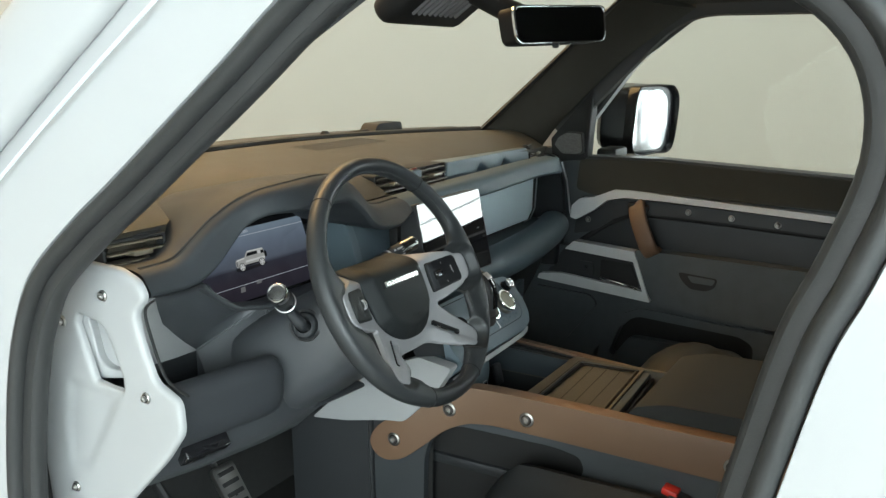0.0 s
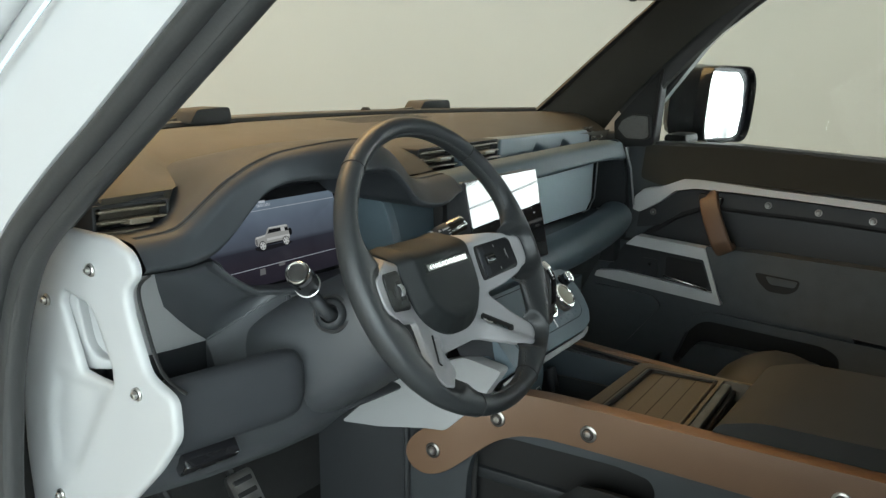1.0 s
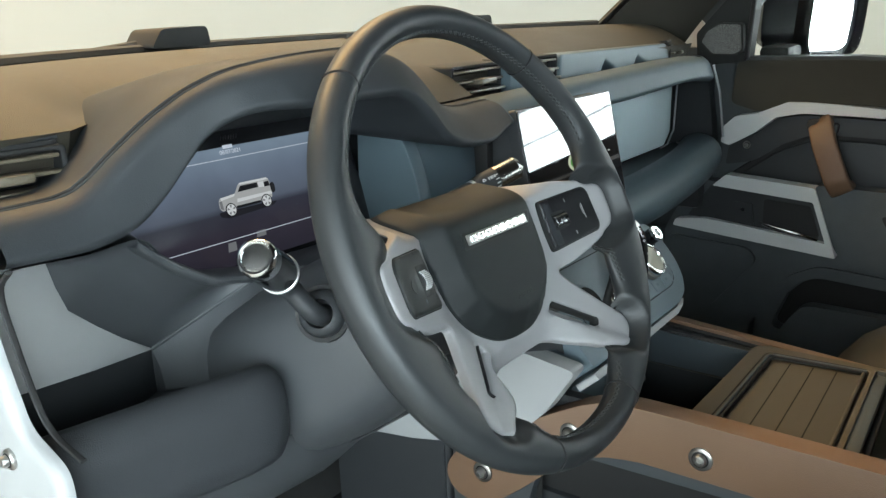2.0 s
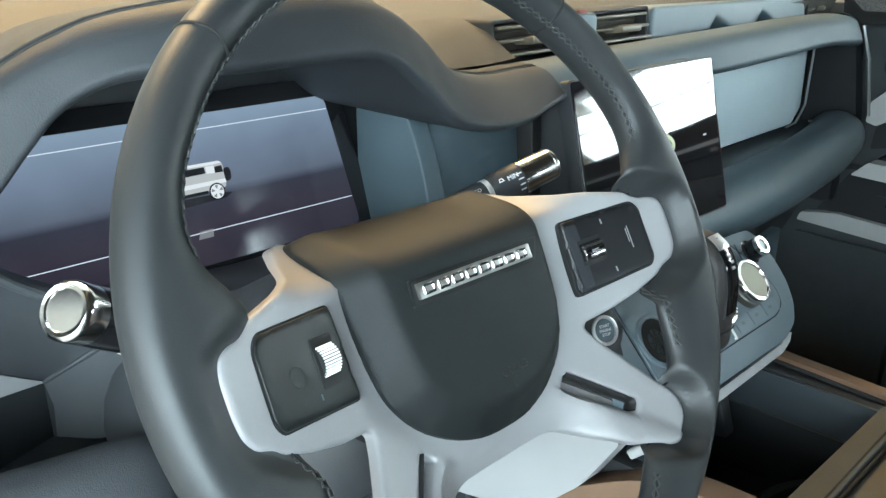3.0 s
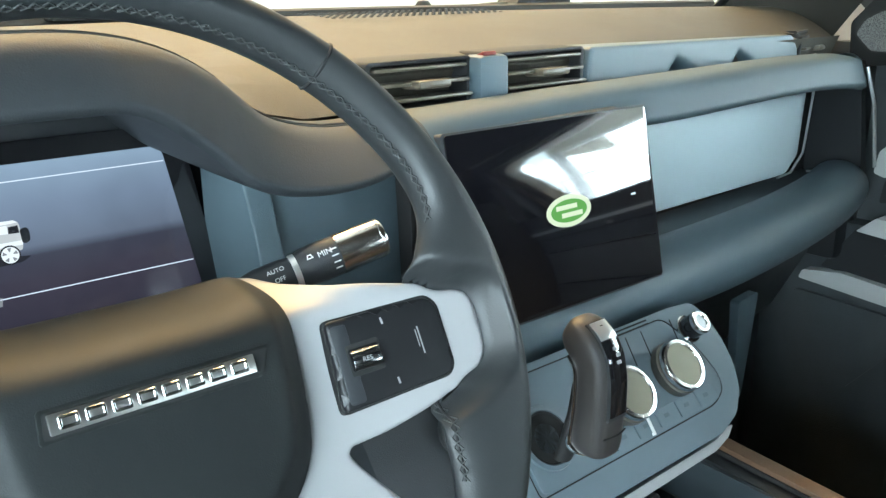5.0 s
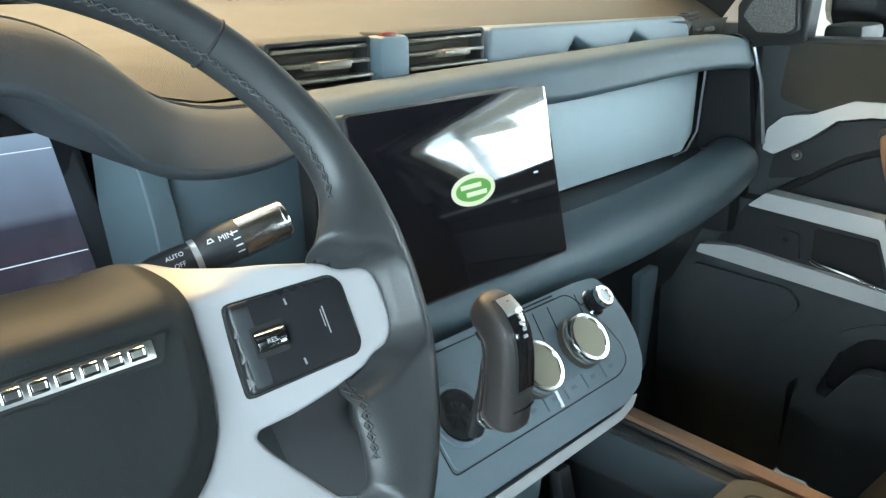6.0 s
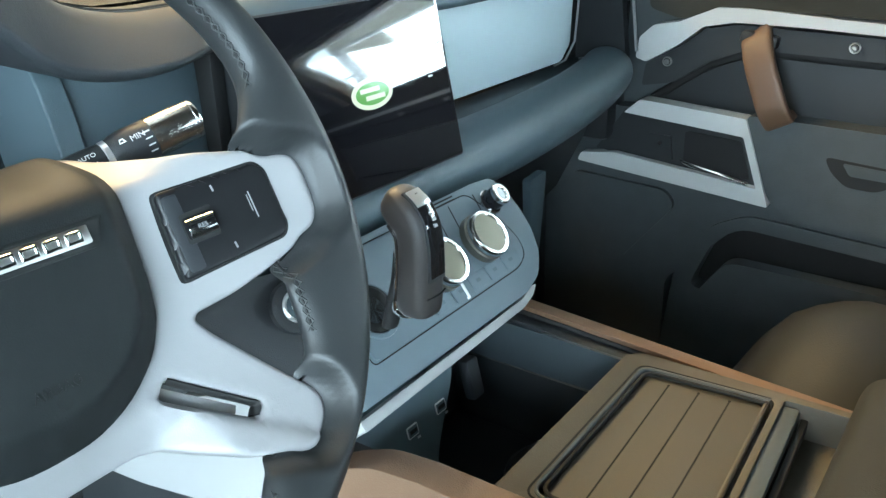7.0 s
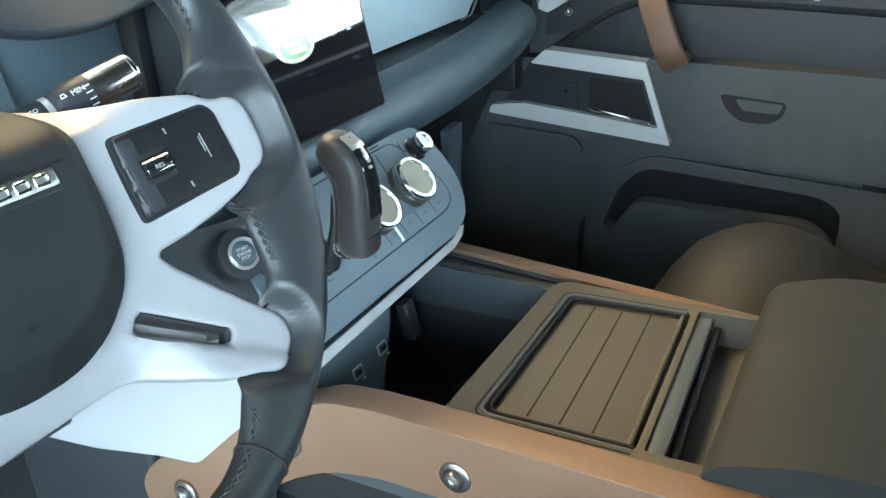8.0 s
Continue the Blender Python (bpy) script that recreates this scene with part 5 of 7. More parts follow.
# switch pads, flat and tilted with the spokes
def pad(sg, material, label):
    pts = round_poly([(0.0905, 0.0280, 0), (0.1415, 0.0265, 0), (0.1460, 0.0205, 0), (0.1465, -0.0100, 0), (0.1430, -0.0155, 0), (0.0888, -0.0180, 0)], 0.0032, 3)
    pp = [(sg * p.x, p.y) for p in pts]

    def top(u, v):
        return -0.0206 + (abs(u) - 0.0905) * 0.355 + 0.0010

    part("switch_gap", sheet([(sg * 0.118 + (a - sg * 0.118) * 1.034, 0.005 + (b - 0.005) * 1.045) for a, b in pp], lambda u, v: max(spoke_h(u, v) + 0.0005, top(u, v) - 0.0022), 0.004, HB, (), 0.0003, 0.008), SEAM, wheel)
    p = part("switch_pad", sheet(pp, top, 0.008, HB, (), 0.0016, 0.006), material, wheel, label)
    tilt = math.atan(0.355) * sg

    def on(u, v, w=0.0):
        """A plane that lies on the pad's face at (u, v)."""
        return HB @ Matrix.Translation((u, v, top(u, v) + w)) @ Matrix.Rotation(-tilt, 4, "Y")

    def plate(nm, u, v, w, h, lift, mat_, parent, r=0.0015, th=0.0006, lean=0.0):
        m = on(u, v) @ Matrix.Rotation(lean, 4, "Z")
        return part(nm, slab([q.xy for q in round_poly([(-w, -h, 0), (w, -h, 0), (w, h, 0), (-w, h, 0)], r)], m.translation, m.col[0].xyz, m.col[1].xyz, lift - th, lift, 0.0002 if th > 0.0004 else 0), mat_, parent)

    if sg > 0:
        # lighter plate paints the reflection along the pad's left chamfer
        plate("pad_step_sheen", 0.0955, 0.0048, 0.0042, 0.0200, 0.0003, STEP_SHEEN, p, 0.0020)
        plate("roller_recess", 0.1045, 0.0060, 0.0088, 0.0080, 0.0004, SEAM, p)
        m = on(0.1045, 0.0060)
        rk = part("roller", lathe([(0, -0.0078), (0.0052, -0.0078), (0.0060, -0.0070), (0.0060, 0.0070), (0.0052, 0.0078), (0, 0.0078)], m.translation - m.col[2].xyz * 0.0012, m.col[0].xyz, 12), GLOSS, p, "gloss rocker switch with chrome edges")
        for dv in (-0.0044, 0.0030):
            part("rocker_edge", sweep([m @ Vector((du, dv, 0.0036)) for du in (-0.0074, 0.0074)], ring(0.0011, 0.0007, 6), m.col[2].xyz), CHROME, rk)
        part("rocker_face", slab([(-0.0072, -0.0034), (0.0072, -0.0034), (0.0072, 0.0020), (-0.0072, 0.0020)], (m @ Vector((0, 0, 0.0040))), m.col[0].xyz, m.col[1].xyz, -0.001, 0.0006, 0.0003), SMOKE, rk)
        text_mesh("RES", 0.0034, m @ Matrix.Translation((0, -0.0008, 0.0048)), DIM_PRINT, rk, "printed_word", 0.00005)
        for u, v in ((0.1168, 0.0210), (0.1170, -0.0103)):
            plate("mark", u, v, 0.0005, 0.0017, 0.0004, DIM_PRINT, p, 0.0003, 0.0003, 0.1)
        plate("mark", 0.1330, 0.0058, 0.0003, 0.0072, 0.0004, DIM_PRINT, p, 0.0002, 0.0003, 0.02)
        plate("mark", 0.1316, 0.0072, 0.0002, 0.0046, 0.0004, DIM_PRINT, p, 0.0002, 0.0003, 0.02)
    else:
        plate("roller_recess", -0.1050, 0.0050, 0.0080, 0.0118, 0.0006, BLACK, p)
        m = on(-0.1045, 0.0052)
        rl = part("roller", lathe([(0, -0.0062), (0.0086, -0.0062), (0.0090, -0.0056), (0.0090, 0.0056), (0.0086, 0.0062), (0, 0.0062)], m.translation - m.col[2].xyz * 0.0058, m.col[0].xyz, 24), BLACK, p, "ribbed thumb roller")
        for q in range(11):
            a = radians(-45 + 9 * q)
            c = m.translation - m.col[2].xyz * 0.0058 + (m.col[1].xyz * math.sin(a) + m.col[2].xyz * math.cos(a)) * 0.0092
            part("rib", sweep([c + m.col[0].xyz * du for du in (-0.0061, 0.0061)], ring(0.00055, 0.00055, 6), m.col[2].xyz), SATIN, rl)
        m = on(-0.1265, 0.0037)
        part("thumb_dimple", lathe([(0.0050, 0.0), (0.0046, 0.0004), (0.0036, 0.0002), (0, 0.0001)], m.translation, m.col[2].xyz, 20), WHEEL_PAD, p)
        plate("mark", -0.1155, -0.0090, 0.0005, 0.0014, 0.0003, PLASTIC_BLUE, p, 0.0003, 0.0003)


pad(1, PAD_GLOSS, "gloss black switch pad")
pad(-1, WHEEL_PAD, "matt black switch pad")
part("hub_back", lathe([(0.050, -0.095), (0.060, -0.065), (0.056, -0.050), (0, -0.048)], wp(0.015, 0, 0), WN, 32), PLASTIC, wheel)

# ---- column, stalks ----
column = thing("steering_column", "dark plastic steering column shroud", "steering column", wp(0, 0, -0.2))
colr = []
for w, ra, rb, dv in ((-0.075, 0.060, 0.056, -0.006), (-0.085, 0.068, 0.064, -0.008), (-0.13, 0.082, 0.075, -0.016), (-0.20, 0.098, 0.082, -0.025), (-0.28, 0.110, 0.085, -0.03)):
    colr.append([wp(x + 0.0, y + dv, w) for x, y in ring(ra, rb, 28, 0.75)])
part("shroud", loft(colr, cap=True, closed=True), DASH_LOW, column)


def stalk(tip, base, name, label):
    s = thing(name, label, "stalk", base)
    T, B = Vector(tip), Vector(base)
    return s, T, B, (B - T).normalized(), (B - T).length


# indicator stalk: a stout barrel with a bright end on a thin arm that drops to the column
stL, T, B, ax, L = stalk((-0.560, 0.095, 1.306), (-0.424, 0.168, 1.214), "indicator_stalk", "black indicator stalk with a chrome end cap")
part("end_cap", lathe([(0, 0.0012), (0.0098, 0.0012), (0.0104, 0.0002), (0.0122, 0.0), (0.0140, 0.0016), (0.0145, 0.005), (0.0145, 0.014), (0, 0.014)], T, ax, 32), CHROME, stL, "chrome end cap")
part("barrel", lathe([(0, 0.013), (0.0143, 0.013), (0.0147, 0.020), (0.0150, 0.050), (0.0140, 0.058), (0, 0.060)], T, ax, 32), GLOSS, stL, "gloss black barrel")
part("collar", lathe([(0.0147, 0.048), (0.0156, 0.0485), (0.0156, 0.0515), (0.0147, 0.052)], T, ax, 32), SATIN, stL, "thin bright ring")
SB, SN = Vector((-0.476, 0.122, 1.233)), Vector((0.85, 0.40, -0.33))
part("arm", sweep(curve_pts([T + ax * 0.055, T + ax * 0.074 + Vector((0, 0, -0.006)), SB - SN * 0.014, SB + SN * 0.01], 6, False), ring(0.0085, 0.0085, 14)), PLASTIC, stL)
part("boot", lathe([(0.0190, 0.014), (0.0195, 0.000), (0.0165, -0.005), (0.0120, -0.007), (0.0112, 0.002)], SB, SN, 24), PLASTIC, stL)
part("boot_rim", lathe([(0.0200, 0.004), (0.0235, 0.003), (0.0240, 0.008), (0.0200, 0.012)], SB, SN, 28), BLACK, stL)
# wiper stalk
stR, T, B, ax, L = stalk((-0.187, 0.117, 1.3035), (-0.300, 0.150, 1.272), "wiper_stalk", "black wiper stalk with white marks and a chrome end")
part("end_cap", lathe([(0, 0.0006), (0.0090, 0.0006), (0.0094, 0.0), (0.0112, 0.0003), (0.0122, 0.0016), (0.0124, 0.003), (0.0129, 0.0315), (0, 0.0315)], T, ax, 32), STALK_CHROME, stR, "chrome end cap")
part("end_groove", lathe([(0.01235, 0.0034), (0.01265, 0.0038), (0.01235, 0.0042)], T, ax, 32), SMOKE, stR)
part("barrel", lathe([(0, 0.031), (0.0126, 0.031), (0.0127, 0.046), (0.0118, 0.054), (0.0104, 0.058), (0, 0.058)], T, ax, 32), PLASTIC, stR, "matt black ring with white marks")
part("collar", lathe([(0.0098, 0.0575), (0.0108, 0.058), (0.0108, 0.0612), (0.0098, 0.0618)], T, ax, 32), SATIN, stR, "thin bright ring")
part("arm", lathe([(0, 0.061), (0.0100, 0.061), (0.0108, 0.068), (0.0108, 0.084), (0.0090, 0.094), (0.0080, L), (0, L)], T, ax, 28), PLASTIC, stR)
out = Vector((-0.30, -0.75, 0.60))
out = (out - ax * out.dot(ax)).normalized()
side = ax.cross(out)


def on_barrel(d, deg, r):
    """A frame on the stalk's skin: d from the tip, deg round from the driver's side, x towards the tip, y round the girth, z outward."""
    a = radians(deg)
    n = out * math.cos(a) + side * math.sin(a)
    g = n.cross(-ax)
    return Matrix(((-ax.x, g.x, n.x, 0), (-ax.y, g.y, n.y, 0), (-ax.z, g.z, n.z, 0), (0, 0, 0, 1))), T + ax * d + n * r


def stalk_print(nm, txt, size, d, deg, r):
    m, o = on_barrel(d, deg, r)
    return text_mesh(txt, size, Matrix.Translation(o) @ m, LETTER, stR, nm, 0.0001)


stalk_print("printed_word", "MIN", 0.0052, 0.0405, 2, 0.0128)
for k in range(4):
    m, o = on_barrel(0.0350, 4 - 19 * k, 0.0127)
    part("mark", slab([(-0.0022, -0.0004), (0.0022, -0.0004), (0.0022, 0.0004), (-0.0022, 0.0004)], o, m.col[0].xyz, m.col[1].xyz, -0.0002, 0.0002, 0), LETTER, stR)
m, o = on_barrel(0.0500, 6, 0.0124)
part("mark", slab([(-0.0022, -0.0010), (0.0022, -0.0010), (0.0012, 0.0018), (-0.0012, 0.0018)], o, m.col[0].xyz, m.col[1].xyz, -0.0003, 0.0002, 0, holes=[[(-0.0014, -0.0004), (0.0014, -0.0004), (0.0007, 0.0012), (-0.0007, 0.0012)]]), LETTER, stR)
stalk_print("printed_word", "AUTO", 0.0040, 0.072, 10, 0.0109)
stalk_print("printed_word", "OFF", 0.0040, 0.071, -22, 0.0109)

# ---- centre stack ----
stack = thing("control_stack", "slate centre control panel with dials, buttons and gear selector", "control panel", (CX, 0.1, 1.05))
PO = Vector((0.040, 0.058, 1.066))
PV = Vector((0, 0.080, 0.092)).normalized()
PN = Vector((1, 0, 0)).cross(PV)
pw, ph = 0.160, 0.122


def sp(u, v, w):
    return PO + Vector((u, 0, 0)) + PV * v + PN * w


panel = round_poly([(-pw, 0.0, 0), (0.098, 0.001, 0), (0.130, 0.010, 0), (0.151, 0.028, 0), (0.163, 0.052, 0), (0.166, 0.076, 0), (0.163, 0.104, 0), (0.152, 0.121, 0), (0.12, 0.124, 0), (-pw, 0.124, 0)], 0.008)
part("panel", slab(panel, PO, (1, 0, 0), PV, -0.045, 0.0, 0.010, 5), STACK_BLUE, stack, "slate panel")
part("button_field", slab(round_poly([(-0.118, 0.027, 0), (0.108, 0.0285, 0), (0.127, 0.036, 0), (0.132, 0.050, 0), (0.124, 0.080, 0), (0.100, 0.115, 0), (-0.118, 0.115, 0)], 0.006), PO, (1, 0, 0), PV, -0.001, 0.0016, 0.0012), STACK_BLUE, stack)
part("field_gap", sweep(bent([sp(u, v, 0.0002) for u, v in ((-0.121, 0.112), (-0.121, 0.0245), (0.109, 0.0262), (0.1288, 0.0345), (0.1342, 0.050), (0.126, 0.081), (0.102, 0.1172), (-0.12, 0.1172))], (0.006, 0.012, 0.010, 0.010, 0.014, 0.010), 5), ring(0.0006, 0.0005, 6), PN), SEAM, stack)
for k in range(5):
    u0 = -0.029 + k * 0.0292
    b = part("button", slab(round_poly([(u0, 0.030, 0), (u0 + 0.0280, 0.030, 0), (u0 + 0.0280, 0.045, 0), (u0, 0.045, 0)], 0.0015), PO, (1, 0, 0), PV, 0.001, 0.0029, 0.0006), STACK_BLUE, stack)
    part("mark", slab([(u0 + 0.009, 0.036), (u0 + 0.0155, 0.036), (u0 + 0.0155, 0.0395), (u0 + 0.009, 0.0395)], PO, (1, 0, 0), PV, 0.0029, 0.0031, 0), PLASTIC_BLUE, b)
for u in (0.040, 0.062, 0.105):
    part("field_joint", sweep([sp(u, 0.086, 0.0017), sp(u + 0.004, 0.113, 0.0017)], ring(0.0006, 0.0005, 6), PN), SEAM, stack)
for k in range(2):
    v0 = 0.1165 + k * 0.0036
    part("slot", slab([(0.020, v0), (0.082, v0), (0.082, v0 + 0.0016), (0.020, v0 + 0.0016)], PO, (1, 0, 0), PV, 0.0002, 0.0005, 0), SEAM, stack)
part("light_bar", slab(round_poly([(0.0155, 0.0275, 0), (0.0185, 0.0275, 0), (0.0200, 0.0450, 0), (0.0170, 0.0450, 0)], 0.001), PO, (1, 0, 0), PV, 0.001, 0.0038, 0.0006), LETTER, stack, "pale vertical bar")


def dial(u, v, r, h):
    d = part("dial", lathe([(r * 1.03, 0), (r * 1.02, h * 0.5), (r * 0.97, h * 0.56), (r * 0.96, h * 0.72), (0, h * 0.72)], sp(u, v, 0), PN, 40), DIAL_SIDE, stack, "bronze-sided climate dial")
    part("dial_ring", lathe([(r * 0.985, h * 0.68), (r * 0.985, h - 0.002), (r * 0.94, h), (r * 0.82, h + 0.0003), (r * 0.79, h - 0.0012)], sp(u, v, 0), PN, 40), CHROME, d, "chrome ring")
    part("dial_face", lathe([(r * 0.80, h - 0.0011), (0, h - 0.0006)], sp(u, v, 0), PN, 40), DIAL, d)


dial(0.0785, 0.070, 0.0245, 0.018)
dial(0.0055, 0.067, 0.0245, 0.018)
kn = part("small_knob", lathe([(0.013, 0), (0.013, 0.004), (0.0115, 0.005), (0.0112, 0.018), (0, 0.018)], sp(0.1265, 0.098, 0), PN, 28), GLOSS, stack, "small knob with chrome rings")
part("knob_ring", lathe([(0.0138, 0.0), (0.0138, 0.0028), (0.0128, 0.0034)], sp(0.1265, 0.098, 0), PN, 28), CHROME, kn)
part("knob_cap", lathe([(0.0113, 0.016), (0.0113, 0.0195), (0.0100, 0.0208), (0.0072, 0.0208), (0.0066, 0.0195)], sp(0.1265, 0.098, 0), PN, 28), CHROME, kn)
part("knob_face", lathe([(0.0068, 0.0190), (0, 0.0194)], sp(0.1265, 0.098, 0), PN, 24), SILVER, kn)
part("white_strip", slab(round_poly([(-pw, -0.014, 0), (0.085, -0.0095, 0), (0.108, -0.0045, 0), (0.122, 0.003, 0), (0.114, 0.004, 0), (0.09, -0.0015, 0), (-pw, -0.005, 0)], 0.003), PO + PN * -0.006, (1, 0, 0), PV, -0.03, 0.002, 0.002), CAP_WHITE, stack, "off-white strip under the panel")
# gear selector
GRIP_LEATHER = mat("grip_leather", (0.036, 0.033, 0.032), 0.45, var=0.12, bump=0.12, bscale=1100, spec=0.4)
shift = thing("gear_selector", "dark leather gear selector with chrome edge and gloss inlay", "gear selector", (-0.055, 0.08, 1.13))
# flat dark disc on the panel: the open well's shade as colour
part("well_shade", lathe([(0.0215, 0.0030), (0.0200, 0.0016), (0.012, 0.0012), (0, 0.0012)], sp(-0.090, 0.064, 0.0004), PN, 28), SEAM, shift)
part("selector_rim", lathe([(0.0270, 0.0), (0.0258, 0.0030), (0.0225, 0.0034), (0.0205, 0.0010)], sp(-0.090, 0.064, 0.0004), PN, 32), STACK_BLUE, shift)
# oval sections along the grip: y, z, lean, half width, half depth
SECTIONS = ((0.0500, 1.1268, 0, 0.0060, 0.0065), (0.0500, 1.1275, 0, 0.0115, 0.0125), (0.0498, 1.1305, 0, 0.0145, 0.0160), (0.0492, 1.1400, 0, 0.0158, 0.0170), (0.0470, 1.1640, 0, 0.0160, 0.0155), (0.0465, 1.1860, 4, 0.0160, 0.0150),
            (0.0490, 1.2000, 26, 0.0163, 0.0155), (0.0550, 1.2085, 46, 0.0166, 0.0158), (0.0625, 1.2145, 54, 0.0160, 0.0150), (0.0685, 1.2185, 58, 0.0140, 0.0125), (0.0720, 1.2208, 60, 0.0105, 0.0090), (0.0736, 1.2218, 60, 0.0050, 0.0045))
grip_rows = []
for y, z, lean, ra, rb in SECTIONS:
    d = Vector((0, math.cos(radians(lean)), -math.sin(radians(lean))))
    grip_rows.append([Vector((-0.0515 + a, y, z)) + d * b for a, b in ring(ra, rb, 36, 0.66)])
smooth_rows = [curve_pts([r[k] for r in grip_rows], 4, False) for k in range(36)]
part("grip", loft([[c[i] for c in smooth_rows] for i in range(len(smooth_rows[0]))], cap=True, closed=True), GRIP_LEATHER, shift, "dark leather grip", 70)
part("boot", sweep([(-0.0515, 0.064, 1.176), (-0.0515, 0.068, 1.150), (-0.0515, 0.080, 1.108)], ring(0.0085, 0.0060, 14)), BLACK, shift, "matt black neck")
edge = [(-0.0650, 0.0655, 1.2020), (-0.0649, 0.0602, 1.1950), (-0.0648, 0.0586, 1.1850), (-0.0650, 0.0592, 1.1640), (-0.0650, 0.0620, 1.1400), (-0.0642, 0.0615, 1.1325), (-0.0620, 0.0560, 1.1285), (-0.0590, 0.0500, 1.1268)]
part("chrome_edge", sweep(curve_pts(edge[:5], 6, False), ring(0.0016, 0.0026, 10), (1, 0, 0)), SMOKE, shift, "smoked chrome edge")
part("chrome_foot", sweep(curve_pts(edge[4:], 6, False), ring(0.0026, 0.0042, 10), (1, 0, 0), scale=lambda t: 0.75 + 0.6 * math.sin(math.pi * min(1.0, t * 0.8)) - 0.55 * t * t), CHROME, shift, "chrome foot")
part("grip_seam", sweep(curve_pts([(-0.0625, 0.0330, 1.146), (-0.0500, 0.0312, 1.1465), (-0.0390, 0.0330, 1.147)], 6, False), ring(0.0007, 0.0007, 6)), SEAM, shift)


def on_grip(x0, x1, path, lift, depth=0.003):
    """A thin plate that follows the grip's rear and top face."""
    top = bent([(0, y, z) for y, z in path], [0.008] * (len(path) - 2), 4)
    rows = []
    for k, p in enumerate(top):
        t = (top[min(k + 1, len(top) - 1)] - top[max(k - 1, 0)]).normalized()
        n = Vector((0, -t.z, t.y))
        q = p + n * lift
        b = p - n * depth
        rows.append([(x0, b.y, b.z), (x0, q.y - n.y * 0.0006, q.z - n.z * 0.0006), (x0 + 0.0008, q.y, q.z), (x1 - 0.0008, q.y, q.z), (x1, q.y - n.y * 0.0006, q.z - n.z * 0.0006), (x1, b.y, b.z)])
    return loft(rows, cap=True, closed=True)


part("gloss_surround", on_grip(-0.0612, -0.0412, [(0.0314, 1.1600), (0.0314, 1.1880), (0.0351, 1.2068), (0.0440, 1.2199), (0.0545, 1.2270)], 0.0010), PLASTIC, shift)
gt = part("gloss_top", on_grip(-0.0600, -0.0424, [(0.0314, 1.1630), (0.0314, 1.1880), (0.0351, 1.2068), (0.0420, 1.2170)], 0.0016), GLOSS, shift, "gloss black inlay")
# pale bars for the gear letters and for painted glints on the gloss
for k in range(3):
    part("position_glint_mark", slab([(-0.0018, -0.0012), (0.0018, -0.0012), (0.0018, 0.0012), (-0.0018, 0.0012)], (-0.0505 + 0.0012 * (k % 2), 0.0338 + 0.0023 * k, 1.2025 + 0.0044 * k), (1, 0, 0), (0, 0.44, 0.90), 0.0014, 0.0024, 0), DIM_PRINT, gt)
part("park_button", on_grip(-0.0592, -0.0432, [(0.0424, 1.2175), (0.0440, 1.2199), (0.0535, 1.2263)], 0.0022), SATIN, shift, "pale park button")
text_mesh("P", 0.007, basis((-0.0512, 0.0470, 1.2243), (1, 0, 0), (0, 0.82, 0.57)), BLACK, shift, "printed_letter")
# start button
startb = thing("start_button", "round start button with a chrome ring", "button", (-0.118, 0.115, 1.13))
SA = Vector((-0.25, -0.85, 0.46)).normalized()
part("bezel", lathe([(0.021, -0.005), (0.020, 0.0), (0.014, 0.002), (0.013, 0.002)], (-0.127, 0.106, 1.149), SA, 32), PLASTIC, startb)
part("ring", lathe([(0.0130, 0.0), (0.0130, 0.0036), (0.0117, 0.0042), (0.0102, 0.0034), (0.0102, 0.001)], (-0.127, 0.106, 1.149), SA, 36), SATIN, startb)
part("cap", lathe([(0.0102, 0.0), (0.0100, 0.0024), (0.007, 0.0030), (0, 0.0032)], (-0.127, 0.106, 1.149), SA, 32), PLASTIC_BLUE, startb)
sm = basis(Vector((-0.127, 0.106, 1.149)) + SA * 0.0034, Vector((0.95, -0.25, 0)), (0, 0.46, 0.85))
for k, w in enumerate(("START", "ENGINE", "STOP")):
    text_mesh(w, 0.0036, sm @ Matrix.Translation((0, 0.0036 - 0.0036 * k, 0)), LETTER, startb, "printed_word", 0.0001)
part("start_panel", loft([[(-0.20, 0.16, 1.19), (-0.19, 0.13, 1.12), (-0.178, 0.123, 1.092)], [(-0.14, 0.135, 1.17), (-0.135, 0.105, 1.11), (-0.135, 0.100, 1.085)], [(-0.10, 0.12, 1.17), (-0.10, 0.10, 1.11), (-0.10, 0.092, 1.06)]]), PLASTIC, stack)

# ---- console between the seats ----
cons = thing("centre_console", "dark centre console with open bin and ribbed sliding tray cover", "console", (CX, -0.3, 0.62))
for x, za, zb, low in ((-0.106, 1.02, 1.02, 0.957), (0.186, 1.009, 0.930, 0.62)):
    part("side_wall", slab(round_poly([(0.34, min(low, 0.90), 0), (0.36, 0.93, 0), (0.12, za, 0), (-0.25, za - 0.028 if x > 0 else za, 0), (-0.9, zb, 0), (-0.9, low, 0), (0.12, low, 0)], 0.01), (x, 0, 0), (0, 1, 0), (0, 0, 1), -0.008, 0.008, 0.002, both=True), PLASTIC, cons)
part("bin_floor", box((CX, 0.06, 0.86), (0.27, 0.34, 0.02), bevel=0.004), PLASTIC, cons)
part("bin_back", slab([(-0.10, 0.86), (0.18, 0.86), (0.18, 1.03), (-0.10, 1.03)], (0, 0.175, 0), (1, 0, 0), (0, 0, 1), -0.01, 0, 0), PLASTIC, cons)
part("bin_wall_upper", slab([(0.19, 0.955), (0.19, 1.008), (-0.05, 1.000), (-0.05, 0.955)], (0.1755, 0, 0), (0, 1, 0), (0, 0, 1), -0.004, 0.001, 0.001), CHEEK, cons)
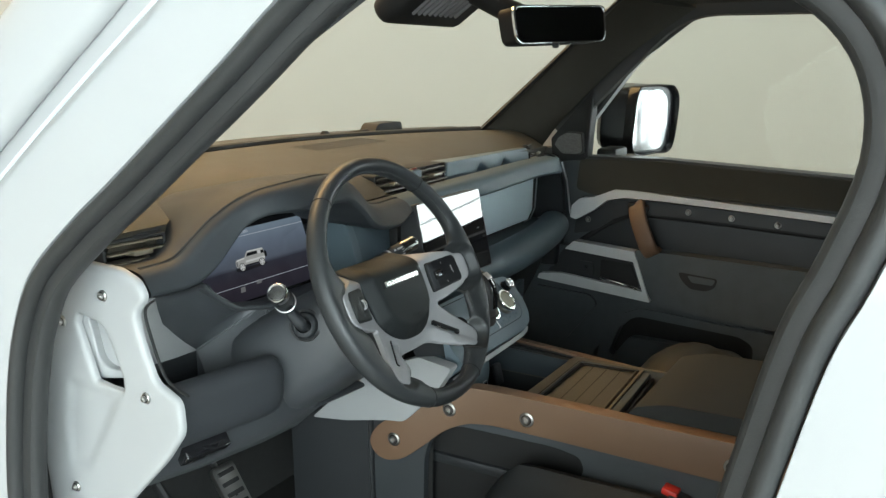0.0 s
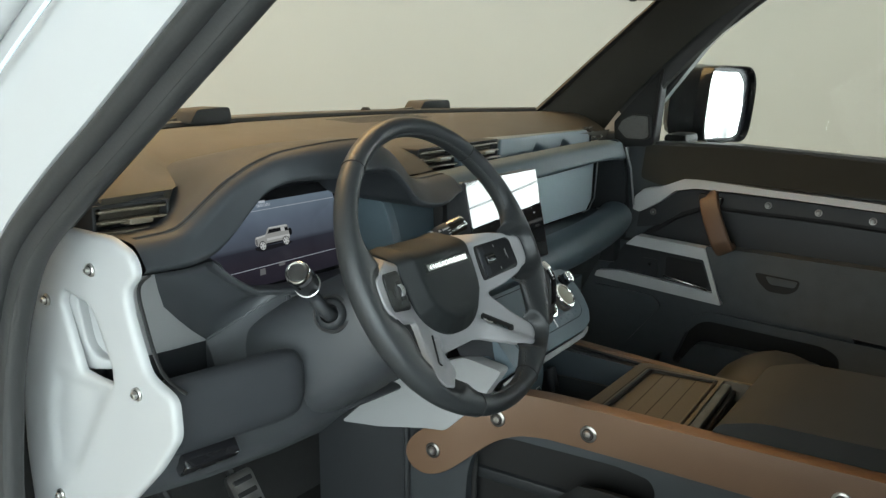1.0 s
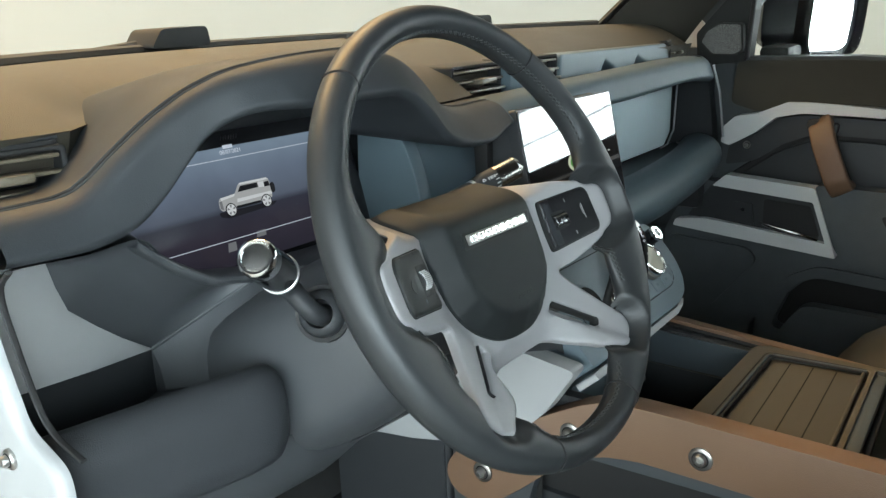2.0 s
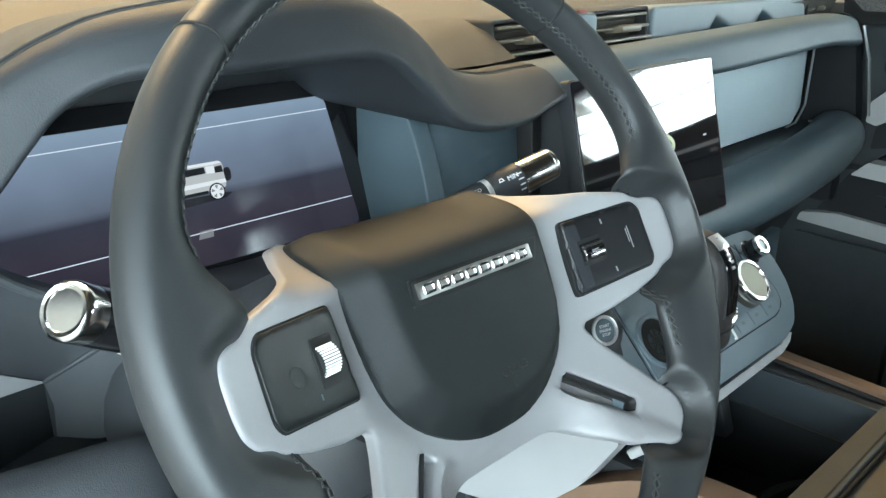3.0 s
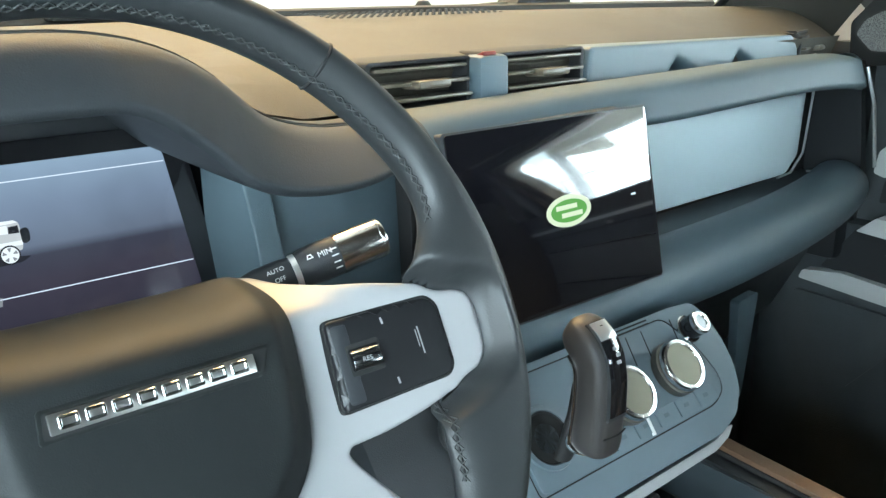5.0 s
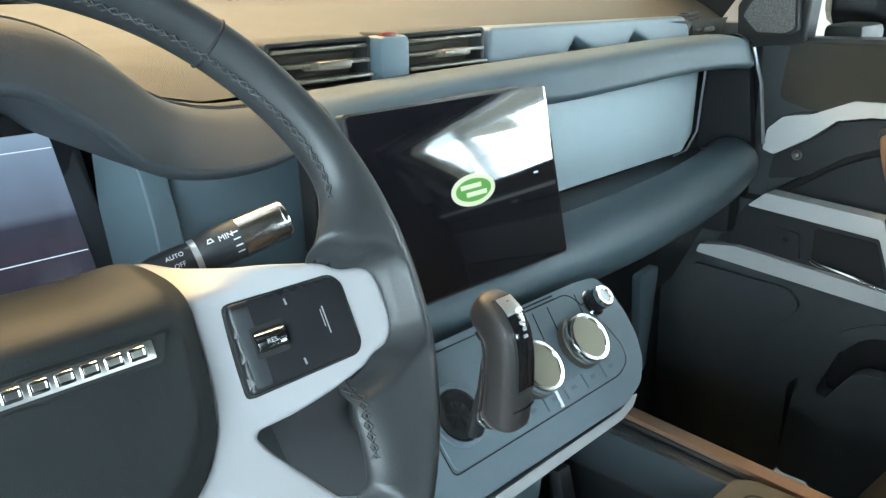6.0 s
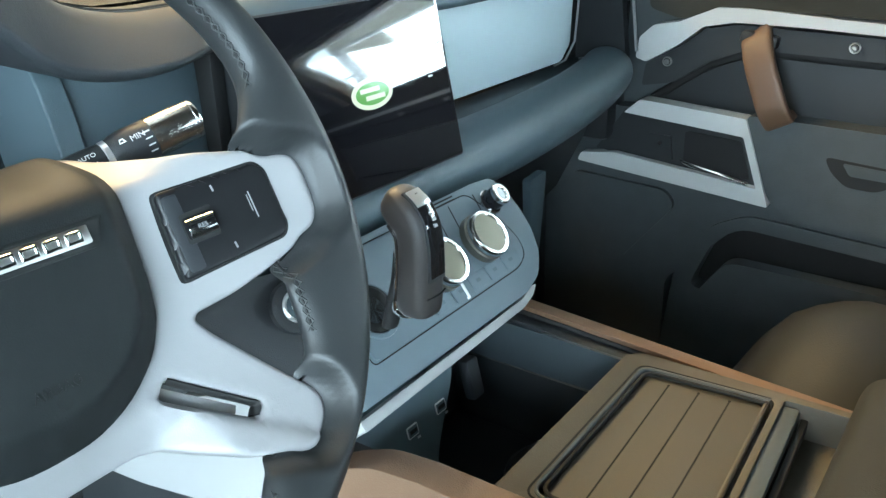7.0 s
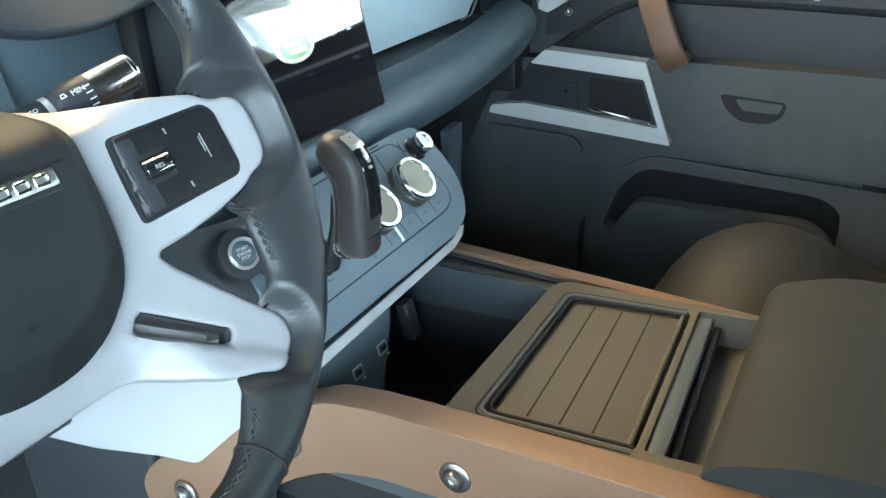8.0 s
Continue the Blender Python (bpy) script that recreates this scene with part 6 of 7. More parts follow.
part("bin_inner_edge", sweep([(0.174, 0.15, 0.955), (0.174, -0.03, 0.952)], ring(0.003, 0.0015, 6)), TRAYMAT, cons)
usbp = part("socket_panel", slab(round_poly([(-0.085, 0.923, 0), (0.000, 0.928, 0), (0.020, 0.966, 0), (0.060, 1.018, 0), (0.068, 1.040, 0), (-0.085, 1.040, 0)], 0.006), (0.012, 0.100 - 0.25 * 0.96, 0), (1, 0, 0), (0, 0.25, 1), -0.02, 0.0, 0.002), SOCKET_BLUE, cons, "slate socket panel")
for u, z in ((-0.013, 0.997), (0.033, 0.999)):
    s = part("socket", slab(round_poly([(u - 0.008, z - 0.006, 0), (u + 0.008, z - 0.006, 0), (u + 0.008, z + 0.006, 0), (u - 0.008, z + 0.006, 0)], 0.002), (0.012, 0.100 - 0.25 * 0.96, 0), (1, 0, 0), (0, 0.25, 1), 0, 0.0008, 0.0003), LETTER, usbp, "pale socket outline")
    part("socket_face", slab([(u - 0.0066, z - 0.0046), (u + 0.0066, z - 0.0046), (u + 0.0066, z + 0.0046), (u - 0.0066, z + 0.0046)], (0.012, 0.100 - 0.25 * 0.96, 0), (1, 0, 0), (0, 0.25, 1), 0.0006, 0.0012, 0), SOCKET_BLUE, s)
    part("socket_mark", slab([(u + 0.0045, z - 0.0105), (u + 0.0085, z - 0.0105), (u + 0.0085, z - 0.0085), (u + 0.0045, z - 0.0085)], (0.012, 0.100 - 0.25 * 0.96, 0), (1, 0, 0), (0, 0.25, 1), 0.0002, 0.0008, 0), LETTER, s)
    part("socket_hole", slab([(u - 0.005, z - 0.002), (u + 0.005, z - 0.002), (u + 0.005, z + 0.002), (u - 0.005, z + 0.002)], (0.012, 0.100 - 0.25 * 0.96, 0), (1, 0, 0), (0, 0.25, 1), 0.0015, 0.0018, 0), BLACK, s)
part("socket_cover", box((0.103, 0.104, 0.972), (0.020, 0.014, 0.044), (-14, 0, 0), 0.004), PLASTIC, cons, "gloss socket cover")
part("cup_ring", sweep(curve_pts([(0.05, 0.02, 0.885), (0.10, 0.05, 0.885), (0.16, 0.03, 0.885), (0.165, -0.01, 0.885)], 6, False), ring(0.008, 0.012, 8)), PLASTIC, cons)
DZ = 1.008
deck = round_poly([(-0.100, -0.034, 0), (0.168, -0.036, 0), (0.178, -0.05, 0), (0.176, -0.290, 0), (-0.100, -0.290, 0)], 0.012)
part("deck", slab(deck, (0, 0, DZ), (1, 0, 0), (0, 1, 0), -0.05, 0.004, 0.003, holes=[round_poly([(-0.068, -0.062, 0), (0.152, -0.060, 0), (0.162, -0.180, 0), (-0.066, -0.190, 0)], 0.010), round_poly([(-0.062, -0.196, 0), (0.166, -0.186, 0), (0.168, -0.275, 0), (-0.06, -0.275, 0)], 0.004)]), TRAYMAT, cons, "brownish rubbery deck")
for dd, rr, mm in ((0.0, 0.0020, CHEEK), (-0.0052, 0.0018, SEAM), (0.0042, 0.0012, SEAM)):
    loop_t = bent([(0.158 + dd, -0.176, 0), (0.152 + dd, -0.060 + dd, 0), (-0.068 - dd, -0.062 + dd, 0), (-0.066 - dd, -0.188, 0)], (0.012, 0.014), 6)
    part("tray_lip", sweep([(p.x, p.y, DZ + 0.0035) for p in loop_t], ring(rr, rr, 8)), mm, cons)
mat_pts = [p.xy for p in round_poly([(-0.062, -0.068, 0), (0.148, -0.066, 0), (0.156, -0.172, 0), (-0.061, -0.183, 0)], 0.010)]
part("tray_cover", slab(mat_pts, (0, 0, DZ), (1, 0, 0), (0, 1, 0), -0.010, -0.0008, 0.0008), TRAYMAT, cons, "ribbed rubbery sliding cover")
for k in range(3):
    y0 = -0.0945 - 0.0275 * k
    part("cover_groove", sweep([(-0.050, y0 - 0.003, DZ - 0.0007), (0.05, y0 + 0.001, DZ - 0.0007), (0.141 + 0.002 * k, y0 + 0.005, DZ - 0.0007)], ring(0.0008, 0.0005, 6)), SEAM, cons)
    for x, dy in ((-0.050, -0.003), (0.141 + 0.002 * k, 0.005)):
        part("groove_end", lathe([(0.0014, 0), (0.0012, 0.0004), (0, 0.0004)], (x, y0 + dy, DZ - 0.0007), (0, 0, 1), 10), SEAM, cons)
part("tray_bed", box((0.035, -0.13, DZ - 0.009), (0.22, 0.13, 0.004), bevel=0), PLASTIC, cons)
part("tray_edge", sweep([(-0.060, -0.1835, DZ + 0.001), (0.160, -0.1735, DZ + 0.001)], ring(0.0022, 0.0035, 8, 0.7)), TRAYMAT, cons)
part("tray_handle", box((0.050, -0.1965, DZ - 0.004), (0.226, 0.0190, 0.010), (0, 0, 2.6), 0.003), CHEEK, cons, "slate tray handle bar")
part("slot_line", box((0.052, -0.2100, DZ - 0.014), (0.226, 0.0060, 0.010), (0, 0, 2.6), 0.001), BLACK, cons)
part("tray_tab", slab([(0, 0), (0.020, 0), (0.010, 0.008)], (0.020, -0.170, DZ - 0.0028), (1, -0.5, 0), (0, 1, 0), 0, 0.001, 0), PLASTIC, cons)
part("slot_well", box((0.04, -0.245, DZ - 0.040), (0.26, 0.085, 0.02), bevel=0.002), TRAYMAT, cons)

# brown rails bolted along the console
def rail(x, sg, zoff):
    r = thing("console_rail", "brown leather console rail fixed with steel screws", "rail", (x, -0.2, 0.9), "console rails")
    out = [(-0.85, 1.022), (-0.25, 1.032), (0.0, 1.034), (0.05, 1.030), (0.10, 1.008), (0.165, 0.972), (0.215, 0.940), (0.240, 0.912), (0.243, 0.888), (0.228, 0.870), (0.200, 0.866),
           (0.165, 0.880), (0.127, 0.910), (0.095, 0.938), (0.062, 0.957), (0.014, 0.967), (-0.125, 0.968), (-0.85, 0.962)]
    pts = [(p.x, p.y + zoff) for p in curve_pts([(a, b, 0) for a, b in out], 3)]
    part("body", slab([(-a * 1.0, b) for a, b in pts] if sg < 0 else pts, (x, 0, 0), (0, -1, 0) if sg < 0 else (0, 1, 0), (0, 0, 1), -0.024, 0.006, 0.009, 4, both=True, warp=lambda a, b, c: (a, b, c + 0.032 * min(1.0, max(0.0, (abs(a) if a * sg > 0 else 0.0) / 0.17)) ** 1.3)), BROWN, r, "brown grained leather")
    for y, z in ((0.188, 0.912), (0.078, 0.987), (-0.072, 0.995), (-0.42, 0.992)):
        if sg < 0:
            screw((x - 0.006 - 0.032 * min(1.0, max(0.0, y / 0.17)) ** 1.3, y, z + zoff), (-1, 0, 0), r, 0.0075)
    return r


rail(-0.122, -1, 0.0)
# the far rail, straight and slimmer
rail_far = thing("console_rail", "slim brown leather console rail beside the tray", "rail", (0.206, -0.2, 0.9), "console rails")
part("body", slab(round_poly([(0.172, 1.0235, 0), (0.172, 0.970, 0), (-0.85, 0.89, 0), (-0.85, 0.945, 0)][::-1], 0.008), (0.206, 0, 0), (0, 1, 0), (0, 0, 1), -0.010, 0.008, 0.006, 4, both=True), BROWN, rail_far, "brown grained leather")
part("seam", sweep([(0.1945, y, 1.0035 + 0.077 * (y - 0.01)) for y in (0.12, -0.1, -0.25, -0.5, -0.8)], ring(0.0022, 0.0030, 6)), BLACK, rail_far)
# console flank with a deep side pocket under the rail
part("foot_panel", loft([[(-0.140, 0.46, 0.93), (-0.140, 0.46, 0.62)], [(-0.137, 0.40, 0.945), (-0.140, 0.40, 0.62)], [(-0.124, 0.272, 0.945), (-0.126, 0.272, 0.62)]]), PLASTIC, cons)
pocket_s = [(-0.152, 0.70), (-0.145, 0.872), (-0.130, 0.915), (-0.075, 0.950), (0.12, 0.953), (0.168, 0.945), (0.178, 0.925), (0.150, 0.86), (0.12, 0.70)]
flank = [(-0.272, 0.62), (-0.272, 0.948), (-0.10, 0.990), (0.85, 0.985), (0.85, 0.62)]
part("flank", slab(round_poly([(a, b, 0) for a, b in flank], 0.006), (-0.118, 0, 0), (0, -1, 0), (0, 0, 1), -0.012, 0.004, 0.004, 3, holes=[round_poly([(a, b, 0) for a, b in pocket_s], 0.022, 5)]), SIDE_SLATE, cons, "slate console flank")
part("flank_ridge", sweep([(-0.124, 0.268, z) for z in (0.925, 0.85, 0.75, 0.63)], ring(0.007, 0.006, 10), (0, 1, 0)), PLASTIC, cons)
pk = bmesh.new()
slab(round_poly([(-0.160, 0.66, 0), (-0.155, 0.93, 0), (-0.06, 0.965, 0), (0.19, 0.965, 0), (0.20, 0.66, 0)], 0.03), (-0.086, 0, 0), (0, -1, 0), (0, 0, 1), -0.002, 0.0, 0, bm=pk)
sweep([(-0.102, 0.158, 0.68), (-0.102, 0.152, 0.90), (-0.102, 0.09, 0.964), (-0.102, -0.17, 0.966), (-0.102, -0.195, 0.93), (-0.102, -0.16, 0.68)], ring(0.016, 0.003, 8, 0.6), (1, 0, 0), bm=pk)
part("side_pocket", pk, BLACK, cons, "deep black side pocket")

# armrest box
ARM_LEATHER = mat("armrest_leather", (0.019, 0.021, 0.021), 0.62, var=0.2, bump=0.25, bscale=900, spec=0.24)
arm = thing("armrest", "dark padded armrest lid of the centre console", "armrest", (CX, -0.45, 0.98))
def pillow(x0, x1, y0, y1, z0, z1, r, crown=0.01):
    rows = []
    n = 14
    for i in range(n + 1):
        t = i / n
        y = y0 + (y1 - y0) * t
        e = min(t, 1 - t) * (abs(y1 - y0)) / r
        k = math.sqrt(max(0.0, 1 - (1 - min(1, e)) ** 2))
        h = z0 + (z1 - z0) * (0.35 + 0.65 * k)
        row = []
        for j in range(13):
            s = j / 12
            x = x0 + (x1 - x0) * s
            ee = min(s, 1 - s) * (x1 - x0) / r
            kk = math.sqrt(max(0.0, 1 - (1 - min(1, ee)) ** 2))
            row.append((x, y, z0 + (h - z0) * (0.35 + 0.65 * kk) + crown * k * kk))
        rows.append([(x0, y, z0 - 0.03)] + row + [(x1, y, z0 - 0.03)])
    rows = [[(p[0], y0, z0 - 0.03) for p in rows[0]]] + rows + [[(p[0], y1, z0 - 0.03) for p in rows[-1]]]
    return loft(rows)


lidp = round_poly([(-0.250, 0.985, 0), (-0.238, 1.014, 0), (-0.248, 1.044, 0), (-0.305, 1.061, 0), (-0.62, 1.063, 0), (-0.64, 0.962, 0)], 0.020, 5)
part("lid", slab(lidp, (0, 0, 0), (0, 1, 0), (0, 0, 1), -0.100, 0.187, 0.022, 6, both=True), ARM_LEATHER, arm, "padded lid", 60)
part("box", box((0.043, -0.47, 0.975), (0.270, 0.38, 0.05), bevel=0.006), PLASTIC, arm)

# ---- far front door, closed ----
door = thing("passenger_door", "closed front door with dark card, grey strip and brown pull", "car door", (0.85, -0.2, 0.62))


def dplate(name, pts, x0, x1, material, r=0.008, bevel=0.004, parent=None, label="", holes=()):
    """A plate on the door card, from x0 (inner face) to x1; pts are (y, z)."""
    return part(name, slab(round_poly([(-a, b, 0) for a, b in pts], r), (0, 0, 0), (0, -1, 0), (0, 0, 1), -x1, -x0, bevel, 3, holes=[round_poly([(-a, b, 0) for a, b in h], r) for h in holes]), material, parent or door, label)


dplate("card", [(0.43, 0.63), (0.43, 1.37), (0.24, 1.37), (0.235, 1.345), (-0.10, 1.345), (-0.80, 1.315), (-0.80, 0.63)], 0.845, 0.90, DOORCARD, 0.02)
top_pts = [(0.225, 1.262), (0.215, 1.345), (0.0, 1.348), (-0.40, 1.328), (-0.80, 1.305), (-0.80, 1.24), (-0.20, 1.256), (0.09, 1.268), (0.17, 1.246)]
dplate("upper_pad", top_pts, 0.812, 0.86, DOOR_TOP, 0.012, 0.012, label="dark padded top")
strip_pts = [(0.240, 1.182), (0.235, 1.215), (0.212, 1.236), (0.172, 1.242), (0.112, 1.267), (0.06, 1.267), (-0.08, 1.257), (-0.21, 1.250), (-0.80, 1.215), (-0.80, 1.198), (-0.21, 1.234), (-0.02, 1.244), (0.085, 1.246), (0.132, 1.237), (0.170, 1.206), (0.222, 1.176)]
dplate("trim_strip", strip_pts, 0.806, 0.85, DOOR_TRIM, 0.004, 0.003, label="light grey painted trim strip")
mid_pts = [(0.225, 1.172), (0.168, 1.203), (0.130, 1.233), (0.083, 1.242), (-0.20, 1.230), (-0.80, 1.195), (-0.80, 1.165), (-0.20, 1.198), (0.06, 1.206), (0.12, 1.182), (0.175, 1.145), (0.23, 1.135)]
dplate("screw_rail", mid_pts, 0.815, 0.85, PLASTIC, 0.006, 0.004)
for y, z in ((0.188, 1.178), (-0.088, 1.219), (-0.198, 1.212), (-0.31, 1.204), (-0.45, 1.195)):
    screw((0.8145, y, z), (-1, 0, 0), door, 0.0046)
# the recess's shade is put into its dark plastic and a black tube
dplate("recess", [(0.19, 1.135), (0.12, 1.178), (0.05, 1.20), (-0.8, 1.165), (-0.8, 1.07), (0.20, 1.11)], 0.838, 0.85, PLASTIC, 0.01)
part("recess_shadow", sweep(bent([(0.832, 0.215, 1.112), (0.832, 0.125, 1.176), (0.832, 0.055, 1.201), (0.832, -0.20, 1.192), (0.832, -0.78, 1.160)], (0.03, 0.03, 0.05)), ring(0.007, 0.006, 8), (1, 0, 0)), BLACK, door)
dplate("armrest_ledge", [(0.047, 1.110), (0.040, 1.085), (0.000, 0.980), (-0.03, 0.958), (-0.40, 0.930), (-0.80, 0.91), (-0.80, 1.085), (-0.30, 1.10)], 0.792, 0.85, DOORCARD, 0.015, 0.012, label="dark padded armrest panel")
dplate("lower_front", [(0.36, 1.10), (0.05, 1.095), (-0.01, 0.965), (-0.30, 0.935), (-0.30, 0.90), (0.03, 0.935), (0.16, 0.80), (0.16, 0.63), (0.42, 0.63), (0.42, 1.08)], 0.808, 0.85, DOORCARD, 0.015, 0.006)
pocket_in = [(0.115, 0.80), (0.080, 0.893), (0.035, 0.922), (-0.24, 0.905), (-0.275, 0.885), (-0.272, 0.78)]
dplate("map_pocket", [(0.16, 0.64), (0.145, 0.80), (0.09, 0.915), (0.03, 0.945), (-0.30, 0.925), (-0.80, 0.905), (-0.80, 0.64)], 0.800, 0.85, DOORCARD, 0.02, 0.008, holes=[pocket_in])
# black sheet before the card puts the pocket's inner shade into colour
dplate("pocket_shade", [(0.13, 0.74), (0.10, 0.915), (0.04, 0.94), (-0.25, 0.92), (-0.29, 0.89), (-0.29, 0.74)], 0.838, 0.843, BLACK, 0.01, 0)
dplate("pocket_front", [(0.105, 0.64), (0.095, 0.80), (0.05, 0.865), (-0.23, 0.86), (-0.27, 0.83), (-0.28, 0.64)], 0.785, 0.815, DOORCARD, 0.02, 0.008)
dplate("speaker_cover", [(0.345, 0.975), (0.170, 0.965), (0.150, 0.940), (0.250, 0.815), (0.355, 0.835)], 0.799, 0.82, DOORCARD, 0.02, 0.004, label="dark speaker cover")
fr_o = [(0.219, 1.118), (0.045, 1.105), (-0.003, 0.969), (0.328, 0.999), (0.322, 1.014), (0.26, 1.022), (0.10, 1.006), (0.018, 0.9965), (0.046, 1.0765), (0.246, 1.0935)]
dplate("handle_frame", fr_o, 0.786, 0.82, DOOR_TRIM, 0.004, 0.003, label="light grey handle frame")
dplate("frame_panel", [(0.25, 1.095), (0.045, 1.079), (0.018, 0.997), (0.10, 1.005), (0.30, 1.022)], 0.800, 0.83, PLASTIC, 0.004, 0.002)
dplate("handle_well", [(0.142, 1.072), (0.052, 1.066), (0.032, 1.006), (0.142, 1.016)], 0.797, 0.802, BLACK, 0.006, 0.001)
h = part("door_handle", sweep(curve_pts([(0.800, 0.145, 1.022), (0.786, 0.125, 1.020), (0.782, 0.07, 1.012), (0.786, 0.032, 1.003)], 5, False), ring(0.0042, 0.0035, 10)), CHROME, door, "chrome inner door handle")
dplate("switch_plate", [(0.205, 1.062), (0.165, 1.06), (0.160, 1.018), (0.205, 1.022)], 0.796, 0.805, PLASTIC, 0.004, 0.001)
part("lock_button", lathe([(0.004, 0), (0.004, 0.003), (0, 0.003)], (0.796, 0.183, 1.047), (-1, 0, 0), 14), CHROME, door)
# black plate lying on the ledge: shade of the pull recess, not hollowed
dplate("pull_cup_shade", [(-0.074, 1.062), (-0.178, 1.054), (-0.172, 1.030), (-0.150, 1.018), (-0.108, 1.020), (-0.085, 1.040)], 0.7905, 0.80, BLACK, 0.010, 0.001)
dplate("cup_plate", [(-0.100, 1.056), (-0.172, 1.051), (-0.166, 1.036), (-0.112, 1.038)], 0.7880, 0.795, DOORCARD, 0.005, 0.002)
# brown pull strap
strap = thing("pull_handle", "brown leather pull handle on the door card", "handle", (0.80, 0.02, 1.11))
part("grip", sweep(bent([(0.822, 0.050, 1.230), (0.796, 0.046, 1.226), (0.779, 0.033, 1.192), (0.779, 0.006, 1.124), (0.792, -0.002, 1.104), (0.812, -0.004, 1.102)], (0.012, 0.02, 0.012, 0.008), 5), ring(0.0225, 0.0085, 20, 0.42), (1, 0, 0)), BROWN, strap)
part("foot", box((0.812, 0.044, 1.223), (0.03, 0.056, 0.02), (8, 0, 0), 0.005), PLASTIC, strap)
part("kick_panel", box((0.80, 0.53, 0.92), (0.05, 0.26, 0.80), bevel=0.01), PLASTIC, body)
# window glass
dg = part("door_glass", slab([(0.27, 1.31), (0.265, 1.385), (0.10, 1.60), (-0.055, 1.722), (-0.25, 1.728), (-0.80, 1.70), (-0.78, 1.31)], (0.872, 0, 0), (0, 1, 0), (0, 0, 1), 0, 0.004, 0), GLASS, door)
dg.visible_shadow = False
dplate("window_ledge", [(0.25, 1.34), (0.25, 1.352), (0.0, 1.354), (-0.40, 1.334), (-0.80, 1.311), (-0.80, 1.30)], 0.825, 0.88, RUBBER, 0.002, 0.001)
part("mirror_base", slab([(-a, b) for a, b in ((0.36, 1.285), (0.36, 1.42), (0.236, 1.550), (0.247, 1.330))], (0, 0, 0), (0, -1, 0), (0, 0, 1), -0.962, -0.952, 0.002), MIRROR_BLACK, body)
# corner sail with tweeter
sail = part("corner_sail", slab(round_poly([(-0.295, 1.335, 0), (-0.30, 1.40, 0), (-0.180, 1.532, 0), (-0.196, 1.345, 0)], 0.006), (0, 0, 0), (0, -1, 0), (0, 0, 1), -0.85, -0.805, 0.004), SAIL, door, "black corner sail")
part("sail_edge", sweep([(0.806, 0.197, 1.350), (0.806, 0.190, 1.44), (0.806, 0.180, 1.532)], ring(0.005, 0.004, 8), (1, 0, 0)), BLACK, door)
part("window_seal", sweep(curve_pts([(0.868, 0.280, 1.375), (0.868, 0.192, 1.492), (0.868, 0.105, 1.602), (0.868, 0.02, 1.670), (0.868, -0.05, 1.722)], 4, False), ring(0.020, 0.013, 8), (1, 0, 0)), BLACK, door)
tw = [(0.288, 1.384), (0.276, 1.406), (0.248, 1.421), (0.203, 1.419), (0.198, 1.366), (0.215, 1.357), (0.262, 1.358)]
part("tweeter_ring", slab(round_poly([(-a, b, 0) for a, b in tw], 0.006), (0, 0, 0), (0, -1, 0), (0, 0, 1), -0.81, -0.790, 0.004), BLACK, door)
def grille_material():
    m = mat("tweeter_mesh", (0.06, 0.06, 0.06), 0.5, 0.3)
    nt = m.node_tree
    vo = nt.nodes.new("ShaderNodeTexVoronoi")
    vo.inputs["Scale"].default_value = 640
    tc = nt.nodes["Texture Coordinate"]
    nt.links.new(tc.outputs["Object"], vo.inputs["Vector"])
    rp = nt.nodes.new("ShaderNodeValToRGB")
    rp.color_ramp.elements[0].color, rp.color_ramp.elements[0].position = (0.01, 0.01, 0.01, 1), 0.3
    rp.color_ramp.elements[1].color, rp.color_ramp.elements[1].position = (0.13, 0.135, 0.135, 1), 0.5
    nt.links.new(vo.outputs["Distance"], rp.inputs[0])
    nt.links.new(rp.outputs[0], nt.nodes["Principled BSDF"].inputs["Base Color"])
    return m


part("tweeter_grille", slab(round_poly([(-(0.240 + (a - 0.240) * 0.90), 1.388 + (b - 1.388) * 0.90, 0) for a, b in tw], 0.005), (0, 0, 0), (0, -1, 0), (0, 0, 1), -0.80, -0.7885, 0.002), grille_material(), door, "perforated tweeter grille")

# door mirror outside
mir = thing("door_mirror", "gloss black door mirror with a bright rounded glass", "mirror", (0.95, 0.14, 1.34))
MC = Vector((1.068, 0.110, 1.432))
MU = Vector((0.965, -0.26, 0)).normalized()
MV = Vector((0.0, 0.0, 1))
mring = [(-0.073, -0.086), (0.050, -0.095), (0.114, -0.096), (0.148, -0.067), (0.168, 0.026), (0.168, 0.072), (0.147, 0.099), (0.108, 0.107), (-0.019, 0.107), (-0.052, 0.094), (-0.070, 0.030)]
mback = [(-0.100, -0.070), (0.003, -0.085), (0.080, -0.083), (0.112, -0.055), (0.128, 0.026), (0.126, 0.066), (0.108, 0.094), (0.075, 0.110), (-0.024, 0.110), (-0.090, 0.088), (-0.105, 0.020)]
MN = MU.cross(MV)


def mrow(pts, off, k=1.0):
    return [MC + MU * (0.03 + (p[0] - 0.03) * k) + MV * (0.008 + (p[1] - 0.008) * k) + MN * off for p in curve_pts([(a, b, 0) for a, b in pts], 4)]


part("housing", loft([mrow(mring, -0.016, 0.93), mrow(mring, 0.0, 0.95), mrow(mring, 0.003, 0.975), mrow(mring, 0.0, 1.0), mrow(mring, -0.030, 1.01)], closed=True), MIRROR_BLACK, mir, "gloss black housing")
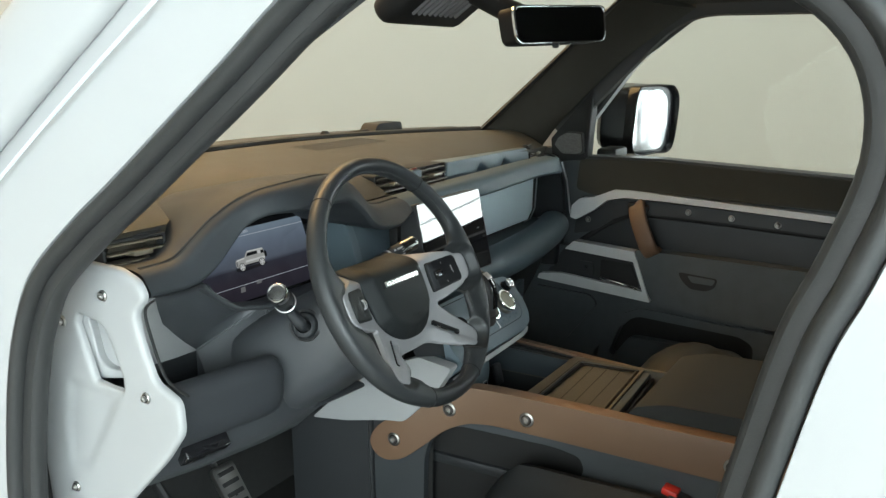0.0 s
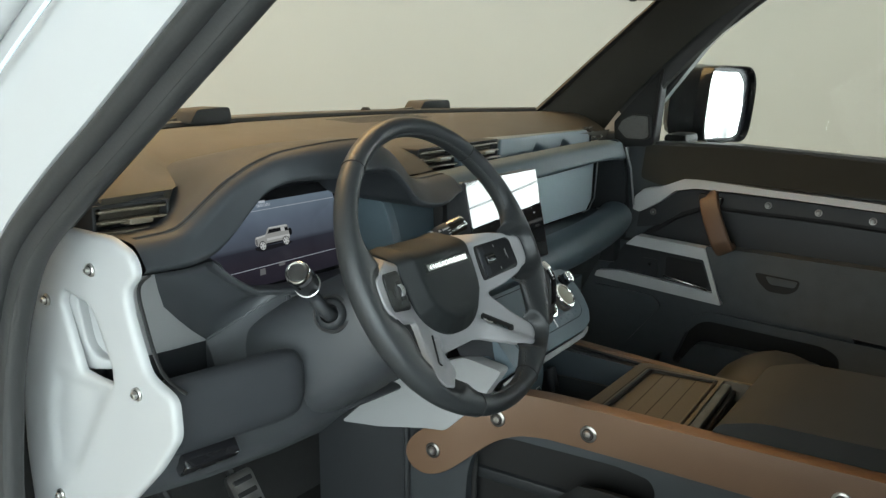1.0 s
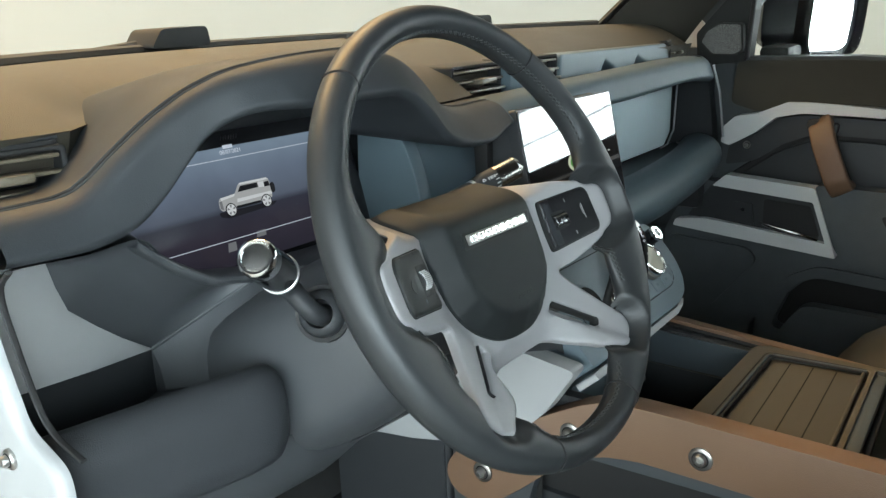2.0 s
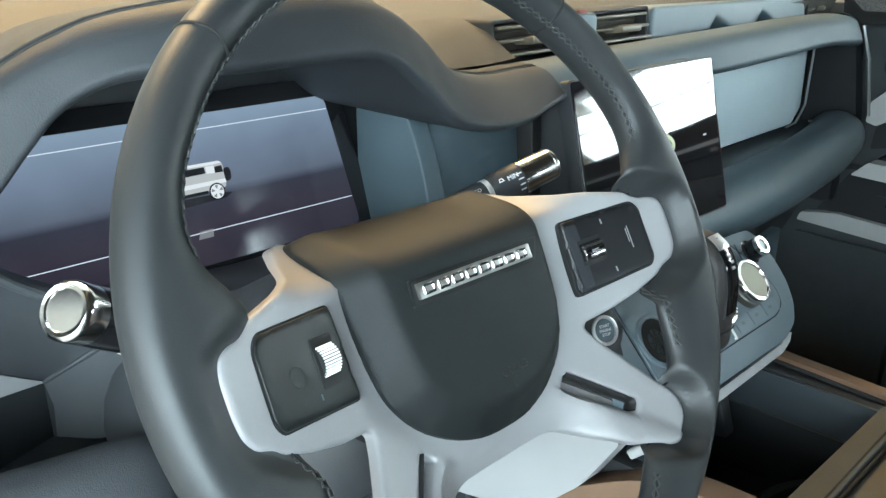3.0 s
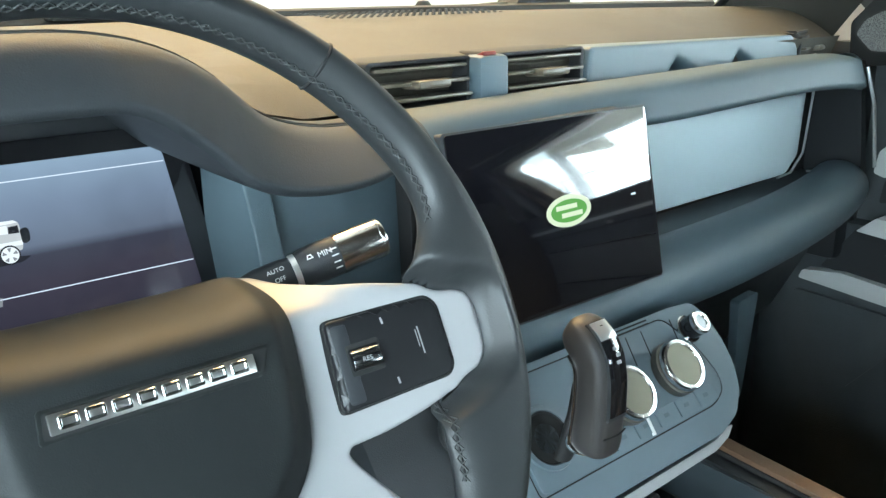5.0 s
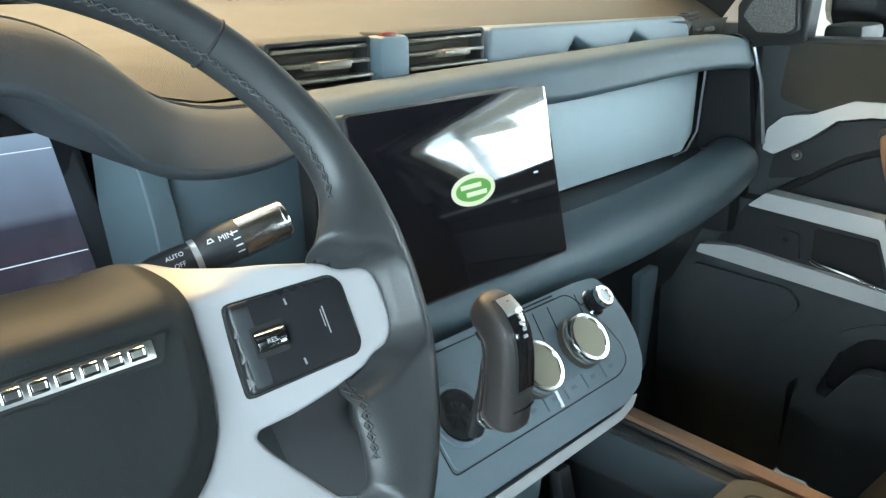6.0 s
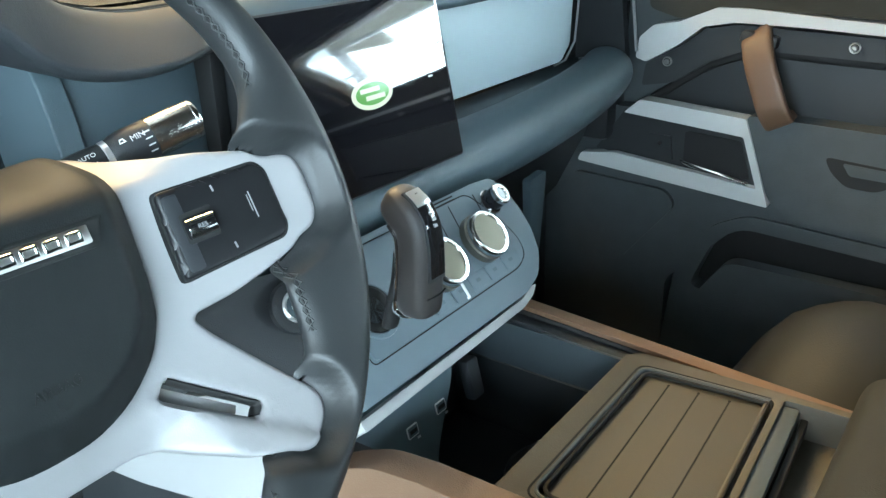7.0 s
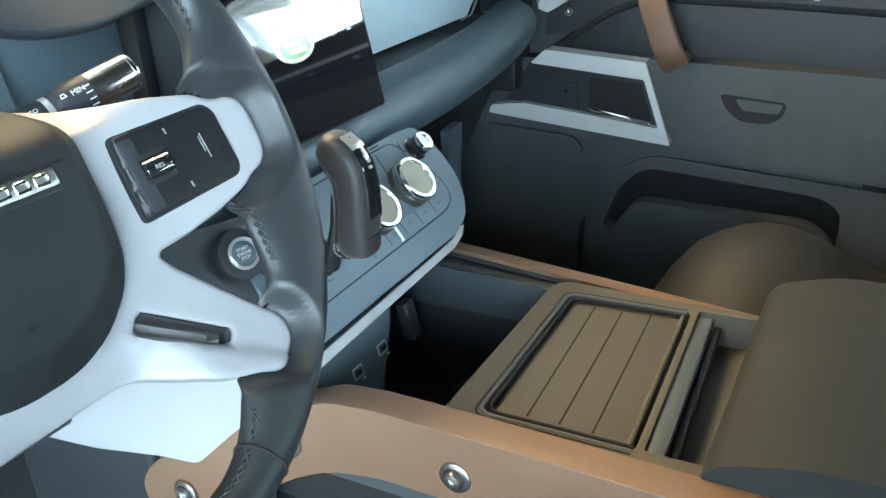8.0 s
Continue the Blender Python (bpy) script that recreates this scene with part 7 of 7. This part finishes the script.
part("back_cap", loft([mrow(mring, -0.028, 0.985), mrow(mback, -0.090, 1.0), mrow(mback, -0.112, 0.90), mrow(mback, -0.125, 0.68), mrow(mback, -0.128, 0.1)], closed=True, cap=True), MIRROR_BLACK, mir)
mglass = [(-0.062, -0.080), (0.068, -0.084), (0.101, -0.074), (0.120, -0.004), (0.118, 0.064), (0.090, 0.090), (-0.032, 0.094), (-0.052, 0.066), (-0.064, 0.001)]
part("mirror_glass", slab(round_poly([(a, b, 0) for a, b in mglass], 0.010, 3), MC, MU, MV, -0.012, -0.009, 0), MIRROR, mir, "mirror glass")
part("glass_surround", slab(round_poly([(a * 0.96, b * 0.96, 0) for a, b in mring], 0.010, 3), MC, MU, MV, -0.020, -0.0135, 0), MIRROR_BLACK, mir)
part("arm", box((0.925, 0.165, 1.355), (0.10, 0.06, 0.030), bevel=0.01), SAIL, mir)

# ---- seats ----
def seat(xc, sg, label, lift=0.0, nose_y=0.02, crown=0.0):
    s = thing("seat", label, "seat", (xc, -0.45, 0.64), "front seats")
    rows = []
    for k in range(17):
        t = k / 16
        y = nose_y - (0.48 + nose_y) * t
        row = []
        for j in range(25):
            q = -1 + j / 12
            b = math.exp(-((abs(q) - 0.86) / 0.17) ** 2)
            e = max(0.0, (abs(q) - 0.9) / 0.1)
            nose = 1 - max(0.0, (0.22 - t) / 0.22) ** 2
            z = 0.875 + lift + 0.055 * (0.0 if crown else b) * min(1, t * 4 + 0.3) + crown * max(0.0, 1 - ((q + 0.15) / 0.92) ** 2) * math.exp(-((t - 0.40) / 0.36) ** 2) - 0.09 * e ** 2 - 0.10 * (1 - nose)
            row.append((xc + q * 0.265, y, z))
        rows.append([(xc - 0.262, y, 0.70)] + row + [(xc + 0.262, y, 0.70)])
    part("cushion", loft(rows), LEATHER_SEAT, s, "black leather cushion")
    for q in (-0.55, 0.55):
        part("seam", sweep([(xc + q * 0.265, nose_y - 0.02 - 0.42 * k / 8, 0.880 + lift) for k in range(1, 8)], ring(0.0012, 0.0012, 6)), PALE_THREAD, s, "pale stitched seam")
    back = []
    for k in range(13):
        t = k / 12
        y = -0.50 - 0.20 * t
        z = 0.84 + 0.62 * t
        w = 0.255 - 0.05 * max(0, t - 0.6)
        back.append([(xc + w * c, y + 0.05 * (1 if d < 0 else -1) * -abs(d), z) for c, d in ((-1, 0), (-0.9, -1.3), (-0.6, -0.8), (0, -0.7), (0.6, -0.8), (0.9, -1.3), (1, 0), (0.7, 0.9), (0, 1.0), (-0.7, 0.9))])
    part("backrest", loft(back, cap=True, closed=True), LEATHER_SEAT, s, "black leather backrest")
    part("headrest", pillow(xc - 0.13, xc + 0.13, -0.70, -0.82, 1.52, 1.68, 0.04), LEATHER_SEAT, s)
    part("base", box((xc, -0.25, 0.68), (0.46, 0.42, 0.10), bevel=0.02), PLASTIC, s)
    return s


seat(-0.385, -1, "black leather driver seat with pale stitching")
seat(0.475, 1, "black leather passenger seat with soft rounded cushion", -0.035, -0.03, 0.145)
buckle = thing("belt_buckle", "black seat belt buckle with a red button", "belt buckle", (-0.135, -0.34, 0.80))
part("body", box((-0.135, -0.335, 0.88), (0.03, 0.035, 0.10), (12, 0, 0), 0.006), PLASTIC, buckle)
part("release_button", box((-0.135, -0.330, 0.932), (0.024, 0.026, 0.012), (12, 0, 0), 0.003), RED, buckle)

# ---- pedals ----
def pedal(x, y, z, w, h):
    p = thing("pedal", "steel-faced brake pedal with dark rubber bars" if w > 0.06 else "steel accelerator pedal with dark rubber bars", "pedal", (x, y, z), "pedals")
    U, Vq = Vector((1, 0, 0)), Vector((0, 0.55, 0.83)).normalized()
    part("plate", slab(round_poly([(-w / 2, -h / 2, 0), (w / 2, -h / 2, 0), (w / 2, h / 2, 0), (-w / 2, h / 2, 0)], 0.012), (x, y, z), U, Vq, -0.006, 0.004, 0.002), STEEL, p)
    for k in range(6):
        v = -h * 0.38 + h * 0.76 * k / 5
        part("rubber_bar", slab(round_poly([(-w * 0.36, v - 0.0042, 0), (w * 0.36, v - 0.0042, 0), (w * 0.36, v + 0.0042, 0), (-w * 0.36, v + 0.0042, 0)], 0.002), (x, y, z), U, Vq, 0.003, 0.0065, 0.001), BLACK, p)
    part("lever", sweep([(x, y + 0.005, z), (x, y + 0.10, z + 0.10), (x, y + 0.14, z + 0.28)], ring(0.010, 0.008, 8), (1, 0, 0)), BLACK, p)


pedal(-0.325, 0.44, 0.80, 0.055, 0.14)
pedal(-0.46, 0.42, 0.80, 0.085, 0.075)

# ---- rear-view mirror, overhead console ----
rvm = thing("rear_view_mirror", "black rear-view mirror with a thin bright rim", "mirror", (0.05, 0.02, 1.66))
RC = Vector((0.056, -0.045, 1.670))
RU = Vector((0.93, -0.36, 0.05)).normalized()
RV = Vector((0.0, 0.12, 0.99)).normalized()
rl = [(-0.110, -0.030), (0.108, -0.034), (0.116, 0.030), (-0.114, 0.034)]
part("housing", slab(round_poly([(a, b, 0) for a, b in rl], 0.016, 4), RC, RU, RV, -0.04, 0.0, 0.012, 3), BLACK, rvm)
part("rim", slab(round_poly([(a * 1.015, b * 1.03, 0) for a, b in rl], 0.016, 4), RC, RU, RV, -0.004, 0.0015, 0.001, holes=[round_poly([(a * 0.975, b * 0.92, 0) for a, b in rl], 0.014, 4)]), CHROME, rvm)
part("mirror_glass", slab(round_poly([(a * 0.978, b * 0.93, 0) for a, b in rl], 0.014, 4), RC, RU, RV, -0.0002, 0.0008, 0), mat("dark_mirror", (0.10, 0.10, 0.10), 0.02, 1.0, var=0.0), rvm, "dimmed mirror glass")
part("switch", box(tuple(RC + RU * -0.02 - RV * 0.036), (0.016, 0.012, 0.010), (0, 0, 20), 0.003), BLACK, rvm)
part("stem", sweep([tuple(RC - RU.cross(RV) * 0.03), (0.03, 0.06, 1.70), (0.03, 0.14, 1.74)], ring(0.020, 0.020, 12)), BLACK, rvm)
part("sensor_pod", box((-0.02, 0.165, 1.722), (0.26, 0.13, 0.05), (-34, 0, 0), 0.02, 3), BLACK, rvm, "black sensor cover at the windscreen")
for k in range(9):
    part("rib", box((-0.105 + k * 0.018, 0.128, 1.713), (0.006, 0.09, 0.006), (-34, 0, 0), 0.002), TRIM_GREY, rvm)
